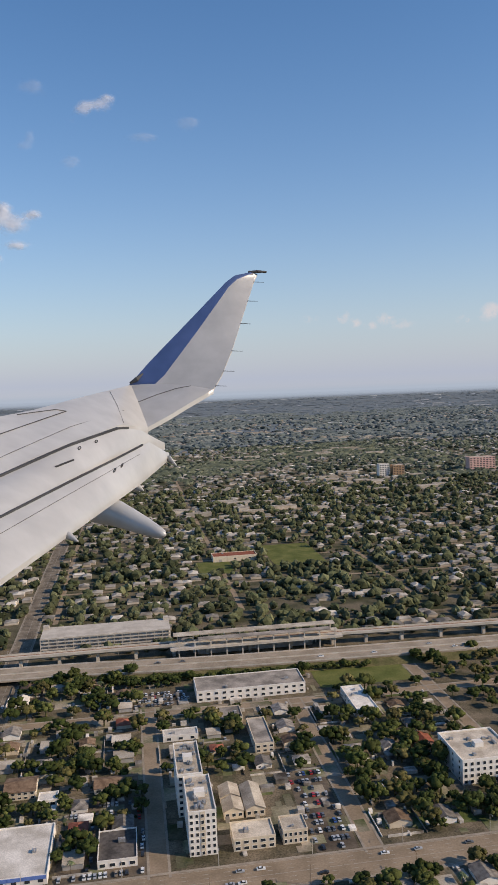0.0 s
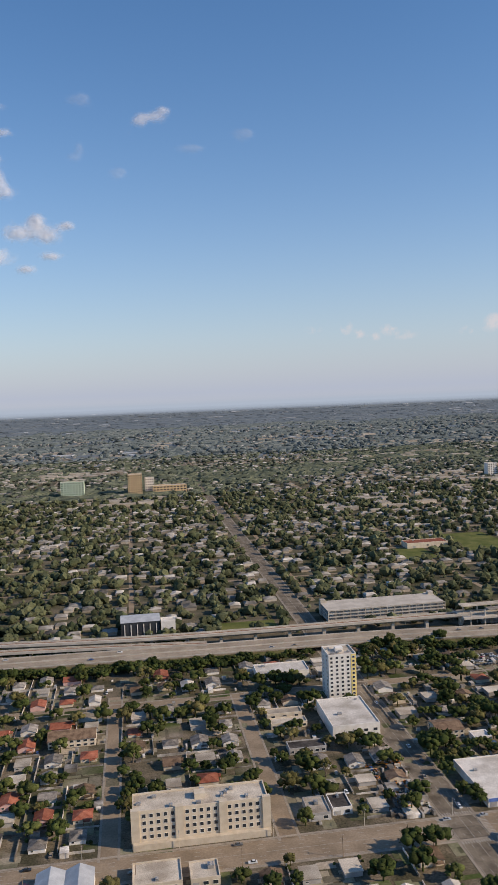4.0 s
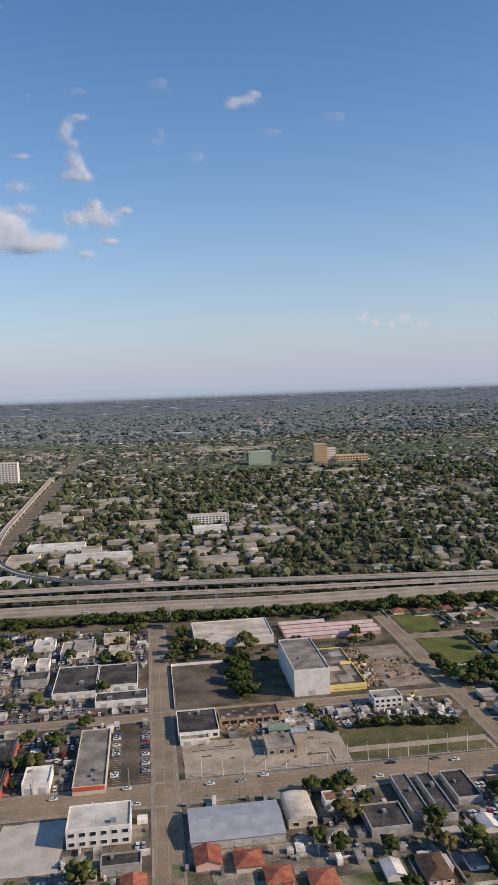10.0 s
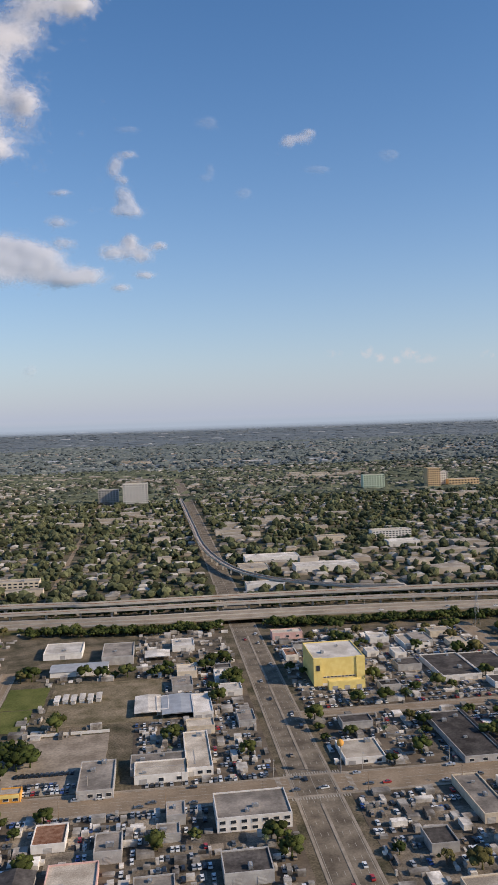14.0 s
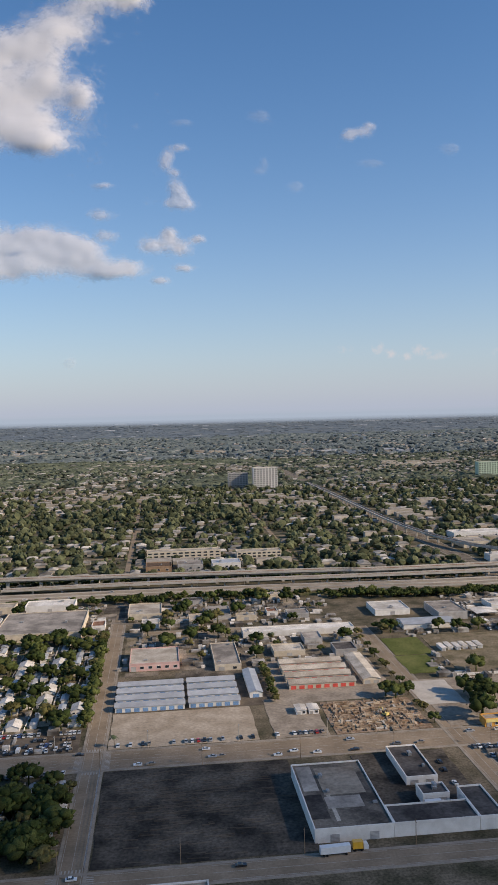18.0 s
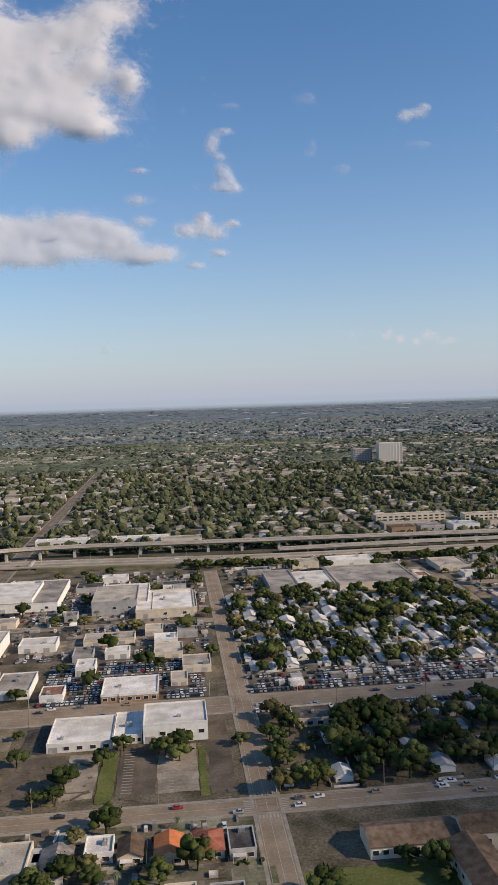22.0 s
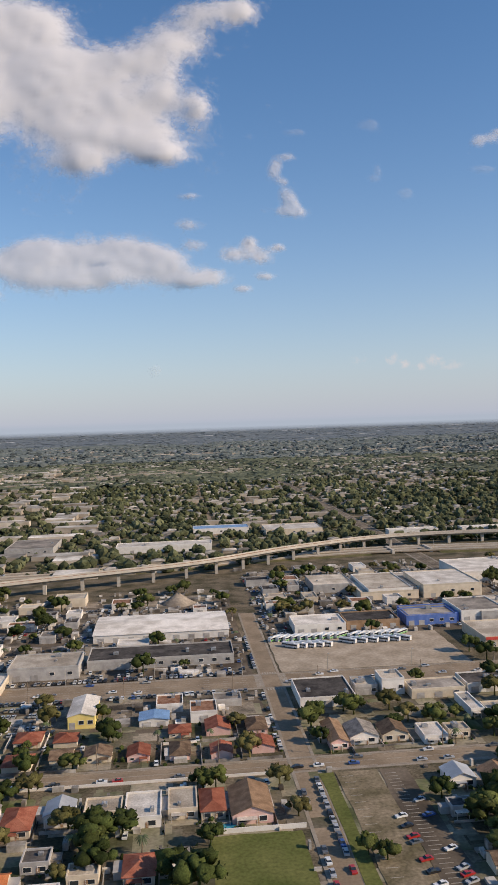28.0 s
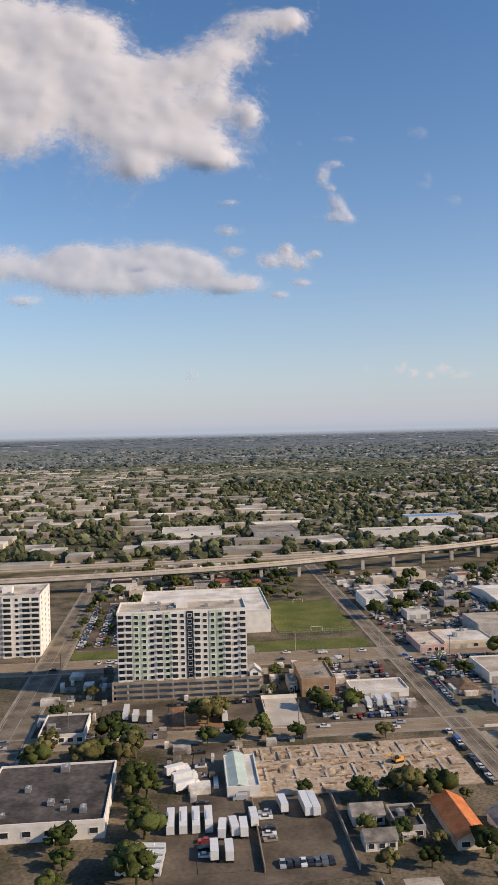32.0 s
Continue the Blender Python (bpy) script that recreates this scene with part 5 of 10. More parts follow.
storage_rows("long row of pink lock-ups with a pink roof", -324.5, -281, (335, 341, 347), 4.6, 1.9, WALL_PINK, ROOF_PINK, WALL_WHITE)
storage_rows("short row of pink lock-ups with a pink roof", -324.5, -303, (353.5,), 4.6, 1.9, WALL_PINK, ROOF_PINK, WALL_WHITE)
storage_rows("long row of cream lock-ups with red doors", -645, -620.5, (260.5, 268.5, 276.5, 284.5), 5.4, 1.9, WALL_CREAM, ROOF_CREAM, WALL_RED)
storage_rows("row of white lock-ups with pale metal roofs", -706.5, -683, (248.5, 255.5, 262.5, 269.5), 4.6, 1.8, WALL_WHITE, ROOF_METAL, ROOF_BLUE)
storage_rows("row of white lock-ups with pale metal roofs", -681.5, -664, (249, 256, 263, 270), 4.6, 1.8, WALL_WHITE, ROOF_METAL, ROOF_BLUE)
building("storage_block", "cream lock-up block across the yard end", -617.4, -611, 261.6, 292.8, 1.9, WALL_CREAM, ROOF_CREAM, bays=0, doors=2, units=0, shape="gable", ridge=0.7)
building("storage_block", "white lock-up block with blue doors", -660, -655.5, 255, 280, 1.9, WALL_WHITE, ROOF_METAL, bays=0, doors=1, units=0, shape="gable", ridge=0.6, door_mat=ROOF_BLUE)
for ux, uy in ((24.5, 242), (31.5, 242), (24.5, 251), (31.5, 250)):
    building("courtyard_house", "small cream courtyard house with a folded roof", ux, ux + 6.2, uy, uy + 7.6, 2.6, WALL_CREAM, ROOF_CREAM, bays=3, shape="gable", ridge=1.3)
building("kiosk", "white tent-roofed kiosk on a parking deck", -1208.0, -1205.0, 178.5, 182.0, 1.6, WALL_WHITE, ROOF_WHITE, bays=1, shape="gable", ridge=1.2, hold=False).location.z = 4.7


# ---- further sheds, workshops and yards ----
LOW = (("long white shed with a low metal roof", WALL_WHITE, ROOF_METAL, "gable"), ("low cream workshop with a flat stained roof", WALL_CREAM, ROOF_CREAM, "flat"), ("grey workshop with a flat tar roof", WALL_GREY, ROOF_DARK, "flat"),
       ("white workshop with a flat white roof", WALL_WHITE, ROOF_WHITE, "flat"), ("grey shed with a flat grey roof", WALL_GREY, ROOF_GREY, "flat"))
for x0, x1, y0, y1, h, k in ((-581.6, -557.3, 328, 338.7, 2.3, 0), (-587.7, -570.4, 353.7, 370.7, 2.5, 3), (-654.7, -604.5, 328.3, 336.1, 2.3, 3), (-783.5, -766.4, 343, 371.6, 3.0, 3), (-797.9, -784.4, 341.8, 375.6, 3.5, 4),
                             (-779.2, -764.9, 393.3, 402.8, 3.2, 1), (-759.6, -734.7, 392.7, 404.8, 3.2, 3)):
    building("workshop", LOW[k][0], x0, x1, y0, y1, h, LOW[k][1], LOW[k][2], doors=2, units=2, shape=LOW[k][3], along="x", ridge=0.8)
for x0, x1, y0, y1, h, k in ((-706.8, -690.4, 368.2, 390.1, 2.6, 1), (-668.4, -657, 361.2, 379.1, 2.0, 4), (-900.8, -887, 273.8, 283.8, 2.6, 3), (-877.4, -858.1, 278.2, 287.1, 2.0, 1), (-1154.8, -1146.2, 269.8, 288.8, 3.9, 3),
                             (-1127.1, -1113.2, 327.5, 339.2, 3.5, 1), (-423.3, -415.4, 214.7 + 4, 229.4, 3.0, 3), (-418.5, -409.6, 336.3, 349.3, 2.8, 4), (-560.6, -546.6, 340.5, 362.1, 3.4, 4), (-529, -518.7, 354, 366.2, 2.4, 3)):
    building("workshop", LOW[k][0], x0, x1, y0, y1, h, LOW[k][1], LOW[k][2], doors=2, units=2, shape=LOW[k][3], along="x", ridge=0.8)


def carport(label, x0, x1, y0, y1, h, mat):
    """An open roof on posts."""
    e = thing("carport", label, "carport", ((x0 + x1) / 2, y0, 0))
    w, d = x1 - x0, y1 - y0
    part("roof", gable(bmesh.new(), -w / 2, w / 2, 0, d, h, h + 0.5, "y", 0.2), [mat, mat], e)
    for sx in (-1, 1):
        for k in range(4):
            part("post", box(sx * (w / 2 - 0.1) - 0.06, sx * (w / 2 - 0.1) + 0.06, d * (k + 0.02) / 3.1, d * (k + 0.02) / 3.1 + 0.12, -0.1, h + 0.02), STEEL, e)
    take(x0, x1, y0, y1)


carport("open carport with a white metal roof", -544.9, -535.4, 274.6, 292.5, 1.8, ROOF_WHITE)
carport("open carport with a pale metal roof", -534.9, -520.8, 271.2, 290.6, 2.0, ROOF_METAL)
carport("open boat shed with a white roof", -541.5, -530.5, 341.6, 352, 1.9, ROOF_WHITE)
for k in range(6):
    building("container", "white shipping container in a yard", -576.0 + k * 3.2, -574.2 + k * 3.2, 294 + k % 2, 300.6 + k % 2, 1.45, WALL_WHITE, ROOF_WHITE, doors=1, units=0, shape="gable", ridge=0.06, category="container")["group"] = "containers in the yard"
# the ruined workshop and the small house on the sandy lot
building("workshop", "ruined workshop with a blackened roof and pale front", -376.8, -363.2, 245.0, 263.2, 2.2, WALL_WHITE, ROOF_DARK, bays=5, doors=1, units=4)
building("workshop", "low white front wing of a ruined workshop", -376.4, -366.8, 241.0, 244.7, 1.7, WALL_WHITE, OLD_CONCRETE, doors=2, units=1)
shell = building("workshop_shell", "open row of burnt lock-ups with a fallen roof", -362.4, -341.2, 254.0, 263.2, 1.8, WALL_BROWN, ROOF_DARK, bays=0, doors=0, units=0)
# black slabs on the solid front stand in for the shade inside the bays
for k in range(7):
    part("opening", box(-9.6 + k * 2.9, -7.4 + k * 2.9, -0.05, 0.0, 0.05, 1.35), RUBBER, shell, "black slab for the shade in an open bay")
for k in range(9):
    part("roof_patch", box(-9.8 + k * 2.1, -8.4 + k * 2.1, 1.0 + 2.3 * (k % 3), 2.6 + 2.3 * (k % 3), 1.9, 1.93 + 0.01 * k), (SAND, OLD_CONCRETE, RUST)[k % 3], shell, "torn patch of roofing")
building("hall", "small concrete hall with a stained flat roof", -349.8, -340.2, 228.6, 238.8, 2.0, OLD_CONCRETE, ROOF_GREY, bays=3, units=2)
building("shed", "small shed with a dull green roof", -346.8, -340.0, 243.2, 247.2, 1.5, WALL_GREY, surface("green_roof", (0.15, 0.20, 0.15), (0.21, 0.26, 0.20), 0.4, 0.8), bays=3, doors=1, shape="gable", along="x", ridge=1.2)
building("shed", "small shed with a white metal roof", -339.6, -334.6, 240.8, 244.4, 1.2, WALL_GREY, ROOF_METAL, bays=0, units=0, shape="gable", along="x", ridge=0.3)
building("garden_annex", "red-walled strip beside a blackened store", -429.9, -429.2, 216.9, 253, 2.3, WALL_RED, ROOF_DARK, units=0, shape="gable", ridge=0.15)
patch("car_park", "dark asphalt car park behind a store", -429, -411, 231, 256, BLACKTOP, 0.05, False)
building("kiosk", "low orange and yellow shop", -590, -576.5, 216.8, 221.2, 2.2, WALL_ORANGE, ROOF_GREY, bays=5, doors=1, units=1, band=WALL_YELLOW)
for k in range(2):
    building("site_cabin", "white site cabin on a yard", -646.5 + 4.2 * k, -643.2 + 4.2 * k, 236.5, 241.5, 1.6, WALL_WHITE, ROOF_WHITE, bays=2, doors=1, units=0, shape="gable", ridge=0.2)


def excavator(x, y, turn, label, mat):
    e = thing("excavator", label, "excavator", (x, y, 0.06), turn=turn)
    for s in (-0.55, 0.55):
        part("track", bx(box(-1.0, 1.0, s - 0.18, s + 0.18, 0.05, 0.45), -1.2, 1.2, s - 0.16, s + 0.16, 0.14, 0.36), RUBBER, e)
    part("body", bx(box(-1.1, 0.9, -0.7, 0.7, 0.5, 1.0), -1.15, -0.3, -0.65, 0.65, 1.0, 1.25), mat, e)
    part("cab", box(0.05, 0.8, 0.1, 0.68, 1.0, 1.65), GLASS, e)
    part("boom", tube(bmesh.new(), [(0.7, -0.1, 0.9), (1.7, -0.1, 2.3), (2.9, -0.1, 2.0)], [0.16, 0.15, 0.11]), mat, e)
    part("arm", tube(bmesh.new(), [(2.8, -0.1, 2.1), (3.5, -0.1, 0.8)], [0.11, 0.08]), mat, e)
    part("bucket", bx(bmesh.new(), 3.25, 3.7, -0.4, 0.2, 0.35, 0.85), STEEL, e)


excavator(-1180.5, 130, 200, "orange excavator on a building site", WALL_ORANGE)
excavator(-291, 262.6, 30, "yellow excavator in a yard", WALL_YELLOW)
excavator(-618, 231, 120, "yellow excavator on a building site", WALL_YELLOW)


def mound(x, y, r, h, mat, label):
    bm, n = bmesh.new(), 14
    rows = []
    for j in range(6):
        q = 1 - j / 5.5
        rows.append([bm.verts.new((r * q * math.cos(2 * math.pi * i / n) * random.uniform(0.88, 1.1), r * q * math.sin(2 * math.pi * i / n) * random.uniform(0.88, 1.1), h * (1 - q) * random.uniform(0.9, 1.1) - 0.1)) for i in range(n)])
    for a, b in zip(rows, rows[1:]):
        for k in range(n):
            bm.faces.new((a[k], a[(k + 1) % n], b[(k + 1) % n], b[k])).smooth = True
    bm.faces.new(rows[-1])
    ob = tagged(part("mound", bm, mat, at=(x, y, 0.05)), label, "heap", group="heaps on the site")


random.seed(77)
mound(-1072, 325, 8, 5.0, OLD_CONCRETE, "tall cone of grey gravel")
for k in range(16):
    mound(random.uniform(-1211, -1168), random.uniform(120, 140), random.uniform(0.8, 2.6), random.uniform(0.4, 1.1), DIRT, "heap of dug sandy earth")
for k in range(10):
    mound(random.uniform(-635, -608), random.uniform(221, 244), random.uniform(0.7, 1.8), random.uniform(0.3, 0.8), RED_DIRT, "heap of reddish earth")


def timber_stack(x, y, turn, n, mat):
    e = thing("timber_stack", "stack of rough boards on a building site", "timber", (x, y, 0.08), "stacks of boards", "", turn)
    for k in range(n):
        part("board", box(-random.uniform(0.9, 1.6), random.uniform(0.9, 1.6), -0.35 + 0.02 * k, 0.3 + 0.03 * k, 0.16 * k, 0.16 * k + 0.15), mat, e)


for j in range(7):
    for k in range(8):
        if random.random() < 0.5:
            timber_stack(-634.5 + k * 3.6 + random.uniform(-0.8, 0.8), 221 + j * 3.5 + random.uniform(-0.8, 0.8), random.choice((0, 4, 90, 86)), random.randint(2, 4), random.choice((TIMBER, TIMBER, WALL_BROWN, CONCRETE)))
for x, y, a, n in ((-288.5, 293.5, 0, 4), (-286.0, 294.2, 0, 4), (-289.2, 290.8, 2, 3), (-286.2, 281.8, 0, 3), (-290.0, 281.0, 1, 2), (-283.5, 279.5, 4, 3), (-300.5, 290, 90, 3), (-300.8, 283, 88, 3), (-299.5, 296, 80, 4)):
    timber_stack(x, y, a, n, TIMBER)
for k in range(14):
    e = thing("footing", "pale concrete footing of a new building", "footing", (-1209 + (k % 7) * 6.2, 124 + (k // 7) * 10, 0.05), "footings on the site")
    part("strip", box(-2.4, 2.4, -0.25, 0.25, -0.1, 0.3), CONCRETE, e)
    part("strip", box(-0.25, 0.25, 0.26, 6.5, -0.1, 0.3), CONCRETE, e)


def pool(x, y, w, d):
    e = thing("swimming_pool", "blue swimming pool with a pale deck", "pool", (x, y, 0))
    bm = bmesh.new()
    for a in ((-w / 2 - 1, w / 2 + 1, -d / 2 - 1, -d / 2), (-w / 2 - 1, w / 2 + 1, d / 2, d / 2 + 1), (-w / 2 - 1, -w / 2, -d / 2, d / 2), (w / 2, w / 2 + 1, -d / 2, d / 2)):
        bx(bm, *a, -0.2, 0.24)
    part("deck", bm, PAVING, e)
    part("water", box(-w / 2, w / 2, -d / 2, d / 2, -0.2, 0.17), surface("pool_water", (0.05, 0.30, 0.38), (0.07, 0.36, 0.44), 0.5, 0.08, fine=2, grain=0.1), e)
    take(x - w / 2 - 1, x + w / 2 + 1, y - d / 2 - 1, y + d / 2 + 1)


pool(-1064, 124.6, 4.6, 2.4)


def goal(x, y, turn):
    e = thing("soccer_goal", "white soccer goal with a bare frame", "goal", (x, y, 0.06), turn=turn)
    for s in (-2, 2):
        part("post", box(s - 0.05, s + 0.05, -0.05, 0.05, -0.1, 1.35), WALL_WHITE, e)
        part("stay", tube(bmesh.new(), [(s, 0.05, 1.3), (s, 1.0, 0)], [0.04, 0.04]), WALL_WHITE, e)
    part("crossbar", box(-2.05, 2.05, -0.05, 0.05, 1.351, 1.45), WALL_WHITE, e)


goal(-1179, 289, 0)
goal(-1179, 243, 180)


def ball_sign(x, y):
    e = thing("pole_sign", "orange ball sign on a tall pole", "sign", (x, y, 0))
    part("pole", cyl(bmesh.new(), 0, 0, -0.2, 8.5, 0.16), STEEL, e)
    bm = bmesh.new()
    bmesh.ops.create_uvsphere(bm, u_segments=16, v_segments=10, radius=1.1)
    bmesh.ops.translate(bm, verts=bm.verts, vec=(0, 0, 9.4))
    part("ball", bm, WALL_ORANGE, e)


ball_sign(-482, 217.5)

# ---- houses ----
PROTO = {}


def stand(key, make, m):
    """The first of a kind is built, the others are copies of it."""
    if key not in PROTO:
        PROTO[key] = make()
        PROTO[key].matrix_basis = m
        return PROTO[key]
    return copy_thing(PROTO[key], m)


HOUSES = (("small white house with a grey shingled hip roof", WALL_WHITE, TILE_GREY, "hip", 6.4, 7.6),
          ("cream house with a clay-tiled hip roof", WALL_CREAM, TILE_RED, "hip", 7.0, 7.2),
          ("pale house with a low white gable roof", WALL_WHITE, ROOF_WHITE, "gable", 6.0, 8.4),
          ("cream bungalow with a brown gable roof", WALL_CREAM, TILE_BROWN, "gable", 7.4, 6.4),
          ("grey bungalow with a flat pale roof", WALL_GREY, ROOF_CREAM, "flat", 6.2, 7.4),
          ("white house with a grey gable roof", WALL_WHITE, TILE_GREY, "gable", 6.8, 7.6),
          ("peach house with an orange-red tiled roof", WALL_PINK, TILE_RED, "gable", 6.6, 7.8),
          ("narrow white trailer home with a pale roof", WALL_WHITE, ROOF_METAL, "trailer", 2.6, 7.0),
          ("long house with a tan-brown gable roof and annex", WALL_CREAM, surface("tan_tiles", (0.20, 0.125, 0.075), (0.30, 0.195, 0.12), 0.6, 0.8, fine=5, vary=0.2, grain=0.25, bump=0.4), "gable", 6.0, 11.4),
          ("long house with a dark brown hip roof and annex", WALL_PINK, TILE_BROWN, "hip", 6.4, 10.8),
          ("long house with a stained pale roof and annex", WALL_WHITE, ROOF_GREY, "gable", 5.8, 11.0),
          ("cream house with an orange tiled roof and annex", WALL_CREAM, TILE_ORANGE, "gable", 6.2, 10.4),
          ("dark-roofed flat house with a pale annex", WALL_GREY, ROOF_DARK, "flat", 5.6, 10.6))


def make_house(label, wall, roof, form, w, d, near=True):
    e = thing("trailer_home" if form == "trailer" else "house", label, "trailer" if form == "trailer" else "house")
    h = 1.55 if form == "trailer" else 1.75
    part("wall", box(-w / 2, w / 2, -d / 2, d / 2, -0.2, h), wall, e)
    if form == "hip":
        part("roof", hip(bmesh.new(), -w / 2, w / 2, -d / 2, d / 2, h, h + 1.25), roof, e)
    elif form in ("gable", "trailer"):
        part("roof", gable(bmesh.new(), -w / 2, w / 2, -d / 2, d / 2, h, h + (0.35 if form == "trailer" else 1.1), "y", 0.3), [roof, wall], e)
    else:
        part("roof", box(-w / 2 - 0.25, w / 2 + 0.25, -d / 2 - 0.25, d / 2 + 0.25, h, h + 0.22), roof, e)
    if w > 4 and near:
        part("window", window_mesh(1.0, 0.6), None, e, at=(-w * 0.28, -d / 2, 0.95))
    if d > 10:
        part("annex", bx(bx(box(w / 2 + 0.004, w / 2 + 1.5, -d * 0.1, d * 0.42, -0.2, 1.45), w / 2 + 0.01, w / 2 + 1.7, -d * 0.12, d * 0.44, 1.454, 1.56), -w * 0.35, w * 0.3, d / 2 + 0.004, d / 2 + 2.0, -0.2, 1.4), ROOF_WHITE, e, "pale flat-roofed lean-to")
        if near:
            part("window", window_mesh(1.0, 0.6), None, e, at=(w * 0.28, -d / 2, 0.95))
            part("door", door_mesh(0.6, 1.2, WALL_BROWN), None, e, at=(0, -d / 2, 0))
    elif w > 6.5:
        part("porch", bx(bx(box(w * 0.05, w * 0.42, -d / 2 - 1.5, -d / 2, 1.35, 1.5), w * 0.40, w * 0.42, -d / 2 - 1.48, -d / 2 - 1.40, 0, 1.35), w * 0.05, w * 0.07, -d / 2 - 1.48, -d / 2 - 1.40, 0, 1.35), roof, e, "small porch on two posts")
    return e


def house(i, x, y, turn=0.0, s=1.0):
    label, wall, roof, form, w, d = HOUSES[i]
    return stand(("house", i, y < 285), lambda: make_house(label, wall, roof, form, w, d, y < 285), pose(x, y, 0, 0, 0, turn) @ Matrix.Scale(s, 4))


# ---- trees ----
def lump(bm, c, r, mat=0, sub=1, squash=0.8, rough=0.28):
    made = bmesh.ops.create_icosphere(bm, subdivisions=sub, radius=1.0)["verts"]
    for v in made:
        k = 1 + random.uniform(-rough, rough)
        v.co = Vector((c[0] + v.co.x * r * k, c[1] + v.co.y * r * k, c[2] + v.co.z * r * k * squash))
    return made


def leaf_tufts(bm, c, r, n, size):
    """Small ragged leaves over the outside of a lump."""
    for _ in range(n):
        d = Vector((random.gauss(0, 1), random.gauss(0, 1), random.gauss(0.35, 0.8))).normalized()
        p = Vector(c) + Vector((d.x * r, d.y * r, d.z * r * 0.8)) * random.uniform(0.88, 1.22)
        a = Vector((random.gauss(0, 1), random.gauss(0, 1), random.gauss(0, 1))).normalized() * size * random.uniform(0.6, 1.4)
        b = a.orthogonal().normalized() * size * random.uniform(0.4, 1.0)
        bm.faces.new([bm.verts.new(p + q) for q in (-a, b, a * 0.9, -b)])


def make_tree(kind, seed):
    random.seed(seed)
    e = thing("tree", ("dense dark green broadleaf tree", "rounded mid-green broadleaf tree", "thin olive-green tree with gaps in its crown")[kind], "tree")
    tall = (2.0, 1.7, 2.2)[kind]
    bm = tube(bmesh.new(), [(0, 0, -0.2), (0.06, 0.03, tall * 0.6), (0.0, 0.1, tall * 1.2)], [0.24, 0.18, 0.10])
    n = 4
    for k in range(n):
        a = 2 * math.pi * (k + random.random() * 0.6) / n
        tube(bm, [(0, 0.04, tall * 0.6), (0.6 * math.cos(a), 0.6 * math.sin(a), tall), (1.3 * math.cos(a), 1.3 * math.sin(a), tall * 1.45)], [0.12, 0.08, 0.03], 5)
    part("trunk", bm, BARK, e)
    bm = bmesh.new()
    count = (15, 13, 12)[kind]
    for k in range(count):
        a, q = 2.4 * k, math.sqrt((k + 0.5) / count)
        spread = (2.3, 2.0, 2.4)[kind]
        c = (spread * q * math.cos(a) + random.uniform(-0.3, 0.3), spread * q * math.sin(a) + random.uniform(-0.3, 0.3), tall + 0.8 + (1 - q * q) * (1.9, 1.6, 1.4)[kind] + random.uniform(-0.35, 0.35))
        r = random.uniform(0.62, 1.15) * (1.0, 0.95, 0.78)[kind]
        lump(bm, c, r, sub=2)
        leaf_tufts(bm, c, r, 26, 0.17)
    part("crown", bm, LEAF[kind], e)
    return e


GROVE = [[], [], []]     # further trees, by kind: place, sizes and turn
TREES = [0]


def tree(x, y, s=1.0, kind=None, z=0.0):
    kind = kind if kind is not None else random.choice((0, 0, 1, 1, 2))
    seed, turn, tall = random.randint(0, 3), random.uniform(0, 360), random.uniform(0.85, 1.2)
    TREES[0] += 1
    if TREES[0] % 19:
        GROVE[kind].append((x, y, z, s * 1.12, s * 1.12, s * tall, radians(turn)))
        return
    state = random.getstate()
    stand(("tree", kind, seed), lambda: make_tree(kind, 40 + kind * 10 + seed), pose(x, y, z, 0, 0, turn) @ Matrix.Diagonal((s, s, s * tall, 1)))
    random.setstate(state)


def make_palm(seed):
    random.seed(seed)
    e = thing("palm", "slender palm with a tuft of long fronds", "palm tree")
    h = 4.2 + seed
    part("trunk", tube(bmesh.new(), [(0, 0, -0.2), (0.1, 0, h * 0.5), (0.25, 0.05, h)], [0.17, 0.13, 0.10]), BARK, e)
    bm = bmesh.new()
    for k in range(16):
        a, up = 2.4 * k, random.uniform(-0.1, 0.9)
        d = Vector((math.cos(a), math.sin(a), 0))
        side = Vector((-d.y, d.x, 0))
        pts = [Vector((0.25, 0.05, h)) + d * (1.9 * t) + Vector((0, 0, up * t * 1.4 - 1.7 * t * t)) for t in (0, 0.3, 0.65, 1.0)]
        wid = (0.05, 0.26, 0.24, 0.03)
        rows = [(bm.verts.new(p + side * w - Vector((0, 0, w * 0.5))), bm.verts.new(p), bm.verts.new(p - side * w - Vector((0, 0, w * 0.5)))) for p, w in zip(pts, wid)]
        for r, s in zip(rows, rows[1:]):
            bm.faces.new((r[0], r[1], s[1], s[0]))
            bm.faces.new((r[1], r[2], s[2], s[1]))
    part("crown", bm, PALM_LEAF, e)
    return e


def palm(x, y, s=1.0):
    seed = random.randint(0, 1)
    if random.random() < 0.68:
        return
    m = pose(x, y, 0, 0, 0, random.uniform(0, 360)) @ Matrix.Scale(s, 4)
    state = random.getstate()
    stand(("palm", seed), lambda: make_palm(seed), m)
    random.setstate(state)


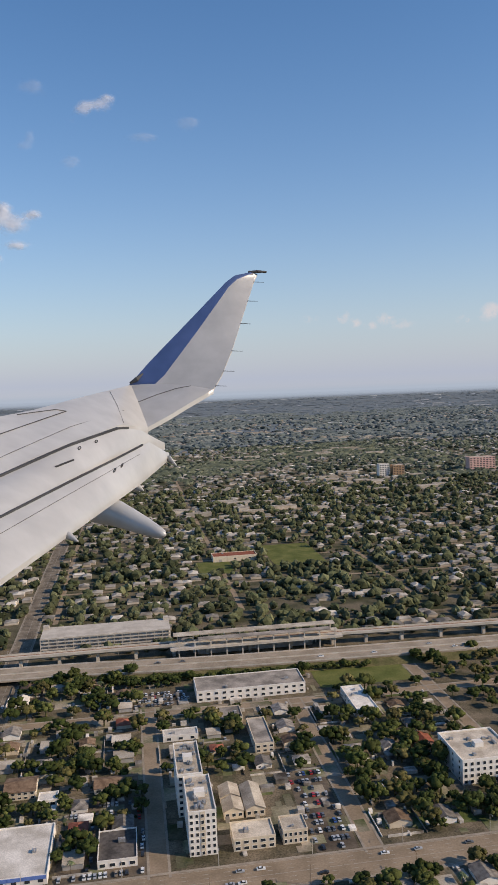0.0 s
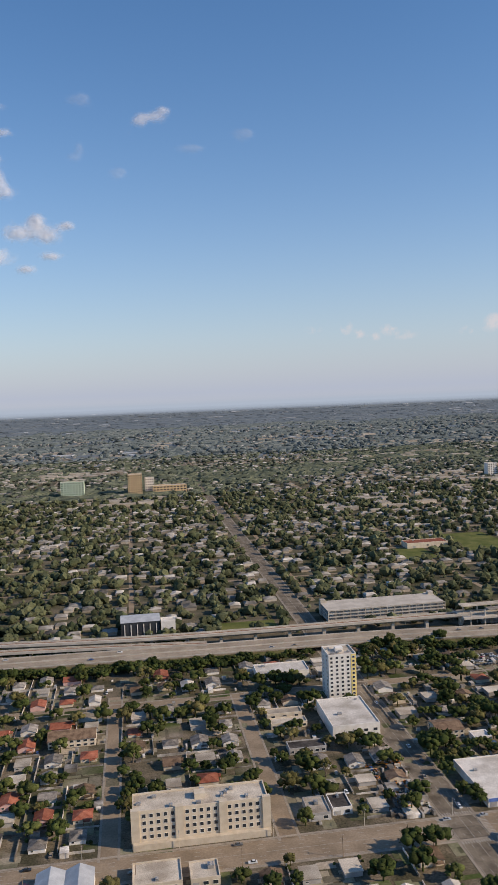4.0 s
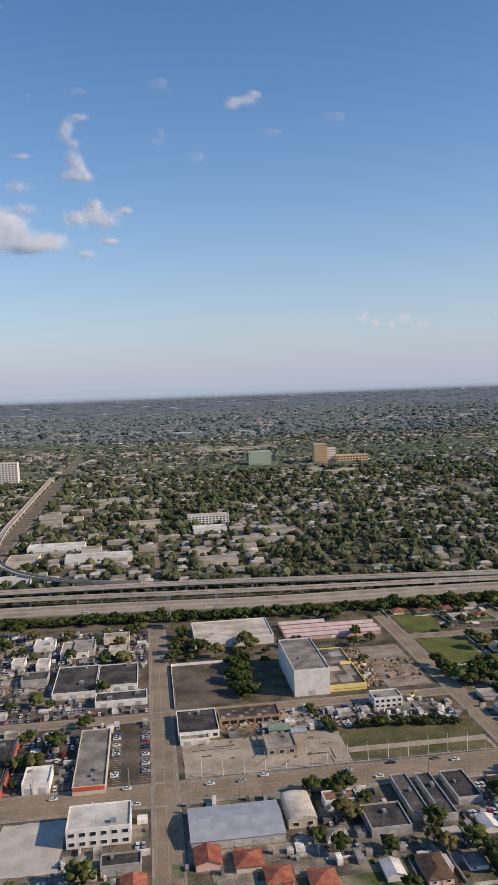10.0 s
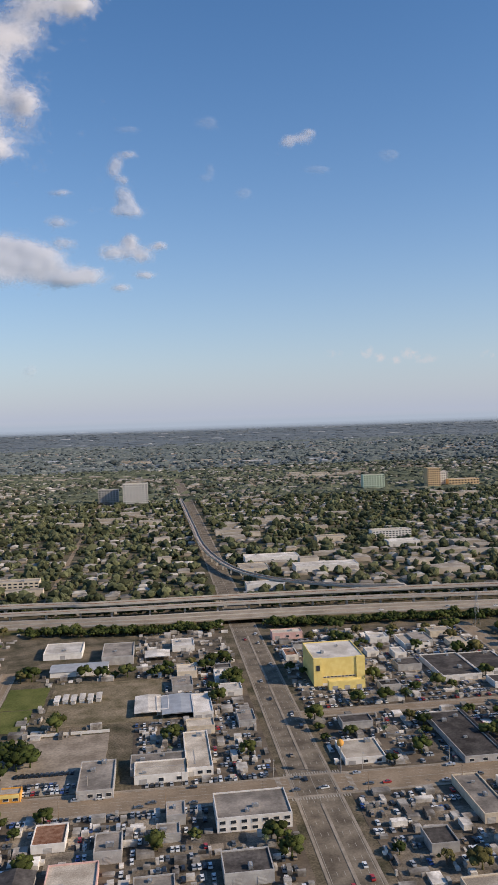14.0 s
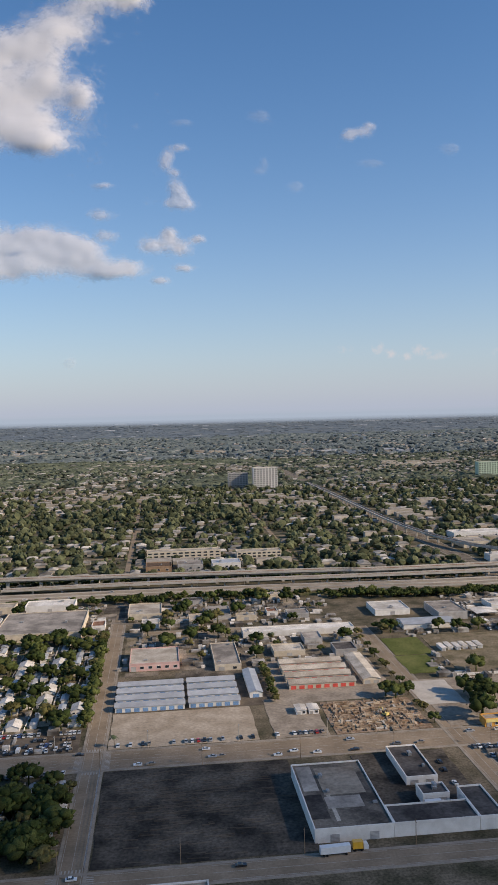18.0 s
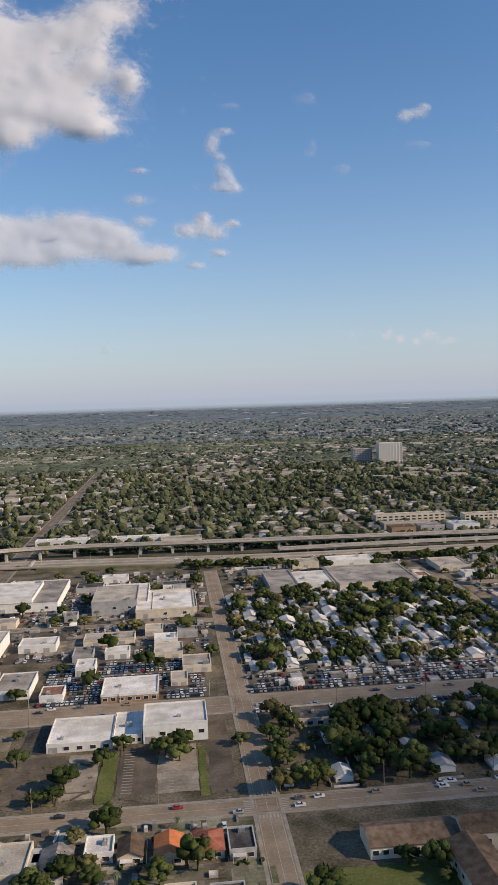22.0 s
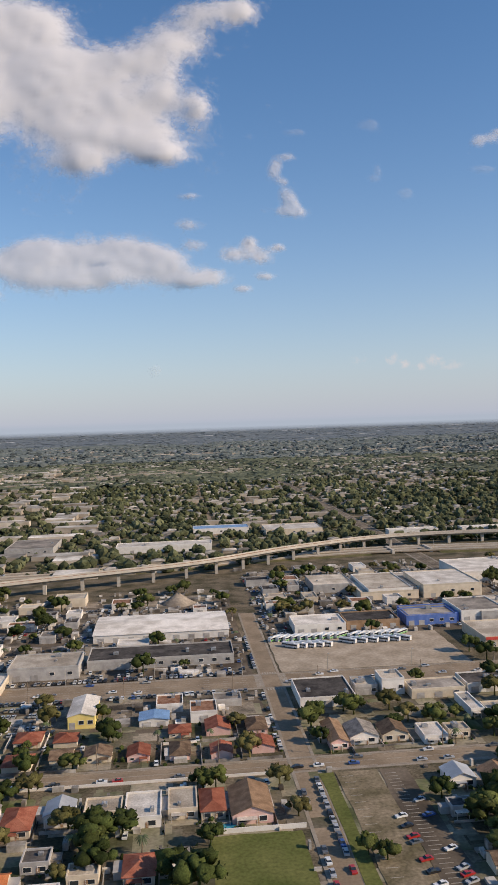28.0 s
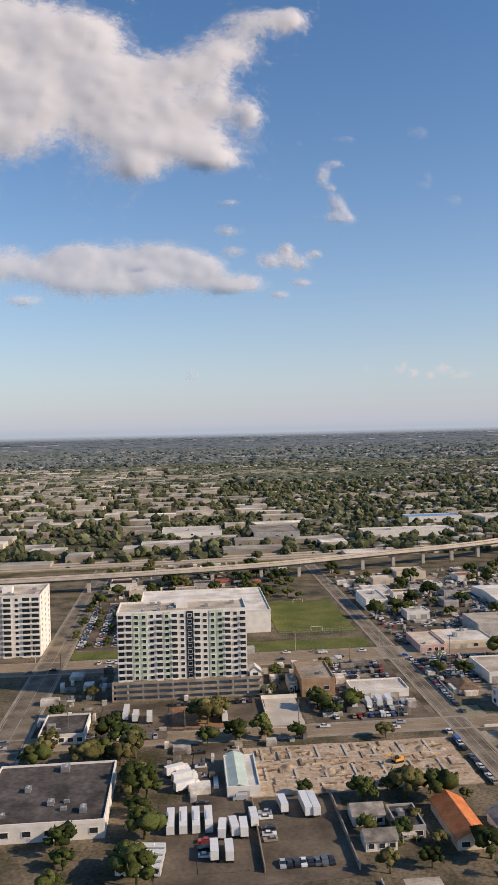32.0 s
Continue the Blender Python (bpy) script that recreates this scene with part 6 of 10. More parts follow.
# ---- vehicles ----
def make_car(colour, form):
    L, W = {"car": (2.55, 1.02), "van": (2.9, 1.1), "pickup": (3.0, 1.1)}[form]
    name = {"car": "car", "van": "van", "pickup": "pickup_truck"}[form]
    e = thing(name, f"parked {colour} {name.replace('_', ' ')} on asphalt", name.replace("_", " "))
    bm = bmesh.new()
    if form == "van":
        prof = ((-1, .2), (1, .2), (1, .62), (.72, .72), (.55, 1.12), (-1, 1.14))
    elif form == "pickup":
        prof = ((-1, .25), (1, .25), (1, .62), (.55, .66), (.35, 1.0), (-.1, 1.02), (-.16, .68), (-1, .66))
    else:
        prof = ((-1, .2), (1, .2), (1, .46), (.9, .55), (.42, .60), (-.72, .62), (-1, .56))
    a = [bm.verts.new((x * L / 2, -W / 2, z)) for x, z in prof]
    b = [bm.verts.new((x * L / 2, W / 2, z)) for x, z in prof]
    bm.faces.new(a)
    bm.faces.new(b[::-1])
    for i in range(len(prof)):
        j = (i + 1) % len(prof)
        bm.faces.new((a[j], a[i], b[i], b[j]))
    part("body", bm, CAR_PAINT[colour], e)
    if form == "car":
        bm = bmesh.new()
        lo = [bm.verts.new((x * L / 2, y * W / 2, .585)) for x, y in ((-.74, -.94), (.45, -.94), (.45, .94), (-.74, .94))]
        hi = [bm.verts.new((x * L / 2, y * W / 2, .84)) for x, y in ((-.5, -.74), (.12, -.74), (.12, .74), (-.5, .74))]
        for i in range(4):
            bm.faces.new((lo[i], lo[(i + 1) % 4], hi[(i + 1) % 4], hi[i]))
        part("glazing", bm, GLASS, e, "dark glass all round")
        part("roof", box(-.52 * L / 2, .14 * L / 2, -.76 * W / 2, .76 * W / 2, .835, .87), CAR_PAINT[colour], e)
    elif form == "van":
        part("windscreen", box(.55 * L / 2, .68 * L / 2, -.8 * W / 2, .8 * W / 2, .74, 1.0), GLASS, e)
    else:
        part("windscreen", box(-.13 * L / 2, .42 * L / 2, -.86 * W / 2, .86 * W / 2, .68, .94), GLASS, e)
    for sx in (-.62, .62):
        bm = bmesh.new()
        for sy in (-1, 1):
            vs = []
            for i in range(8):
                t = 2 * math.pi * i / 8
                vs.append((sx * L / 2 + .19 * math.cos(t), .19 + .19 * math.sin(t)))
            o = [bm.verts.new((x, sy * (W / 2 + .02), z)) for x, z in vs]
            q = [bm.verts.new((x, sy * (W / 2 - .14), z)) for x, z in vs]
            bm.faces.new(o if sy < 0 else o[::-1])
            for i in range(8):
                bm.faces.new((o[i], o[(i + 1) % 8], q[(i + 1) % 8], q[i]))
        part("wheel", bm, RUBBER, e)
    return e


COLOURS = ("white",) * 7 + ("silver",) * 5 + ("black",) * 5 + ("grey",) * 4 + ("tan", "tan", "red", "blue")
CARS = [0]
EXTRA = []          # cars beyond the counted ones: x, y, turn, shade


def car(x, y, turn=0.0, colour=None, form=None, z=0.05):
    colour = colour or random.choice(COLOURS)
    form = form or random.choice(("car", "car", "car", "car", "van", "pickup"))
    turn += random.uniform(-3, 3)
    CARS[0] += 1
    if CARS[0] % 34 and not (x < -1140 and y < 200 and CARS[0] % 4 == 0):
        EXTRA.append((x, y, z, turn, colour))
        return None
    return stand((form, colour), lambda: make_car(colour, form), pose(x, y, z, 0, 0, turn))


def car_row(x0, y0, x1, y1, n, turn, fill=0.85, **kw):
    """Cars side by side from one point to another."""
    for k in range(n):
        if random.random() < fill:
            t = (k + 0.5) / n
            car(x0 + (x1 - x0) * t, y0 + (y1 - y0) * t, turn + random.choice((0, 180)), **kw)


def make_bus(colour, L):
    e = thing("bus", f"long {colour} bus parked in a yard", "bus")
    bm = box(-L / 2, L / 2, -0.72, 0.72, 0.28, 1.75)
    part("body", bm, CAR_PAINT["white"], e)
    for s in (-1, 1):
        part("window_band", box(-L / 2 + 0.2, L / 2 - 0.2, s * 0.735 - 0.02, s * 0.735 + 0.02, 0.95, 1.45), GLASS, e)
        if colour == "green and white":
            part("stripe", box(-L / 2 + 0.1, L / 2 - 0.1, s * 0.74 - 0.02, s * 0.74 + 0.02, 0.4, 0.85), STRIPE, e, "green side stripe")
    part("roof_pod", box(-L / 4, L / 4, -0.4, 0.4, 1.75, 1.9), CAR_PAINT["white"], e)
    for sx in (-0.34, 0.34):
        for sy in (-1, 1):
            bm = cyl(bmesh.new(), 0, 0, -0.12, 0.12, 0.28, n=10)
            bmesh.ops.rotate(bm, verts=bm.verts, cent=(0, 0, 0), matrix=Matrix.Rotation(math.pi / 2, 3, "X"))
            part("wheel", bm, RUBBER, e, at=(sx * L, sy * 0.66, 0.28))
    return e


STRIPE = surface("green_paint", (0.10, 0.30, 0.08), (0.14, 0.36, 0.11), 1.0, 0.5, grain=0.05)


def bus(x, y, turn, colour="white", L=6.6):
    return stand(("bus", colour, L), lambda: make_bus(colour, L), pose(x, y, 0.05, 0, 0, turn))


def make_trailer(colour, L, cab):
    e = thing("lorry" if cab else "semi_trailer", f"{colour} {'box lorry with its cab' if cab else 'box trailer parked without a tractor'}", "lorry" if cab else "trailer")
    part("box", box(-L / 2, L / 2, -0.7, 0.7, 0.62, 2.2), CAR_PAINT[colour], e)
    part("chassis", box(-L / 2 + 0.1, L / 2 + (1.2 if cab else 0), -0.3, 0.3, 0.4, 0.6), RUBBER, e)
    if cab:
        part("cab", bx(box(L / 2 + 0.1, L / 2 + 1.3, -0.65, 0.65, 0.35, 1.2), L / 2 + 0.1, L / 2 + 1.0, -0.65, 0.65, 1.2, 1.75), CAR_PAINT["white"], e)
        part("windscreen", box(L / 2 + 0.99, L / 2 + 1.03, -0.58, 0.58, 1.22, 1.66), GLASS, e)
    for sx in (-L * 0.38, -L * 0.28, L * 0.36):
        for sy in (-1, 1):
            bm = cyl(bmesh.new(), 0, 0, -0.13, 0.13, 0.28, n=10)
            bmesh.ops.rotate(bm, verts=bm.verts, cent=(0, 0, 0), matrix=Matrix.Rotation(math.pi / 2, 3, "X"))
            part("wheel", bm, RUBBER, e, at=(sx, sy * 0.56, 0.28))
    return e


def lorry(x, y, turn, colour="white", L=4.2, cab=True):
    return stand(("lorry", colour, L, cab), lambda: make_trailer(colour, L, cab), pose(x, y, 0.05, 0, 0, turn))


# ---- street furniture ----
def make_pole():
    e = thing("street_lamp", "tall concrete street lamp with a single arm", "street lamp", group="lamps along the road")
    part("pole", tube(bmesh.new(), [(0, 0, -0.2), (0, 0, 3), (0, 0, 5.6)], [0.10, 0.08, 0.05]), CONCRETE, e)
    arm = part("arm", tube(bmesh.new(), [(0, 0, 5.5), (0, 0.7, 5.9), (0, 1.5, 5.95)], [0.04, 0.035, 0.03]), STEEL, e)
    part("lamp_head", box(-0.12, 0.12, 1.35, 1.95, 5.88, 5.98), STEEL, arm)
    return e


def make_utility():
    e = thing("utility_pole", "wooden utility pole with a crossarm", "utility pole", group="utility poles")
    part("pole", tube(bmesh.new(), [(0, 0, -0.2), (0, 0, 3), (0, 0, 6.2)], [0.11, 0.09, 0.07]), TIMBER, e)
    part("crossarm", box(-0.06, 0.06, -0.7, 0.7, 5.5, 5.62), TIMBER, e)
    return e


def lamp(x, y, turn=0):
    stand("lamp", make_pole, pose(x, y, 0, 0, 0, turn))


def utility(x, y, turn=0):
    stand("utility", make_utility, pose(x, y, 0, 0, 0, turn))


def wall_line(label, pts, h, mat, name="garden_wall"):
    b = ribbon(bmesh.new(), [(*p, 0) for p in pts], 0.1, -0.1, -0.2, h)
    return tagged(part(name, b, mat), label, "wall")


def fence(label, x0, y0, x1, y1, h=1.1, step=2.5):
    """A wire fence: posts with rails between them."""
    e = thing("fence", label, "fence", (x0, y0, 0))
    d = Vector((x1 - x0, y1 - y0, 0))
    n = max(2, min(24, int(d.length / step)))
    me = mesh_of("post", cyl(bmesh.new(), 0, 0, -0.2, h, 0.05, n=6), STEEL)
    for k in range(n + 1):
        part("post", me, None, e, at=d * (k / n))
    for z in (h - 0.08, h * 0.5, 0.15):
        part("rail", ribbon(bmesh.new(), [(0, 0, z), tuple(d + Vector((0, 0, z)))], 0.03, -0.03, -0.03, 0.03), STEEL, e)
    return e

# ---- what stands on the plots ----
random.seed(11)


FENCES, BUSHES = [], []
LONG = (8, 9, 9, 10, 10, 12, 12, 2, 4, 5, 1, 0, 11, 5)


def plots(x0, x1, y0, y1, wide, deep, house_kinds, chance, tree_rate, cars=0.3, palms=0.1, scale=1.0):
    """Rows of house plots with their trees and cars."""
    rows = max(1, int((y1 - y0) / deep))
    cols = max(1, int((x1 - x0) / wide))
    for r in range(rows):
        for c in range(cols):
            x = x0 + (x1 - x0) * (c + 0.5) / cols + random.uniform(-0.8, 0.8)
            y = y0 + (y1 - y0) * (r + 0.5) / rows + random.uniform(-1.5, 1.5)
            i = random.choice(house_kinds)
            w, d = HOUSES[i][4] * scale / 2, HOUSES[i][5] * scale / 2
            if random.random() < chance and free(x - w - 0.6, x + w + 0.6, y - d - 0.6, y + d + 0.6):
                house(i, x, y, random.choice((0, 0, 180, 90)) if abs(w - d) < 1.2 else random.choice((0, 180)), scale * random.uniform(0.8, 1.0))
                take(x - w, x + w, y - d, y + d)
                if random.random() < 0.75:
                    FENCES.append((x0 + (x1 - x0) * c / cols, y, 0, 0.09, deep * 0.46, random.uniform(0.5, 0.95), 0.0))
                if random.random() < 0.6:
                    FENCES.append((x, y0 + (y1 - y0) * r / rows, 0, wide * 0.47, 0.09, random.uniform(0.4, 0.95), 0.0))
                for _ in range(4):
                    q = random.uniform(0.28, 0.75)
                    bx0, by0 = x + random.choice((-1, 1)) * (w + random.uniform(0.3, 1.4)), y + random.choice((-1, 1)) * (d + random.uniform(-1.5, 1.6))
                    BUSHES.append((bx0, by0, q * 0.5, q, q, q * random.uniform(0.7, 1.3), random.uniform(0, 6)))
                if random.random() < cars:
                    cxx, cyy = x + w + 1.0, y - d - 1.5
                    if free(cxx - 0.7, cxx + 0.7, cyy - 1.3, cyy + 1.3):
                        car(cxx, cyy, 90)
                        take(cxx - 0.8, cxx + 0.8, cyy - 1.4, cyy + 1.4)
    n = int((x1 - x0) * (y1 - y0) * tree_rate)
    for _ in range(n):
        x, y, s = random.uniform(x0, x1), random.uniform(y0, y1), random.uniform(0.55, 1.3)
        r = 0.9 * s
        if free(x - r, x + r, y - r, y + r):
            if random.random() < palms:
                palm(x, y, random.uniform(0.6, 1.0))
            else:
                tree(x, y, s)


def yard(x0, x1, y0, y1, n, rows=True):
    """Closely parked cars in a yard, where nothing else stands."""
    y = y0 + 1.6
    while y < y1 - 1.4:
        x = x0 + 0.9
        while x < x1 - 0.8:
            if random.random() < n and free(x - 0.6, x + 0.6, y - 1.4, y + 1.4):
                car(x, y, 90)
            x += random.uniform(1.25, 1.6)
        y += random.uniform(3.6, 5.2)


ALL = (0, 1, 2, 3, 4, 5, 6, 0, 5, 3, 4)
SHEDS = (("low workshop with a pale flat roof", WALL_WHITE, ROOF_WHITE), ("low workshop with a grey flat roof", WALL_GREY, ROOF_GREY),
         ("shed with a stained cream roof", WALL_CREAM, ROOF_CREAM), ("low shed with a tar roof", WALL_GREY, ROOF_DARK), ("small white shed with a rusty roof", WALL_WHITE, RUST))


def sheds(x0, x1, y0, y1, tries):
    """Further small workshops where the plots are free."""
    for _ in range(tries):
        w, d = random.uniform(5, 13), random.uniform(5, 12)
        x, y = random.uniform(x0, max(x0 + 0.1, x1 - w)), random.uniform(y0, max(y0 + 0.1, y1 - d))
        if x + w <= x1 + 1 and y + d <= y1 + 1 and free(x, x + w, y, y + d, 1.2):
            label, wall, roof = random.choice(SHEDS)
            building("workshop", label, x, x + w, y, y + d, random.uniform(1.8, 2.9), wall, roof, bays=0, doors=random.choice((1, 2)), units=random.choice((0, 1, 2)))


# red-roofed houses beside a grey hall
for x, y in ((-362.8, 174), (-356.5, 166.5), (-372.5, 176.7), (-390.5, 168.6), (-346.5, 163.2), (-381, 162), (-402, 160)):
    house(random.choice((6, 1)), x, y, random.choice((0, 180)), 0.95)
    take(x - 4, x + 4, y - 4.5, y + 4.5)

building("shop", "low L-shaped store with a dark roof and white parapet", -14.4, -3.0, 223.7, 239.5, 2.2, WALL_WHITE, ROOF_DARK, bays=4, units=2)
building("store", "wide brick-red store with a stained pale roof", -14.0, 5.1, 190.0, 204.0, 2.6, WALL_BROWN, ROOF_GREY, bays=7, units=4)
building("workshop", "low grey workshop with a stained roof", -105.4, -98.6, 224.1, 234.4, 2.0, WALL_GREY, ROOF_CREAM, bays=2, doors=1, units=2)
building("workshop", "low workshop with a blackened roof", -97.7, -91.5, 226.0, 234.9, 2.0, WALL_WHITE, ROOF_DARK, bays=2, doors=1, units=2)
building("flats", "two-storey walk-up flats with a brown roof", -47.0, -36.6, 268.8, 279.0, 2.9, WALL_CREAM, TILE_BROWN, floors=2, bays=5, shape="gable", along="x", ridge=1.2)
building("house", "small white house with a flat roof", -35.2, -28.8, 262.8, 268.4, 1.8, WALL_WHITE, ROOF_WHITE, bays=2, units=0, category="house")
building("flats", "long low flats with pale stained roofs", -105.1, -91.0, 291.1, 296.5, 1.9, WALL_CREAM, ROOF_CREAM, bays=6, units=0)
building("flats", "long low flats with pale stained roofs", -105.1, -91.0, 300.5, 306.0, 1.9, WALL_CREAM, ROOF_CREAM, bays=6, units=0)
building("flats", "long low flats with dark roofs", -102.5, -89.0, 268.6, 275.0, 1.9, WALL_GREY, ROOF_DARK, bays=6, units=0)
building("house", "long brown-roofed house among trees", -16.9, -2.3, 267.0, 274.7, 2.0, WALL_CREAM, TILE_BROWN, bays=5, shape="gable", along="x", ridge=1.2, category="house")
building("flats", "two-storey flats with a pale flat roof", 8.0, 21.6, 301.3, 307.4, 2.0, WALL_WHITE, ROOF_WHITE, bays=6, units=1)
building("flats", "two-storey cream flats with a grey roof", 31.0, 40.5, 310.0, 321.6, 3.2, WALL_CREAM, ROOF_GREY, floors=2, bays=4, units=1)
# first stretch: gardens and flats between the road and the motorway
sheds(-60, 60, 186, 204, 14)
sheds(-380, -190, 176, 204, 26)
sheds(-482, -386, 150, 204, 20)
sheds(-482, -386, 219, 262, 16)
sheds(-482, -386, 270, 368, 40)
sheds(-545, -502, 219, 335, 26)
sheds(-600, -502, 160, 204, 24)
sheds(-815, -610, 350, 402, 34)
sheds(-706, -610, 290, 340, 14)
sheds(-930, -828, 219, 400, 46)
sheds(-1040, -942, 262, 395, 36)
sheds(-1155, -1050, 219, 330, 44)
sheds(-1155, -1050, 178, 204, 10)
sheds(-1260, -1196, 300, 370, 14)
sheds(-270, -222, 220, 250, 3)
plots(-58, 0, 222, 375, 12, 15, ALL, 0.7, 0.032)
plots(6, 64, 268, 326, 12, 14, ALL, 0.7, 0.026)
plots(70, 126, 222, 336, 12, 15, ALL, 0.55, 0.030)
plots(-110, -66, 222, 368, 11, 14, ALL, 0.8, 0.022)
plots(-162, -116, 234, 366, 11, 14, ALL, 0.8, 0.022)
plots(-215, -168, 222, 370, 11, 13, ALL, 0.9, 0.019)
plots(-270, -221, 250, 372, 11, 14, ALL, 0.85, 0.022)
plots(-240, 130, 176, 204, 11, 14, ALL, 0.7, 0.020)
plots(-345, -190, 156, 204, 10, 15, LONG, 0.8, 0.020)
plots(-480, -386, 140, 175, 11, 14, ALL, 0.7, 0.020)
plots(132, 220, 222, 368, 12, 15, ALL, 0.0, 0.018)
plots(-378, -278, 300, 372, 14, 16, ALL, 0.0, 0.012)
plots(-482, -386, 219, 372, 12, 14, ALL, 0.0, 0.009, palms=0.3)
plots(-820, -715, 237, 338, 6.2, 9.5, (7, 7, 7, 2), 0.85, 0.060, 0.25, 0.25)
plots(-820, -715, 156, 200, 6.5, 11, (7, 7, 7, 2), 0.6, 0.052, 0.2, 0.06)
plots(-820, -715, 90, 124, 12, 14, ALL, 0.0, 0.012)
plots(-1155, -1048, 155, 180, 9.0, 12.5, (1, 6, 9, 5, 3, 8), 0.97, 0.012, 0.4, 0.5, 1.0)
plots(-1195, -1165, 60, 116, 9, 13, (0, 5, 4, 1), 0.7, 0.016, 0.4, 0.2)
plots(-1262, -1232, 60, 104, 10, 14, ALL, 0.0, 0.010)
plots(-930, -828, 156, 204, 12, 15, ALL, 0.0, 0.002)
plots(-1262, -1170, 295, 372, 14, 14, ALL, 0.2, 0.010)
plots(-600, -502, 300, 338, 12, 14, ALL, 0.0, 0.012)

HOME = (("cream house with a clay-red hip roof", WALL_CREAM, TILE_RED, "hip"), ("pale house with an orange tiled gable roof", WALL_CREAM, TILE_ORANGE, "gable"), ("cream house with a dark brown gable roof", WALL_CREAM, TILE_BROWN, "gable"),
        ("white bungalow with a flat white roof", WALL_WHITE, ROOF_WHITE, "low"), ("white house with a grey shingled gable roof", WALL_WHITE, TILE_GREY, "gable"), ("grey bungalow with a blackened flat roof", WALL_GREY, ROOF_DARK, "low"),
        ("cream bungalow with a stained flat roof", WALL_CREAM, ROOF_CREAM, "low"), ("peach house with a tan tiled gable roof", WALL_PINK, HOUSES[8][2], "gable"), ("white house with a pale metal gable roof", WALL_WHITE, ROOF_METAL, "gable"))


def homes(rows):
    """Single houses on the plan, each with its roof, front, annex and garden fence: x0, x1, y0, y1, height, kind."""
    for x0, x1, y0, y1, h, kind in rows:
        label, wall, roof, shape = HOME[kind]
        w, d = x1 - x0, y1 - y0
        if shape == "low":
            e = building("house", label, x0, x1, y0, y1, h, wall, roof, floors=1, bays=2 if h < 3 else 4, units=1, doors=0, category="house")
        else:
            e = building("house", label, x0, x1, y0, y1, h, wall, roof, floors=2 if h > 2.9 else 1, bays=2, shape=shape, along="y" if d > w * 0.9 else "x", ridge=0.17 * min(w, d) + 0.2, category="house")
        part("door", door_mesh(0.6, 1.2, WALL_BROWN), None, e, at=(0.12 * w, 0, 0))
        if random.random() < 0.55:
            a = random.choice((-1, 1)) * (w / 2 + 0.95)
            part("annex", bx(box(a - 0.9, a + 0.9, d * 0.35, d * 0.85, -0.2, h * 0.75), a - 1.0, a + 1.0, d * 0.33, d * 0.87, h * 0.75 + 0.004, h * 0.75 + 0.1), random.choice((ROOF_WHITE, ROOF_CREAM, WALL_GREY)), e, "flat-roofed lean-to")
        if random.random() < 0.6:
            part("porch", bx(bx(box(-w * 0.4, w * 0.1, -1.3, -0.01, h * 0.72, h * 0.72 + 0.12), -w * 0.4, -w * 0.4 + 0.1, -1.3, -1.2, -0.1, h * 0.72), w * 0.1 - 0.1, w * 0.1, -1.3, -1.2, -0.1, h * 0.72), random.choice((roof, ROOF_WHITE)), e, "porch roof on two posts")
        FENCES.append((x1 + 0.7, y0 + d * 0.4, 0, 0.07, d * 0.7, random.uniform(0.5, 0.9), 0.0))
        if random.random() < 0.6:
            FENCES.append(((x0 + x1) / 2, y0 - 2.4, 0, w * 0.6, 0.07, random.uniform(0.35, 0.7), 0.0))
        for _ in range(5):
            q = random.uniform(0.25, 0.7)
            BUSHES.append((random.uniform(x0 - 1, x1 + 1), random.choice((y0 - random.uniform(0.5, 2), y1 + random.uniform(0.5, 2.5))), q * 0.5, q, q, q * random.uniform(0.7, 1.3), random.uniform(0, 6)))


random.seed(57)
homes(((-1140.4, -1133.6, 127.0, 134.3, 1.9, 7), (-1132.7, -1126.2, 130.8, 135.6, 1.9, 3), (-1125.2, -1118.4, 131.0, 136.5, 1.9, 2), (-1115.8, -1109.4, 128.8, 134.6, 3.0, 4), (-1108.3, -1102.3, 125.9, 135.4, 1.9, 0), (-1100.1, -1094.3, 129.5, 136.0, 2.4, 8),
       (-1092.3, -1084.7, 130.2, 136.8, 1.8, 6), (-1084.0, -1076.6, 126.5, 137.7, 2.0, 3), (-1075.2, -1069.2, 129.0, 138.7, 1.9, 6)))
homes(((-1068.5, -1063.6, 127.9, 137.8, 1.9, 0), (-1062.4, -1054.2, 125.0, 137.5, 2.0, 7), (-1117.0, -1110.2, 114.0, 122.1, 1.9, 5), (-1142.0, -1133.4, 103.2, 111.4, 2.0, 0), (-1131.8, -1124.7, 101.9, 106.8, 2.0, 4), (-1116.7, -1110.8, 103.8, 109.1, 1.9, 3),
       (-1108.8, -1102.8, 106.1, 110.6, 1.9, 1), (-1100.2, -1093.5, 100.6, 105.7, 1.9, 3), (-1082.9, -1077.4, 106.3, 113.5, 2.0, 0), (-1082.6, -1076.0, 97.0, 102.4, 2.0, 2), (-1092.2, -1086.1, 97.2, 102.4, 1.9, 2), (-1101.7, -1096.5, 113.0, 118.0, 1.8, 5)))
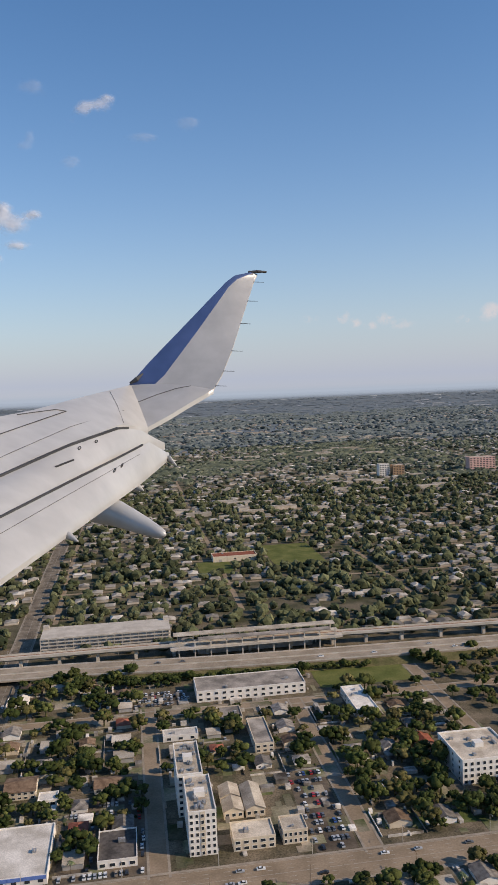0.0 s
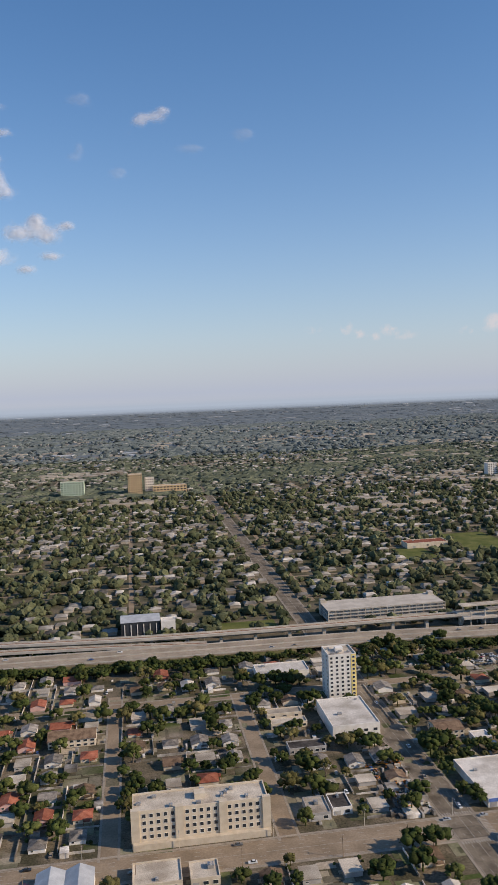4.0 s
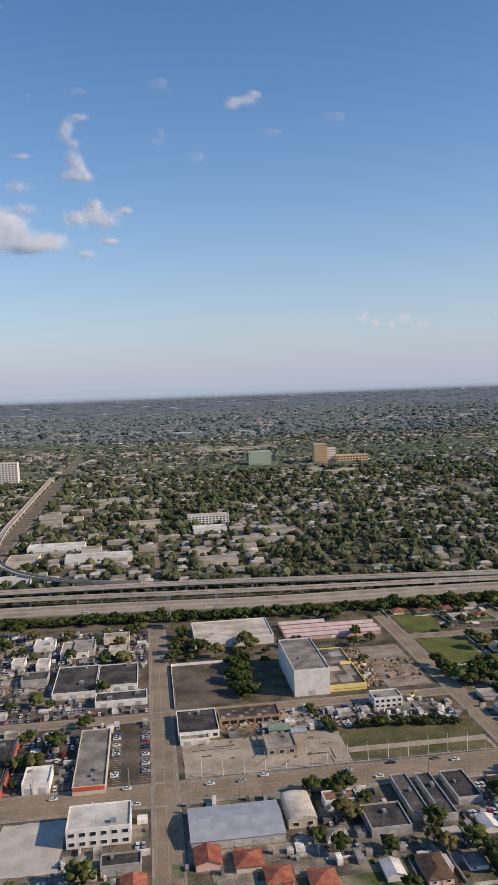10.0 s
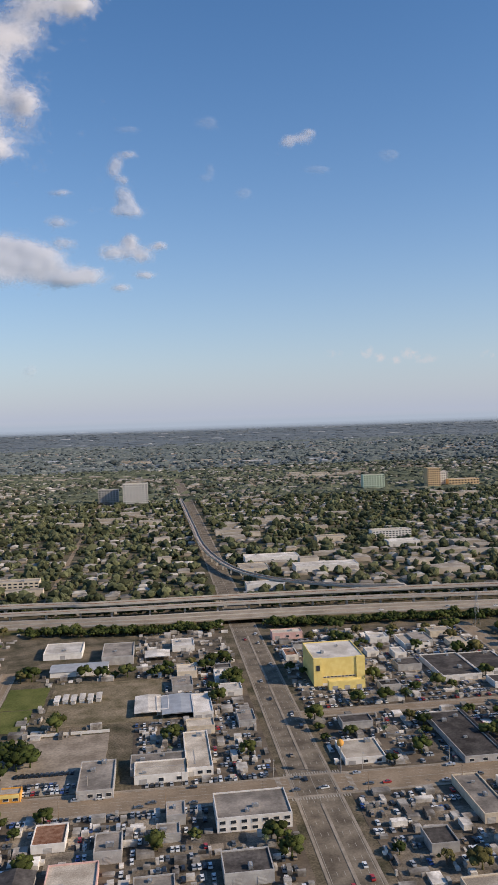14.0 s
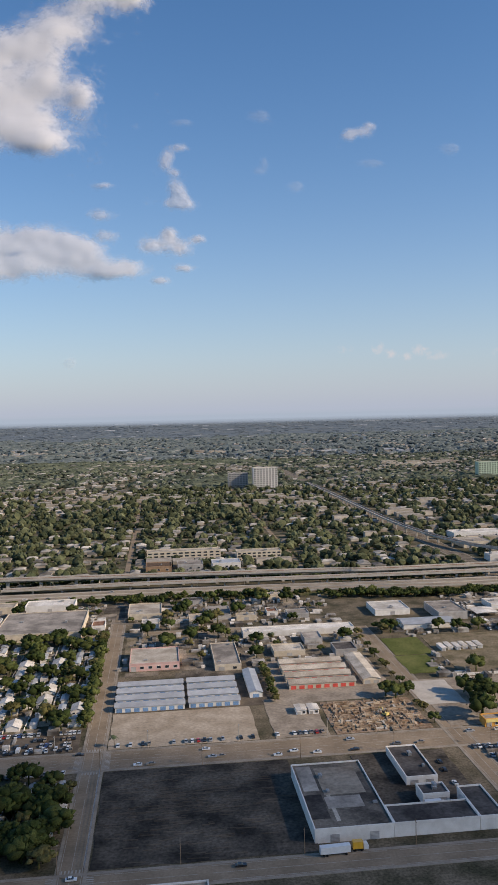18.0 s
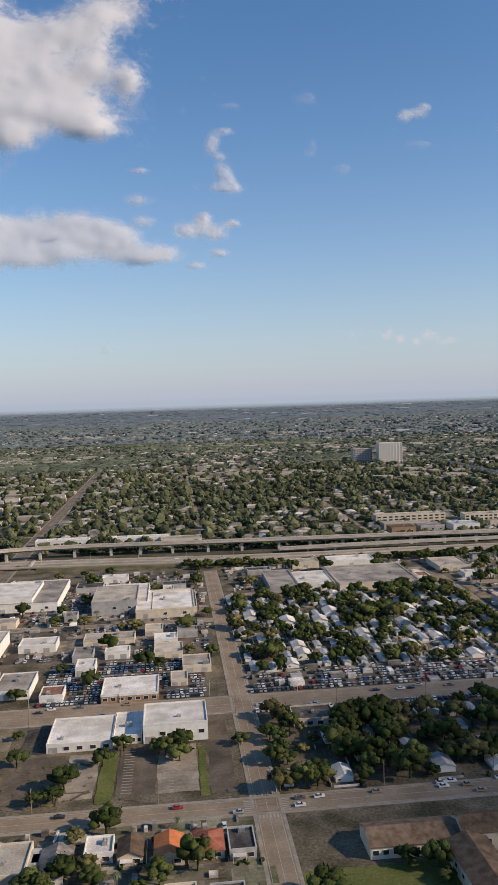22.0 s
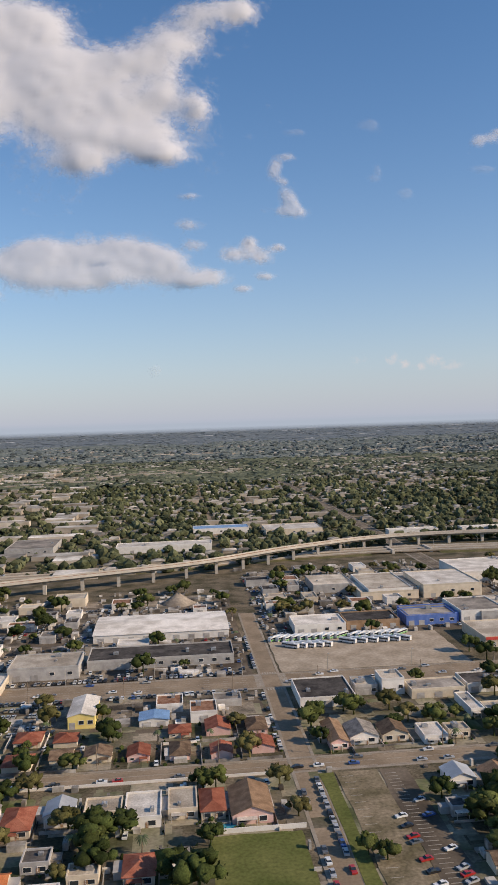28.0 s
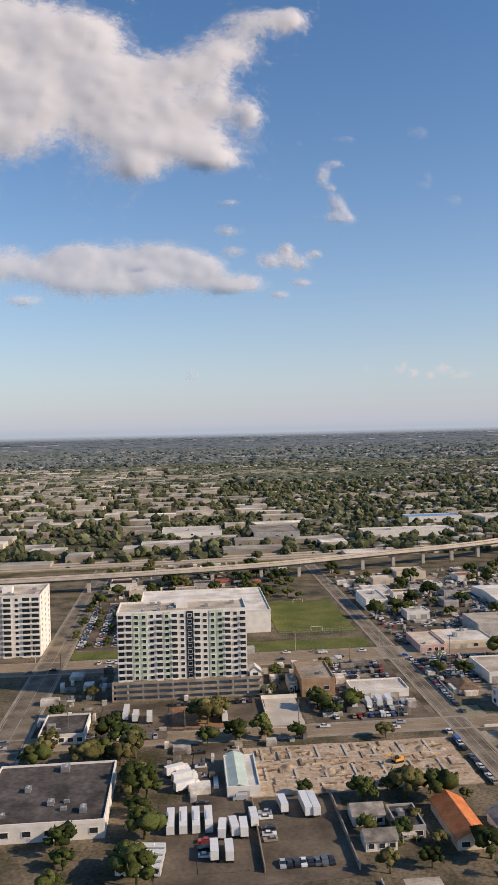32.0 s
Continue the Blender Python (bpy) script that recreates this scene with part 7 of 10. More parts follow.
homes(((-1092.8, -1087.2, 107.7, 112.0, 1.7, 6), (-1076.2, -1071.3, 110.6, 115.0, 1.8, 4), (-1150.0, -1144.5, 116.0, 123.0, 1.9, 2), (-1152.0, -1146.0, 98.0, 106.0, 1.9, 7), (-1014.9, -1008.9, 133.5, 139.7, 2.0, 8), (-1006.9, -999.8, 130.5, 138.4, 1.9, 7),
       (-997.5, -990.9, 134.3, 139.3, 1.9, 2), (-989.5, -983.1, 137.2, 142.0, 1.9, 0), (-982.1, -977.8, 136.6, 141.0, 1.8, 3), (-1018.6, -1013.4, 121.5, 125.4, 1.8, 5), (-1018.2, -1010.0, 100.6, 105.0, 2.0, 2), (-1004.6, -1000.4, 104.7, 111.4, 2.0, 0)))
homes(((-998.7, -993.4, 102.6, 111.0, 2.0, 0), (-991.6, -985.7, 101.6, 110.9, 1.9, 3), (-981.6, -977.1, 101.6, 106.0, 1.9, 1), (-979.5, -972.9, 117.4, 122.4, 1.9, 7), (-971.3, -964.0, 135.1, 140.0, 1.9, 3), (-962.0, -956.0, 134.0, 141.0, 1.9, 2), (-969.0, -962.5, 118.0, 125.0, 1.9, 4),
       (-958.5, -952.5, 117.0, 124.5, 1.9, 6), (-969.5, -963.0, 101.5, 108.5, 1.9, 5), (-1036.2, -1031.6, 157.3, 170.9, 1.9, 7), (-1030.8, -1023.7, 159.6, 168.3, 1.9, 4), (-1022.5, -1016.0, 160.0, 167.1, 1.9, 2), (-1012.8, -1006.9, 157.0, 165.3, 1.8, 3)))
homes(((-1005.9, -1000.4, 159.4, 164.3, 1.8, 6), (-991.2, -982.5, 169.5, 177.0, 1.9, 6), (-982.0, -976.4, 159.2, 164.2, 1.8, 2), (-995.2, -991.4, 172.3, 185.5, 1.8, 3), (-953.3, -947.5, 135.1, 141.6, 1.9, 3), (-947.0, -941.2, 136.4, 142.1, 1.9, 4), (-947.2, -942.0, 122.5, 129.6, 1.9, 2),
       (-925.7, -920.9, 135.3, 140.0, 3.2, 8), (-919.9, -912.6, 129.2, 139.7, 1.8, 6), (-911.0, -905.4, 133.5, 138.6, 2.2, 7), (-904.3, -897.4, 128.5, 138.5, 1.9, 2), (-896.1, -890.1, 128.9, 139.3, 1.9, 2), (-885.4, -881.0, 130.9, 137.1, 1.9, 1)))
homes(((-880.0, -873.1, 127.8, 139.5, 1.9, 6), (-870.6, -864.5, 130.9, 136.6, 1.9, 4), (-862.2, -856.4, 132.9, 139.5, 1.9, 3), (-855.4, -850.4, 131.2, 138.2, 1.9, 2), (-848.0, -842.0, 130.0, 138.0, 1.9, 1), (-840.0, -834.0, 131.0, 139.0, 1.9, 0), (-833.0, -827.5, 130.0, 138.5, 1.9, 5),
       (-928.4, -921.2, 113.2, 118.5, 2.0, 5), (-920.0, -914.4, 113.2, 120.8, 1.9, 6), (-909.1, -904.5, 122.8, 126.9, 1.8, 2), (-903.8, -899.7, 114.7, 119.2, 1.9, 8), (-898.9, -895.6, 115.0, 120.2, 1.9, 8)))
homes(((-895.0, -889.4, 110.7, 117.2, 1.9, 4), (-888.4, -880.3, 109.7, 118.1, 2.1, 6), (-878.7, -872.3, 114.6, 119.8, 1.9, 3), (-871.5, -864.0, 105.6, 111.0, 1.9, 3), (-863.1, -857.7, 113.5, 120.7, 1.9, 4), (-855.0, -849.0, 112.0, 119.0, 1.9, 2), (-846.0, -840.0, 113.0, 120.5, 1.9, 6),
       (-837.5, -831.0, 112.0, 119.5, 1.9, 5), (-925.1, -910.7, 159.0, 162.5, 1.6, 5), (-1189.0, -1184.0, 98.6, 107.0, 1.9, 5), (-1171.3, -1166.4, 97.0, 103.2, 1.9, 4), (-1197.3, -1195.0, 179.3, 187.5, 2.0, 6)))
for x0, x1, y0, y1, h, la, wa, ro in ((-1039.0, -1023.2, 186.2, 203.4, 2.6, "low corner workshop with a blackened flat roof", WALL_WHITE, ROOF_DARK), (-1021.6, -1015.1, 193.9, 201.8, 2.6, "pale blue-grey shop with a flat roof", WALL_GREY, ROOF_CREAM),
                                      (-1014.0, -1007.4, 192.7, 201.2, 4.4, "tall plain white block with a flat roof", WALL_WHITE, ROOF_CREAM), (-1006.6, -990.9, 188.2, 197.1, 2.4, "low pale workshop with a stained roof", WALL_CREAM, ROOF_GREY),
                                      (-989.5, -976.2, 190.2, 200.4, 2.4, "low workshop with a tar roof", WALL_WHITE, ROOF_DARK)):
    building("workshop", la, x0, x1, y0, y1, h, wa, ro, bays=3, doors=2, units=3)
patch("asphalt_pad", "black asphalt pad on a cleared plot", -921, -910.4, 180, 203, BLACKTOP, 0.06, False)
patch("cleared_lot", "grey worn asphalt with rubble on a cleared plot", -910, -893, 160, 185, LOT, 0.06, False)
patch("truck_yard", "dark asphalt lane between truck yards", -1224, -1213.8, 92, 146, LOT, 0.06, False)
patch("truck_yard", "dark asphalt yard with parked trailers", -1247, -1230, 150, 174, LOT, 0.06, False)
patch("car_park", "tree-lined car park beside a broad avenue", -1262.5, -1246, 230, 300, LOT, 0.06, False)
for k in range(18):
    tree(random.choice((-1263.2, -1257.5, -1251.8)), 232 + k * 3.8, random.uniform(0.35, 0.6), random.choice((0, 1)))
patch("concrete_lot", "pale concrete yard behind a wall", -1205, -1196.5, 153, 174, CONCRETE, 0.06, False)
for x, y, r in ((-1089.5, 121.2, 4.1), (-1084, 123.9, 3.7), (-1088.1, 112.4, 3.8), (-1125.3, 119.8, 4.9), (-1119.7, 116.9, 3.5), (-1143.3, 131, 3.1), (-1120.9, 129.4, 2.7), (-1067.1, 117.9, 2.6), (-1069.7, 102, 4.6), (-1073.6, 106.3, 4.0), (-1141.9, 118.1, 2.6), (-1135.4, 123.4, 2.8)):
    tree(x, y, r / 3.1, 0)
for x, y, r in ((-1013.1, 117.8, 4.5), (-1007.2, 122.2, 4.6), (-1011.4, 110.4, 4.1), (-1004.2, 114.4, 3.8), (-997.8, 123.1, 3.2), (-988.4, 129.4, 4.4), (-993.5, 129.9, 3.9), (-981.7, 125.5, 4.2), (-975.6, 129.1, 2.9), (-975.7, 126.3, 3.2), (-1035.4, 108.2, 2.4),
                (-1038.4, 110.4, 2.3), (-1007.5, 106.2, 2.8), (-971.8, 115.3, 3.5), (-987.9, 117.3, 3.5), (-1027.7, 182.3, 3.0), (-1002.9, 176.6, 1.9), (-960, 128, 4.0), (-952, 110, 3.6), (-961, 112, 3.0)):
    tree(x, y, r / 3.1, random.choice((0, 0, 1)))
for x, y, r in ((-923.8, 126.6, 3.3), (-927.1, 125.1, 2.6), (-884.3, 140.1, 2.6), (-904.4, 111.5, 2.6), (-869.1, 121.9, 3.1), (-952.3, 130.7, 2.9), (-911.1, 116.4, 2.2), (-870.2, 164.7, 3.7), (-926.6, 165.3, 2.2), (-842.4, 176.2, 3.3), (-847.8, 180.9, 3.0), (-857.1, 184.3, 2.8), (-847, 124, 3.0), (-860, 125, 2.6)):
    tree(x, y, r / 3.1, random.choice((0, 1)))
for x, y, r in ((-1239.7, 136.6, 3.0), (-1234.9, 113.6, 2.5), (-1186.4, 115.8, 2.1), (-1178, 115, 2.3), (-1220.2, 158.2, 4.1), (-1217, 161.4, 3.6), (-1213.1, 146.9, 2.2), (-1206.6, 146.3, 1.9), (-1202.5, 117.5, 1.7), (-1202.4, 176.0, 2.0),
                (-1147.8, 130.6, 3.4), (-1150, 112.6, 3.0), (-1182.3, 95.9, 1.8), (-1172, 112, 1.6)):
    tree(x, y, r / 3.1, random.choice((2, 2, 0)))
for x, y, r in ((-1107.3, 120.6, 2.9), (-1107, 183.6, 3.4), (-1012.5, 172.2, 3.3), (-986.9, 113.1, 2.1)):
    tree(x, y, r / 3.1, 2)
plots(-1155, -1048, 94, 146, 12, 14, ALL, 0.0, 0.022, palms=0.45)
plots(-1019, -940, 94, 146, 12, 14, ALL, 0.0, 0.026, palms=0.35)
plots(-930, -828, 104, 146, 12, 14, ALL, 0.0, 0.022, palms=0.4)
plots(-1040, -977, 156, 204, 12, 14, ALL, 0.0, 0.014, palms=0.4)
for k in range(60):
    x, y = random.choice(((random.uniform(-1155, -1050), random.uniform(100, 144)), (random.uniform(-1018, -942), random.uniform(100, 144)), (random.uniform(-930, -828), random.uniform(108, 144))))
    if free(x - 0.8, x + 0.8, y - 1.4, y + 1.4):
        car(x, y, 90)


def hedge(x0, x1, fy, n, s0, s1):
    """A close row of small trees along a line."""
    for k in range(n):
        x = x0 + (x1 - x0) * (k + random.random()) / n
        y = fy(x) + random.uniform(-1.6, 1.6)
        if abs(x + 491) > 11 and abs(x + 61) > 8 and abs(x + 934) > 8:
            s0s = random.uniform(s0, s1)
            GROVE[random.choice((0, 0, 1))].append((x, y, 0, s0s, s0s, s0s * random.uniform(0.8, 1.1), random.uniform(0, 6.28)))


def beside(line, off):
    xs, ys = [p.x for p in line][::-1], [p.y for p in line][::-1]
    return lambda x: float(np.interp(x, xs, ys)) + off


hedge(-600, 110, beside(MOTORWAY, -12.5), 330, 0.45, 0.85)
hedge(-600, -100, beside(MOTORWAY, -17.5), 230, 0.45, 0.95)
hedge(-590, -230, beside(MOTORWAY, 11.5), 110, 0.35, 0.6)
hedge(-600, -120, beside(METRO, -5.4), 150, 0.4, 0.65)
hedge(-900, -130, beside(METRO, 6.5), 260, 0.5, 1.0)
hedge(-820, -620, beside(MOTORWAY, -11.5), 70, 0.4, 0.7)

# hedges and woods along the motorway
for k in range(900):
    p = random.choice(MOTORWAY[6:])
    if p.x < 120:
        x, y = p.x + random.uniform(-6, 6), p.y - random.uniform(9, 21)
        if -840 < x and free(x - 0.8, x + 0.8, y - 0.8, y + 0.8) and abs(x + 491) > 12 and abs(x + 61) > 9:
            tree(x, y, random.uniform(0.4, 0.95), random.choice((0, 0, 1)))

# street trees among the workshops
plots(-930, -828, 219, 400, 12, 14, ALL, 0.0, 0.006, palms=0.3)
plots(-1040, -942, 160, 395, 12, 14, ALL, 0.0, 0.005, palms=0.3)
plots(-1155, -1050, 178, 350, 12, 14, ALL, 0.0, 0.006, palms=0.3)
plots(-545, -502, 160, 335, 12, 14, ALL, 0.0, 0.007, palms=0.4)
plots(-600, -545, 160, 204, 12, 14, ALL, 0.0, 0.006, palms=0.3)
plots(-706, -610, 290, 400, 12, 14, ALL, 0.0, 0.009, palms=0.2)
plots(-815, -716, 345, 402, 12, 14, ALL, 0.0, 0.007, palms=0.2)
plots(-1262, -1165, 140, 212, 12, 14, ALL, 0.0, 0.006, palms=0.2)
plots(-1262, -1232, 104, 146, 12, 14, ALL, 0.0, 0.020, palms=0.1)

for k in range(26):
    tree(random.uniform(-354, -346), random.uniform(276, 314), random.uniform(0.7, 1.2), 0)
for k in range(16):
    tree(random.uniform(-276, -252), random.uniform(268, 292), random.uniform(0.7, 1.2), random.choice((0, 1)))
for x, y, s0, kd in ((-588, 224, 1.5, 0), (-586, 228, 1.3, 0), (-572, 268, 1.3, 1), (-610, 246, 1.2, 1), (-613, 248, 1.0, 1), (-839, 196, 0.9, 1), (-842, 182, 1.2, 0), (-846, 180, 1.0, 1), (-826, 183, 0.8, 1), (-862, 176, 0.9, 0), (-1214, 147, 1.0, 0), (-1208, 148, 0.9, 1),
                     (-1222, 160, 1.2, 1), (-1219, 163, 1.1, 0), (-1184, 119, 0.55, 1), (-1181, 118, 0.6, 0), (-1247, 101, 0.9, 0), (-1262, 103, 0.9, 0), (-1237, 120, 0.7, 2), (-1236.5, 128, 0.9, 2), (-1243, 150, 1.2, 0)):
    tree(x, y, s0, kd)
random.seed(63)
for k in range(44):
    tree(-715.6 + random.uniform(-0.7, 0.7), 239 + k * 2.3 + random.uniform(-0.6, 0.6), random.uniform(0.45, 0.95), random.choice((0, 1, 1)))
for k in range(14):
    tree(-604.6 + random.uniform(-0.5, 0.5), 224 + k * 7.5 + random.uniform(-2, 2), random.uniform(0.4, 0.8), random.choice((0, 1, 2)))
for k in range(16):
    tree(-651.5 + random.uniform(-0.5, 0.5), 250 + k * 2.6, random.uniform(0.35, 0.6), random.choice((1, 2)))
SMALL, PLOTS, PAVED, RUBBLE = [], [], [], []


def clutter(x0, x1, y0, y1, n, big=2.6):
    """Lean-tos, containers, awnings and stacked goods in the yards."""
    for _ in range(n):
        x, y = random.uniform(x0, x1), random.uniform(y0, y1)
        w, d = random.uniform(0.4, big) * random.choice((0.5, 1)), random.uniform(0.4, big)
        if free(x - w, x + w, y - d, y + d):
            SMALL.append((x, y, 0, w, d, random.uniform(0.4, 1.7), random.choice((0, 0, 0, 0.05, -0.06, 1.57))))
            if w > 1:
                take(x - w, x + w, y - d, y + d)


def garden_ground(x0, x1, y0, y1, n):
    """Lawns, drives and bare plots between the houses."""
    for _ in range(n):
        x, y = random.uniform(x0, x1), random.uniform(y0, y1)
        PLOTS.append((x, y, -0.2, random.uniform(0.8, 4.5), random.uniform(0.8, 4.5), 0.2 + 0.00008 * (len(PLOTS) * 7 % 997), 0.0))


for area, n in (((-79, -66, 219, 252), 60), ((-545, -502, 219, 388), 210), ((-600, -502, 158, 204), 170), ((-482, -386, 269, 372), 200), ((-482, -386, 219, 262), 90), ((-482, -386, 150, 204), 150), ((-1155, -1050, 219, 350), 240),
                ((-1040, -942, 259, 400), 220), ((-928, -828, 262, 400), 220), ((-1155, -1050, 176, 204), 60), ((-1262, -1165, 150, 205), 120), ((-270, -222, 218, 250), 45), ((-380, -190, 170, 204), 220),
                ((-815, -605, 346, 404), 260), ((-706, -604, 290, 340), 120), ((-820, -715, 219, 340), 220), ((-60, 130, 180, 204), 120), ((-1262, -1196, 300, 390), 90), ((-376, -279, 244, 262), 80), ((-318, -300, 276, 312), 40),
                ((-1155, -940, 60, 146), 260), ((-930, -826, 90, 146), 170), ((-270, 130, 222, 370), 420), ((-586, -556, 262, 335), 80), ((-1230, -1196, 88, 150), 60), ((-637, -606, 219, 246), 70)):
    clutter(*area, n)
    clutter(*area, int(n * 0.9), 1.0)
for area, n in (((-270, 130, 220, 372), 900), ((-1155, -940, 60, 146), 520), ((-930, -826, 90, 146), 260), ((-380, 130, 160, 204), 420), ((-820, -715, 236, 340), 240), ((-1155, -1048, 155, 204), 160), ((-1040, -977, 155, 204), 120)):
    garden_ground(*area, n)

# paved and bare plots of the yards
random.seed(41)
for x0, x1, y0, y1, n in ((-545, -502, 219, 388, 90), (-600, -502, 158, 204, 70), (-482, -386, 269, 372, 110), (-482, -386, 152, 204, 80), (-482, -400, 219, 262, 50), (-1155, -1050, 219, 340, 150), (-1040, -942, 262, 395, 130), (-928, -828, 262, 395, 130),
                          (-815, -610, 350, 402, 120), (-1155, -1050, 180, 204, 30), (-1192, -1166, 156, 204, 24), (-380, -190, 162, 204, 110), (-706, -610, 292, 338, 50), (-376, -280, 244, 262, 30), (-270, -222, 219, 250, 30), (-706, -650, 274, 338, 30)):
    for _ in range(n):
        w, d = random.uniform(1.5, 8), random.uniform(1.5, 7)
        PAVED.append((random.uniform(x0 + w, max(x0 + w, x1 - w)), random.uniform(y0 + d, max(y0 + d, y1 - d)), -0.2, w, d, 0.272 + 0.00002 * len(PAVED), 0.0))
for _ in range(420):
    w = random.uniform(0.5, 2.2)
    RUBBLE.append((random.uniform(-635, -608), random.uniform(220.5, 244.5), 0.05, w, random.uniform(0.1, 0.35), random.uniform(0.15, 0.7), random.choice((0, 0, 1.57, 0.1, 1.4))))
for _ in range(160):
    w = random.uniform(0.4, 2.0)
    RUBBLE.append((random.uniform(-1211, -1168), random.uniform(119.5, 140.5), 0.05, w, random.uniform(0.1, 0.4), random.uniform(0.1, 0.45), random.choice((0, 0, 1.57, 0.3))))

# packed car yards
random.seed(5)
yard(-886, -833, 219, 262, 0.97)
yard(-820, -716, 219, 236, 0.75)
yard(-270, -222, 219, 249, 0.95)
yard(-600, -502, 160, 204, 0.55)
yard(-545, -502, 219, 335, 0.5)
yard(-482, -386, 270, 366, 0.45)
yard(-482, -386, 219, 262, 0.35)
yard(-482, -386, 165, 204, 0.45)
yard(-1192, -1166, 156, 204, 0.65)
yard(-1155, -1050, 219, 320, 0.30)
yard(-1040, -942, 262, 380, 0.35)
yard(-930, -828, 262, 395, 0.25)
yard(-1125, -1105, 178, 204, 0.7)
yard(-1155, -1142, 178, 204, 0.7)
yard(-26, 0, 219, 262, 0.5)
yard(49, 62, 219, 270, 0.5)
yard(-310, -200, 170, 204, 0.55)
yard(-20, 22, 336, 352, 0.5)
yard(-815, -720, 352, 400, 0.2)
for k in range(60):
    s = random.choice((-4.6, -2.6, 2.8, 4.8))
    car(random.uniform(-1290, 120), ROAD_A + s, 0 if s > 0 else 180)
for ax, half, y0, y1, n in ((-491, 5.4, 80, 380, 22), (-934, 4, 60, 380, 12), (-61, 3.4, 180, 370, 10)):
    for k in range(n):
        s = random.choice((-1, 1))
        car(ax + s * random.uniform(0.35, 0.85) * half, random.uniform(y0, y1), 90 * s)
for k in range(44):
    p = random.choice(MOTORWAY)
    if -1300 < p.x < 200:
        car(p.x, p.y + random.choice((-5.2, -3.2, 3.2, 5.2)), 0, z=p.z + 0.02)
car_row(-1046.2, 60, -1046.2, 146, 22, 90, 0.6)
car_row(-1042.4, 92, -1042.4, 146, 18, 90, 0.8)
car_row(-1028.6, 92, -1028.6, 128, 18, 15, 0.35)
car_row(-1023, 96, -1023, 143, 22, 20, 0.25)
car_row(-820, 204.6, -716, 204.6, 62, 90, 0.8)
car_row(-1157, 92, -1157, 146, 16, 90, 0.35)
car_row(-1150, 203.2, -1052, 203.2, 62, 90, 0.75)
car_row(-1150, 220.4, -1052, 220.4, 62, 90, 0.7)
car_row(-928, 204.0, -892, 204.0, 20, 0, 0.25)
car_row(-544, 219.6, -503, 219.6, 28, 90, 0.7)
car_row(-600, 203.0, -503, 203.0, 60, 90, 0.6)
car_row(-1155, 148.2, -1050, 148.2, 30, 0, 0.3)
car_row(-1018, 148.2, -940, 148.2, 24, 0, 0.35)
car_row(-1018, 153.4, -940, 153.4, 24, 0, 0.3)
car_row(-1048.0, 156, -1048.0, 203, 16, 90, 0.55)
car_row(-930, 148.0, -828, 148.0, 30, 0, 0.3)
car_row(-581, 233, -561, 233, 13, 90, 0.9, colour="black")
car_row(-584, 223.8, -558, 223.8, 16, 90, 0.8)
car_row(-397, 222, -397, 254, 20, 0, 0.5)
car_row(-387.5, 222, -387.5, 254, 20, 0, 0.6)

for k in range(90):
    o = random.choice((-4.6, -2.6, 2.8, 4.8))
    car(random.uniform(-1290, 120), ROAD_A + o, 0 if o > 0 else 180)
for k in range(30):
    car(random.uniform(-1270, -560), ROAD_B + random.choice((-1.6, 1.6)), 0)
for k in range(46):
    car(random.uniform(-78, -67), random.uniform(220, 258), random.uniform(0, 360), "orange")
for x0, x1, y0, y1, n, a in ((-1222.5, -1222.5, 96, 144, 20, 0), (-1215.2, -1215.2, 116, 145, 12, 0), (-1210.5, -1200, 93, 93, 9, 90), (-1211, -1211, 96, 112, 8, 0), (-1246, -1232, 151.5, 151.5, 10, 90), (-1230, -1206, 172.6, 172.6, 14, 90), (-1260.5, -1260.5, 232, 296, 34, 0),
                             (-1254.5, -1254.5, 232, 296, 34, 0), (-1249, -1249, 232, 296, 34, 0), (-1262, -1246, 214.0, 214.0, 9, 90), (-1164.2, -1164.2, 92, 146, 22, 90), (-1156.4, -1156.4, 156, 204, 20, 90), (-1047.9, -1047.9, 222, 262, 18, 90), (-705, -660, 221, 221, 24, 90), (-656, -640, 221.5, 221.5, 9, 90)):
    car_row(x0, y0, x1, y1, n, a, 0.72)

# buses and lorries
for k in range(10):
    bus(-1037 + k * 2.7, 256 - 0.3 * (k % 3), 38, "green and white")
for k in range(7):
    bus(-1008 + k * 2.9, 255, 38, "green and white")
for k in range(5):
    bus(-1033 + k * 3.0, 246, 140, "white")
for k in range(6):
    bus(-1012 + k * 4.0, 248, 140, "white")
for k in range(4):
    bus(-1233.5 + 0.2 * k, 93 + k * 2.1, 172, "white", 7.4)
for k in range(4):
    bus(-1228.5 + k * 2.3, 108.5, 90, "white", 7.4)
for x, y, a in ((-1221, 97, 90), (-1219.3, 104, 85), (-1217.2, 104.5, 95), (-1215.5, 104, 90), (-1213.4, 107.5, 92), (-1218.5, 96.5, 90), (-1207.5, 112, 94), (-1228, 130, 25), (-1226.5, 126.5, 25), (-1226, 122.5, 25), (-1216, 160, 92), (-1238, 163, 88), (-1234.5, 162, 92), (-1183, 163, 90), (-1179, 164, 90), (-1176, 165, 88), (-1173.5, 165, 90)):
    lorry(x, y, a, "white", 4.2)
for x, y, a in ((-1203.3, 111.5, 93), (-1201.8, 111.3, 93), (-1240.5, 166, 90), (-652, 153.5, 2)):
    lorry(x, y, a, "white", 7.0, False)
lorry(-646.5, 154.6, 0, "yellow", 2.4)

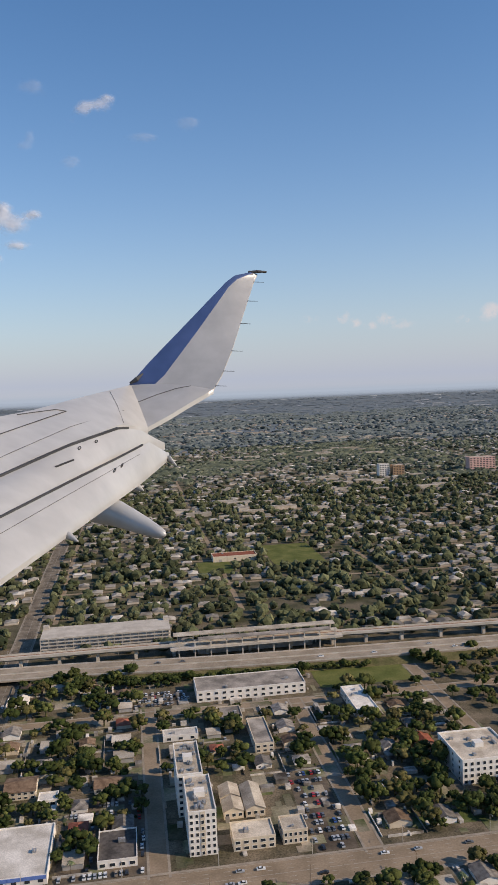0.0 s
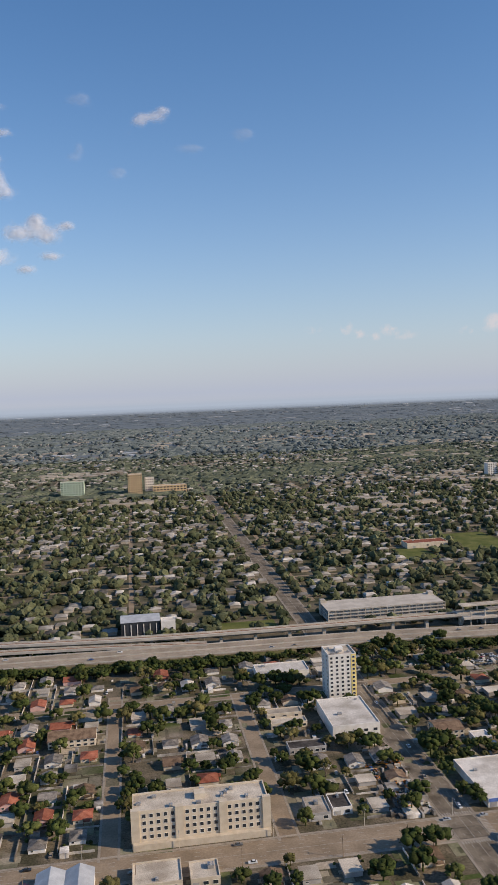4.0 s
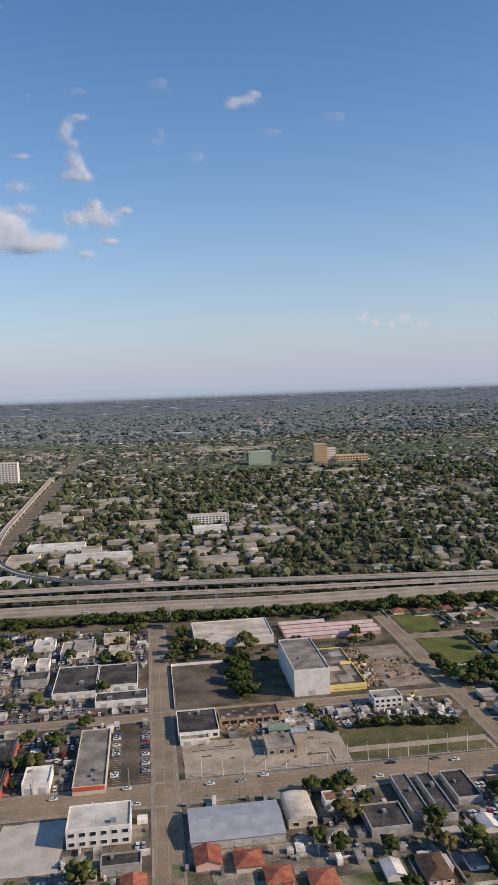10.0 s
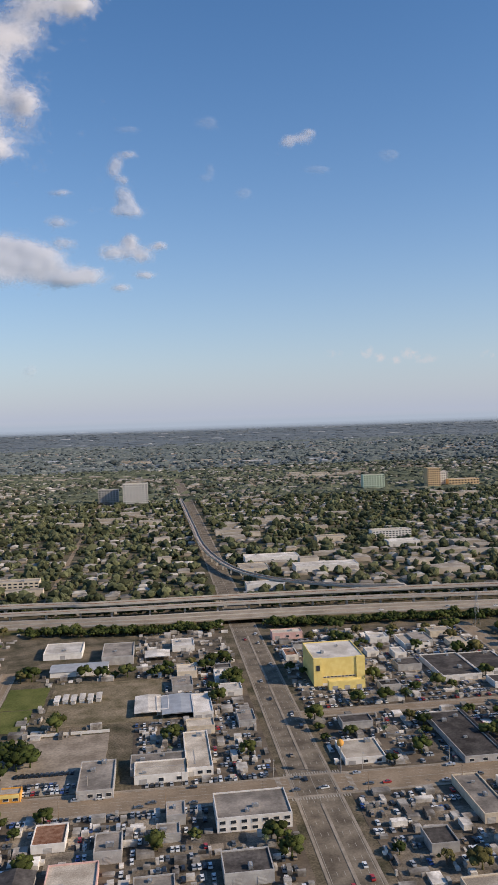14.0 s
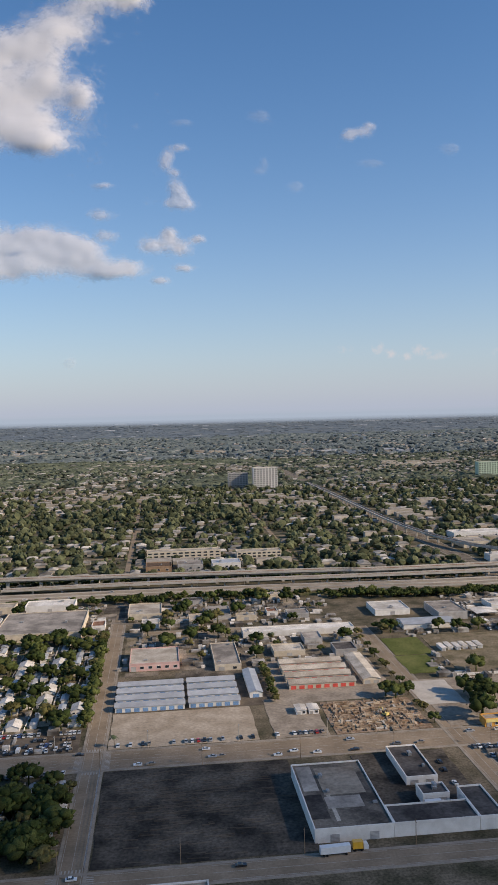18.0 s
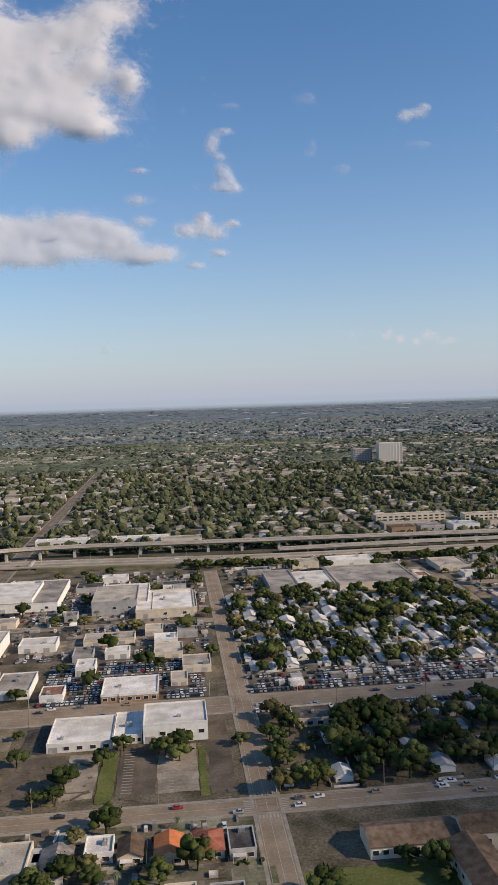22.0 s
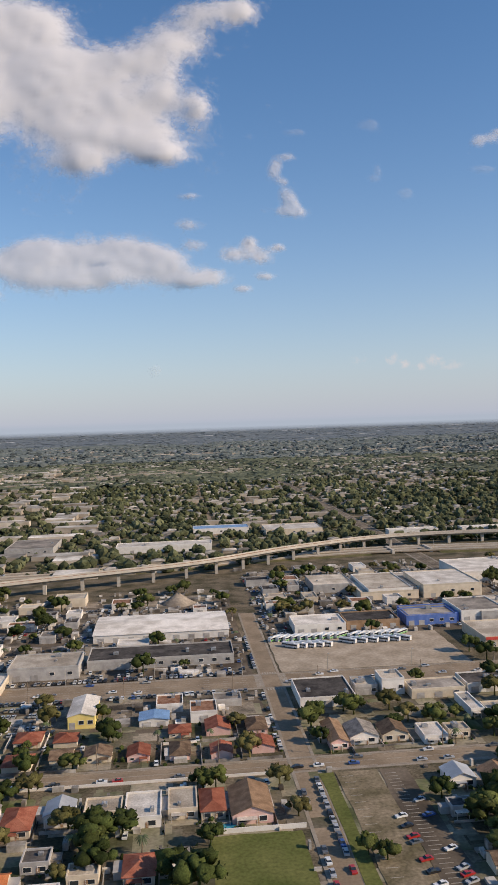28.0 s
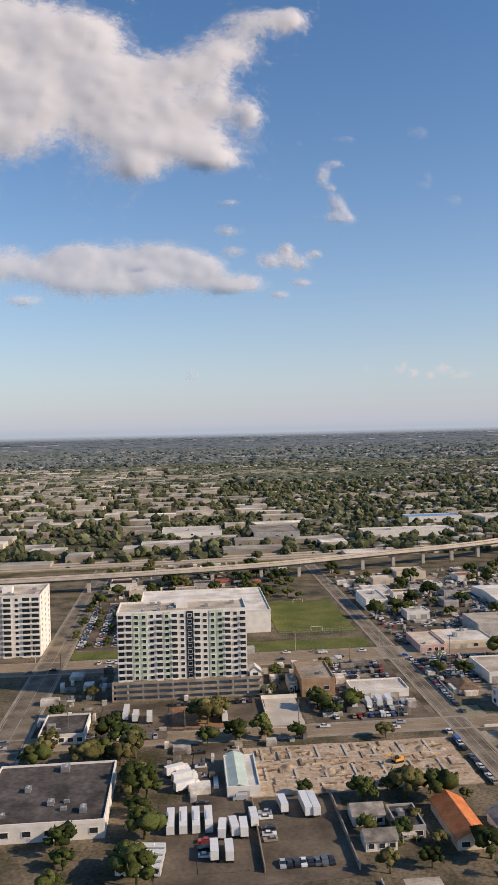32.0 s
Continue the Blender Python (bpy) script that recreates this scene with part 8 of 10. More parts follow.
# the cleared block beside the road, with its ruins, junk and tall posts
random.seed(91)
for la, x0, x1, y0, y1, m in (("dark oily stain of old asphalt", -363, -350.5, 229, 239.5, LOT), ("broken pale slab of a torn-down house", -371, -354, 219.8, 228, CONCRETE), ("grey cracked slab on bare sand", -339, -327, 221, 239, OLD_CONCRETE),
                              ("rusty red debris before burnt lock-ups", -362, -346, 248.5, 253.6, RED_DIRT), ("dark junk yard on oily ground", -325, -301, 244, 261.5, LOT), ("dark junk yard on oily ground", -300.5, -279, 244, 254.5, LOT), ("pale rubble strip beside a ruin", -340, -327.5, 246, 262, SAND),
                              ("bare sunlit patch in a walled yard", -375, -360, 288, 311, SAND), ("rough grass behind a wire fence", -324.5, -279, 219.6, 225.5, DRY_GRASS)):
    patch("ground_patch", la, x0, x1, y0, y1, m, 0.06, False)
patch("car_park", "pale worn asphalt around a low centre", -600, -553.5, 219.6, 262.5, OLD_CONCRETE, 0.06, False)
patch("concrete_lot", "pale concrete lot beside a large tree", -602.5, -587.5, 238, 261, CONCRETE, 0.06, False)
patch("lawn", "green lawn under trees at a street corner", -597, -583.5, 269.5, 291, GRASS, 0.06, False)
patch("works_yard", "dark asphalt yard behind a factory", -636.4, -609, 167.8, 203.5, BLACKTOP, 0.06, False)
wall_line("pale block wall behind a car park", [(-587, 264.2), (-553.4, 264.2)], 1.0, WALL_WHITE)
lorry(-623.2, 170.2, 0, "white", 4.2)
for x, y, a in ((-618.8, 169.2, 10), (-613, 182, 90), (-613, 190, 90), (-612.5, 195, 90)):
    car(x, y, a)
for x, y, s0 in ((-584, 240, 1.3), (-581, 237.5, 1.2), (-577, 239.5, 1.25), (-580, 243, 1.35), (-585, 247, 1.1)):
    tree(x, y, s0, 0)
car_row(-581.5, 225.6, -567, 225.6, 11, 90, 0.95)
car_row(-587, 220.9, -563, 220.9, 17, 90, 0.85)
for k in range(16):
    x, y = random.uniform(-324, -303), random.uniform(245, 260)
    if free(x - 1.1, x + 1.1, y - 1.3, y + 1.3, -0.4) or k % 2:
        car(x, y, random.uniform(0, 180))
for _ in range(170):
    w = random.uniform(0.3, 1.4)
    RUBBLE.append((random.uniform(-303.4, -297), random.uniform(276, 318), 0.05, w, random.uniform(0.1, 0.35), random.uniform(0.15, 0.8), random.choice((0, 1.57, 0.4, 1.2))))
for _ in range(90):
    RUBBLE.append((random.uniform(-293, -279), random.choice((285, 290, 297, 301)) + random.uniform(-1.2, 1.2), 0.05, random.uniform(0.8, 2.4), random.uniform(0.1, 0.3), random.uniform(0.2, 0.9), random.choice((0, 0, 0.06, 1.57))))
for _ in range(150):
    w = random.uniform(0.2, 0.9)
    RUBBLE.append((random.uniform(-362, -328), random.uniform(247, 262), 0.05, w, random.uniform(0.1, 0.3), random.uniform(0.1, 0.5), random.uniform(0, 3)))
for _ in range(70):
    w = random.uniform(0.2, 0.8)
    SMALL.append((random.uniform(-325, -280), random.uniform(245, 259), 0, w, random.uniform(0.2, 0.7), random.uniform(0.3, 1.2), random.uniform(0, 3)))
for k in range(44):
    t = random.random()
    x, y = random.choice(((-331 + 6 * t, 262 - 23 * t), (-304 + 22 * t, 241.5 - 3 * t), (-304 + 22 * t, 243.5 - 3 * t), (-318 + 12 * t, 242.5)))
    q = random.uniform(0.35, 0.75)
    GROVE[random.choice((0, 0, 1))].append((x + random.uniform(-0.6, 0.6), y + random.uniform(-0.8, 0.8), 0, q, q, q * random.uniform(0.7, 1.0), random.uniform(0, 6.28)))


def make_post():
    e = thing("fence_post", "tall thin pale metal post beside a fenced lot", "post", group="tall posts along a lot")
    part("shaft", tube(bmesh.new(), [(0, 0, -0.2), (0, 0, 3), (0, 0, 6.2)], [0.10, 0.08, 0.05]), WALL_WHITE, e)
    part("base", cyl(bmesh.new(), 0, 0, 0, 0.3, 0.24, 0.2), CONCRETE, e)
    return e


for k in range(14):
    stand("fence_post", make_post, pose(-371 + 6.4 * k, 218.9 + 0.06 * k, 0, 0, 0, 0))
excavator(-301, 297.5, 160, "orange excavator beside a gutted store", WALL_ORANGE)

# the school's corner and the cleared plots
random.seed(92)
patch("lawn", "green corner lawn of a school", -733, -716.5, 131.5, 143.5, GRASS, 0.06, False)
for k in range(34):
    x, y = random.uniform(-746, -715.5), random.uniform(160, 191)
    if not -750 < x < -743 or y > 180:
        tree(x, y, random.uniform(0.95, 1.5), random.choice((0, 0, 0, 1)))
for k in range(14):
    tree(random.uniform(-802, -783), random.uniform(174, 190), random.uniform(0.9, 1.35), 0)
for x, y, s0 in ((-764, 165, 1.2), (-767, 163, 1.0), (-773, 164, 1.2), (-791, 164, 1.2), (-795, 162, 1.0), (-757, 168, 1.1), (-752, 164, 1.0), (-720, 137, 0.9), (-718, 133, 0.8), (-872, 159, 0.9), (-876, 158, 0.7), (-904, 180, 0.7)):
    tree(x, y, s0, 0)
for x, y in ((-705.1, 220.6), (-703.2, 221), (-663.4, 222), (-704, 222.5)):
    palm(x, y, 0.9)
for x, y, a in ((-781, 154, 0), (-778.4, 154.3, 0), (-766.4, 154, 0), (-763.2, 153.8, 0), (-734, 153.1, 0), (-728.3, 152.8, 0)):
    car(x, y, a, "white")
for x0, x1, y in ((-743.5, -731.5, 233.2), (-737.5, -719, 222)):
    for k in range(6):
        car(x0 + (x1 - x0) * k / 5, y, 90, "white", "van")
tent = thing("canopy_tent", "small blue canopy tent on thin posts over a lawn", "tent", (-725.2, 133.6, 0.1))
part("canopy", hip(bmesh.new(), -1.6, 1.6, -1.2, 1.2, 1.6, 2.3), ROOF_BLUE, tent)
for sx in (-1.5, 1.5):
    for sy in (-1.1, 1.1):
        part("post", cyl(bmesh.new(), sx, sy, 0, 1.6, 0.05, n=6), STEEL, tent)
STREAKS, STAINS, DUST = [], [], []
for k in range(260):
    x, y = random.gauss(-684, 13), random.gauss(182, 12)
    if -706 < x < -657 and 156.5 < y < 203:
        DUST.append((x, y, -0.2, random.uniform(0.4, 3.2), random.uniform(0.04, 0.2), 0.36 + 0.0001 * k, random.gauss(0, 0.12)))
for k in range(120):
    x, y = random.choice(((random.uniform(-972, -943), random.uniform(158, 202)), (random.uniform(-908, -864), random.uniform(158, 179))))
    STREAKS.append((x, y, -0.2, random.uniform(0.2, 1.6), random.uniform(0.1, 0.8), 0.36 + 0.0001 * k, random.uniform(0, 3)))
    x, y = random.choice(((random.uniform(-972, -943), random.uniform(158, 202)), (random.uniform(-908, -864), random.uniform(158, 179)), (random.uniform(-372, -328), random.uniform(220, 246))))
    STAINS.append((x, y, -0.2, random.uniform(0.3, 3.4), random.uniform(0.05, 0.5), 0.375 + 0.0001 * k, random.choice((0, 0, 0.05, 1.57, 0.8))))

# street lamps, poles and walls
for k in range(52):
    lamp(-1300 + k * 27.5, ROAD_A + 6.9, 180)
for k in range(48):
    utility(-1290 + k * 29.0 + random.uniform(-2, 2), ROAD_A - 7.0)
for k in range(26):
    utility(-1280 + k * 27 + random.uniform(-2, 2), ROAD_B + 4.2)
for k in range(40):
    lamp(-1000 + k * 27.5, 408 if k > 20 else 437, 0)
fence("wire fence round a dry grass lot", -352, 217.8, -279, 217.8, 1.5, 3.4)
fence("wire fence beside a soccer field", -1193, 239, -1166, 239, 1.6)
fence("wire fence along a blackened lot", -708.2, 156, -708.2, 203, 1.4)
wall_line("pale wall round a yard", [(-377, 271), (-377, 315), (-351, 315)], 1.1, WALL_WHITE)
wall_line("pale garden wall along the street", [(-1155, 146.6), (-1050, 146.6)], 0.7, WALL_WHITE)
wall_line("pale block wall between truck yards", [(-1213, 91), (-1213, 116)], 1.1, OLD_CONCRETE)
wall_line("pale block wall beside a truck yard", [(-1197.6, 90), (-1197.6, 117)], 1.1, OLD_CONCRETE)
wall_line("pale block wall round a yard", [(-1205.6, 152.6), (-1205.6, 174), (-1196, 174)], 1.1, WALL_WHITE)
wall_line("pale wall behind a lawn", [(-1068, 122), (-1048, 122)], 1.0, WALL_WHITE)


def pylon(x, y, h):
    e = thing("lattice_pylon", "grey steel lattice pylon", "pylon", (x, y, 0))
    for s, q in ((-1, -1), (1, -1), (1, 1), (-1, 1)):
        part("leg", tube(bmesh.new(), [(s * 1.3, q * 1.3, -0.2), (s * 0.7, q * 0.7, h * 0.5), (s * 0.35, q * 0.35, h)], [0.09, 0.08, 0.06], 5), STEEL, e)
    for k in range(9):
        r = 1.3 - 0.95 * k / 9
        r2 = 1.3 - 0.95 * (k + 1) / 9
        z, z2 = h * k / 9, h * (k + 1) / 9
        bm = bmesh.new()
        for a, b in (((-r, -r), (r2, -r2)), ((r, -r), (r2, r2)), ((r, r), (-r2, r2)), ((-r, r), (-r2, -r2))):
            tube(bm, [(*a, z), (*b, z2)], [0.05, 0.05], 4)
        part("brace", bm, STEEL, e)
    for z in (h * 0.82, h * 0.94):
        part("crossarm", box(-2.6, 2.6, -0.1, 0.1, z, z + 0.18), STEEL, e)


pylon(-376, 366, 17)
pylon(-352, 378, 14)

# ---- the town beyond the motorway ----
random.seed(3)


def far_building(label, x0, x1, y0, y1, h, floors, bays, wall, roof=ROOF_CREAM):
    e = building("apartment_house" if floors > 3 else "hall", label, x0, x1, y0, y1, h, wall, roof, bays=0, units=3)
    w = x1 - x0
    for f in range(floors):
        z = h * (f + 0.5) / floors
        bm = bmesh.new()
        for b in range(bays):
            x = -w / 2 + w * (b + 0.5) / bays
            bx(bm, x - w / bays * 0.3, x + w / bays * 0.3, -0.06, 0.1, z - h / floors * 0.24, z + h / floors * 0.24)
        part("glazing", bm, GLASS, e)["kind"] = "stuff"


far_building("tan high-rise of flats", -160, -142, 1040, 1056, 27, 9, 6, WALL_TAN)
far_building("cream low wing beside a high-rise", -128, -84, 1046, 1060, 10, 3, 10, WALL_TAN)
far_building("pale wing behind a high-rise", -138, -126, 1056, 1068, 20, 6, 4, WALL_WHITE)
far_building("pale green high-rise of flats", -247, -217, 1054, 1066, 20, 7, 8, WALL_GREEN)
far_building("grey high-rise of flats", -603, -578, 1002, 1014, 19, 8, 7, WALL_GREY)
far_building("white high-rise of flats", -572, -541, 990, 1004, 26, 10, 8, WALL_WHITE)
far_building("white block of flats", 338, 352, 1048, 1060, 16, 6, 4, WALL_WHITE)
far_building("brown block of flats", 356, 372, 1044, 1056, 14, 6, 4, WALL_BROWN)
far_building("pink block of flats", 472, 510, 1056, 1070, 18, 7, 8, WALL_PINK)
far_building("white four-storey flats among trees", -352, -318, 640, 652, 7, 4, 12, WALL_WHITE)
far_building("cream three-storey flats among trees", -700, -650, 520, 530, 6, 3, 12, WALL_CREAM)
far_building("cream three-storey flats among trees", -640, -610, 508, 518, 6, 3, 9, WALL_CREAM)
for x, y, w, d, la, wa, ro in ((-470, 560, 40, 16, "white workshop beyond the motorway", WALL_WHITE, ROOF_WHITE), (-440, 520, 44, 14, "long white workshop with arched doors", WALL_WHITE, ROOF_WHITE), (-478, 520, 20, 22, "pale workshop beyond the motorway", WALL_CREAM, ROOF_CREAM),
                               (-480, 470, 24, 10, "white shed beside the railway", WALL_WHITE, ROOF_WHITE), (-350, 600, 26, 14, "white hall beyond the motorway", WALL_WHITE, ROOF_WHITE), (-400, 640, 26, 12, "cream hall beyond the motorway", WALL_CREAM, ROOF_CREAM),
                               (-1110, 470, 60, 16, "long white shed behind the viaduct", WALL_WHITE, ROOF_WHITE), (-1060, 540, 40, 18, "blue and white shed", WALL_WHITE, ROOF_BLUE), (-1010, 520, 40, 30, "pale warehouse behind the viaduct", WALL_CREAM, ROOF_WHITE),
                               (-1180, 480, 30, 40, "grey warehouse behind the viaduct", WALL_GREY, ROOF_GREY), (-1240, 500, 40, 26, "pale warehouse behind the viaduct", WALL_WHITE, ROOF_WHITE), (-850, 478, 26, 12, "grey shed with a flat roof", WALL_CREAM, ROOF_GREY),
                               (-700, 480, 16, 14, "brown shed behind the motorway", WALL_BROWN, TILE_BROWN), (-680, 482, 16, 14, "grey shed behind the motorway", WALL_GREY, ROOF_GREY), (-658, 482, 18, 14, "shed with a pale blue roof", WALL_WHITE, ROOF_METAL),
                               (-880, 490, 36, 9, "white row houses behind the viaduct", WALL_WHITE, ROOF_WHITE), (-930, 492, 34, 9, "white row houses behind the viaduct", WALL_WHITE, ROOF_WHITE), (60, 600, 34, 14, "school with a red-brown roof", WALL_CREAM, TILE_RED)):
    building("shed" if "shed" in la else "workshop", la, x, x + w, y, y + d, 4.0, wa, ro, bays=6, doors=2, units=3)

FAR_STREETS_X = [-1820 + 55.4 * k for k in range(56)]
FAR_STREETS_Y = [500 + 36.0 * k for k in range(40)]


def far_streets():
    bm = bmesh.new()
    for k, x in enumerate(FAR_STREETS_X):
        if k % 2 == 0:
            bx(bm, x - 1.6, x + 1.6, 470 if -1000 < x else 520, 1700, -0.2, 0.05)
    for k, y in enumerate(FAR_STREETS_Y):
        if k % 2 == 1:
            bx(bm, -1900, 1300, y - 1.6, y + 1.6, -0.2, 0.045)
    tagged(part("far_streets", bm, ASPHALT), "grid of asphalt streets through the far suburb", "street", kind="structure")


far_streets()



def ico(sub):
    bm = bmesh.new()
    bmesh.ops.create_icosphere(bm, subdivisions=sub, radius=1.0)
    bm.verts.ensure_lookup_table()
    v = np.array([p.co for p in bm.verts])
    f = np.array([[q.index for q in t.verts] for t in bm.faces])
    bm.free()
    return v, f


def scatter_mesh(name, label, category, v, f, pts, mats, slots=None, rough=0.32):
    """One object of many low-poly pieces: pts holds for each x, y, z, the three sizes and the turn."""
    rng = np.random.default_rng(7)
    n, k = len(pts), len(v)
    p = np.array(pts)
    c, s = np.cos(p[:, 6]), np.sin(p[:, 6])
    jit = 1 + rng.uniform(-rough, rough, (n, k, 1)) if slots is None else np.ones((n, k, 1))
    w = v[None] * p[:, None, 3:6] * jit
    x = w[:, :, 0] * c[:, None] - w[:, :, 1] * s[:, None] + p[:, 0:1]
    y = w[:, :, 0] * s[:, None] + w[:, :, 1] * c[:, None] + p[:, 1:2]
    z = w[:, :, 2] + p[:, 2:3]
    co = np.stack([x, y, z], 2).reshape(-1, 3)
    faces = (f[None] + (np.arange(n) * k)[:, None, None]).reshape(-1, f.shape[1])
    me = bpy.data.meshes.new(name)
    me.vertices.add(len(co))
    me.vertices.foreach_set("co", co.ravel())
    me.loops.add(faces.size)
    me.loops.foreach_set("vertex_index", faces.ravel().astype(np.int32))
    me.polygons.add(len(faces))
    me.polygons.foreach_set("loop_start", np.arange(len(faces), dtype=np.int32) * f.shape[1])
    me.polygons.foreach_set("loop_total", np.full(len(faces), f.shape[1], dtype=np.int32))
    if slots is not None:
        me.polygons.foreach_set("material_index", np.tile(np.array(slots, dtype=np.int32), n))
    me.update(calc_edges=True)
    me.polygons.foreach_set("use_smooth", np.full(len(faces), slots is None and len(f) > 30))
    for m in mats:
        me.materials.append(m)
    return tagged(new(name, me), label, category, kind="stuff")


def density(x, y):
    """Where the woods are thick and where they open."""
    return noise.noise((x * 0.006, y * 0.006, 0.3)) + 0.6 * noise.noise((x * 0.02, y * 0.02, 4.1))


def fan(y, extra=40):
    """The stretch of x that lies in the open towards the north at this distance."""
    return -1224 - 0.34 * (y + 36) - extra, 0.50 * y + extra


def in_far_street(x, y, m):
    dx = abs((x - FAR_STREETS_X[0] + 55.4) % 110.8 - 55.4)
    dy = abs((y - FAR_STREETS_Y[1] + 36.0) % 72.0 - 36.0)
    return dx < m or dy < m or abs(x + 491) < 11 or abs(x + 934) < 7 or abs(x + 61) < 7


def town(y0, y1, n_trees, n_houses, size, sub, kind):
    near = kind == "near"
    trees, homes = [], []
    industrial = lambda x, y: x < -1130 - 0.12 * (y - 500) and y < 1500
    metro_y = lambda x: np.interp(x, [-1400, -1290, -1196, -1062, -1000, -926, -568, -277, -141, 200], [330, 330, 344, 392, 430, 462, 440, 422, 408, 398])
    works = []
    for _ in range(n_houses):
        y = random.uniform(y0, y1)
        a, b = fan(y)
        x = random.uniform(a, b)
        big = industrial(x, y)
        if not big and (in_far_street(x, y, 4.2) or density(x, y) > 0.36):
            continue
        grow = 1.0 if sub else (1.25 if kind == "middle" else 1.7)
        w = random.uniform(6, 19) if big else random.uniform(2.6, 4.0) * grow
        d = random.uniform(4.5, 8.5) if big else random.uniform(2.6, 4.4)
        y = round(y / 21) * 21 + random.uniform(-2, 2) if big else y
        if not free(x - w, x + w, y - d, y + d):
            continue
        if y < metro_y(x) + 7:
            continue
        if big:
            if random.random() < 0.30:
                works.append((x, y, 0, w, d, random.uniform(2.6, 4.2), 0.0))
                take(x - w, x + w, y - d, y + d)
            continue
        homes.append((x, y, 0, w, d, random.uniform(1.5, 2.0) * (1 + grow) / 2, random.choice((0, math.pi / 2))))
        if near:
            take(x - w * 0.8, x + w * 0.8, y - d * 0.8, y + d * 0.8)
    for _ in range(n_trees):
        y = y0 + (y1 - y0) * random.random() ** (1.35 if kind == "far" else 1.0)
        a, b = fan(y)
        x = random.uniform(a, b)
        if density(x, y) < random.uniform(-1.1, -0.15) or in_far_street(x, y, 2.4 if kind != "far" else 5.0) or (industrial(x, y) and random.random() < 0.25):
            continue
        r = size * (0.45 + 1.1 * random.random() ** 2)
        if y < metro_y(x) + 3:
            continue
        if not free(x - r * 0.5, x + r * 0.5, y - r * 0.5, y + r * 0.5):
            continue
        tall = 1.0 if sub else 0.62
        trees.append((x, y, r * 0.75 * tall, r, r * random.uniform(0.8, 1.2), r * random.uniform(0.7, 1.1) * tall, random.uniform(0, 6.28)))
        if sub > 0:
            for _ in range(2):
                q = r * random.uniform(0.45, 0.7)
                trees.append((x + random.uniform(-r, r) * 0.8, y + random.uniform(-r, r) * 0.8, r * random.uniform(0.5, 1.2), q, q, q * 0.9, random.uniform(0, 6.28)))
    v, f = ico(2 if sub > 1 else 1)
    scatter_mesh("suburban_trees" if near else "far_trees", "broadleaf street and garden trees of the suburb", "tree", v, f, trees, [{"near": WOODS, "mid": WOODS, "middle": HAZED_MID_WOODS, "far": HAZED_FAR_WOODS}[kind]])
    v = np.array([(-1, -1, 0), (1, -1, 0), (1, 1, 0), (-1, 1, 0), (-1, -1, 1), (1, -1, 1), (1, 1, 1), (-1, 1, 1), (-1.06, -1.06, 1), (1.06, -1.06, 1), (1.06, 1.06, 1), (-1.06, 1.06, 1), (0, -0.6, 1.55), (0, 0.6, 1.55)], float)
    f = np.array([(0, 1, 5, 4), (1, 2, 6, 5), (2, 3, 7, 6), (3, 0, 4, 7), (8, 9, 12, 12), (9, 10, 13, 12), (10, 11, 13, 13), (11, 8, 12, 13)])
    quads = np.array([(0, 1, 5), (0, 5, 4), (1, 2, 6), (1, 6, 5), (2, 3, 7), (2, 7, 6), (3, 0, 4), (3, 4, 7), (8, 9, 12), (9, 10, 13), (9, 13, 12), (10, 11, 13), (11, 8, 12), (11, 12, 13)])
    scatter_mesh("suburban_houses" if near else "far_houses", "low pale-roofed houses of the suburb", "house", v, quads, homes, [FAR_WALL, FAR_ROOF], [0] * 8 + [1] * 6)
    if works:
        v = np.array([(-1, -1, 0), (1, -1, 0), (1, 1, 0), (-1, 1, 0), (-1, -1, 1), (1, -1, 1), (1, 1, 1), (-1, 1, 1)], float)
        f = np.array([(0, 1, 5), (0, 5, 4), (1, 2, 6), (1, 6, 5), (2, 3, 7), (2, 7, 6), (3, 0, 4), (3, 4, 7), (4, 5, 6), (4, 6, 7)])
        scatter_mesh("far_workshops", "flat-roofed workshops and warehouses of a works district", "workshop", v, f, works, [FAR_WALL, WORKS_ROOF], [0] * 8 + [1] * 2)


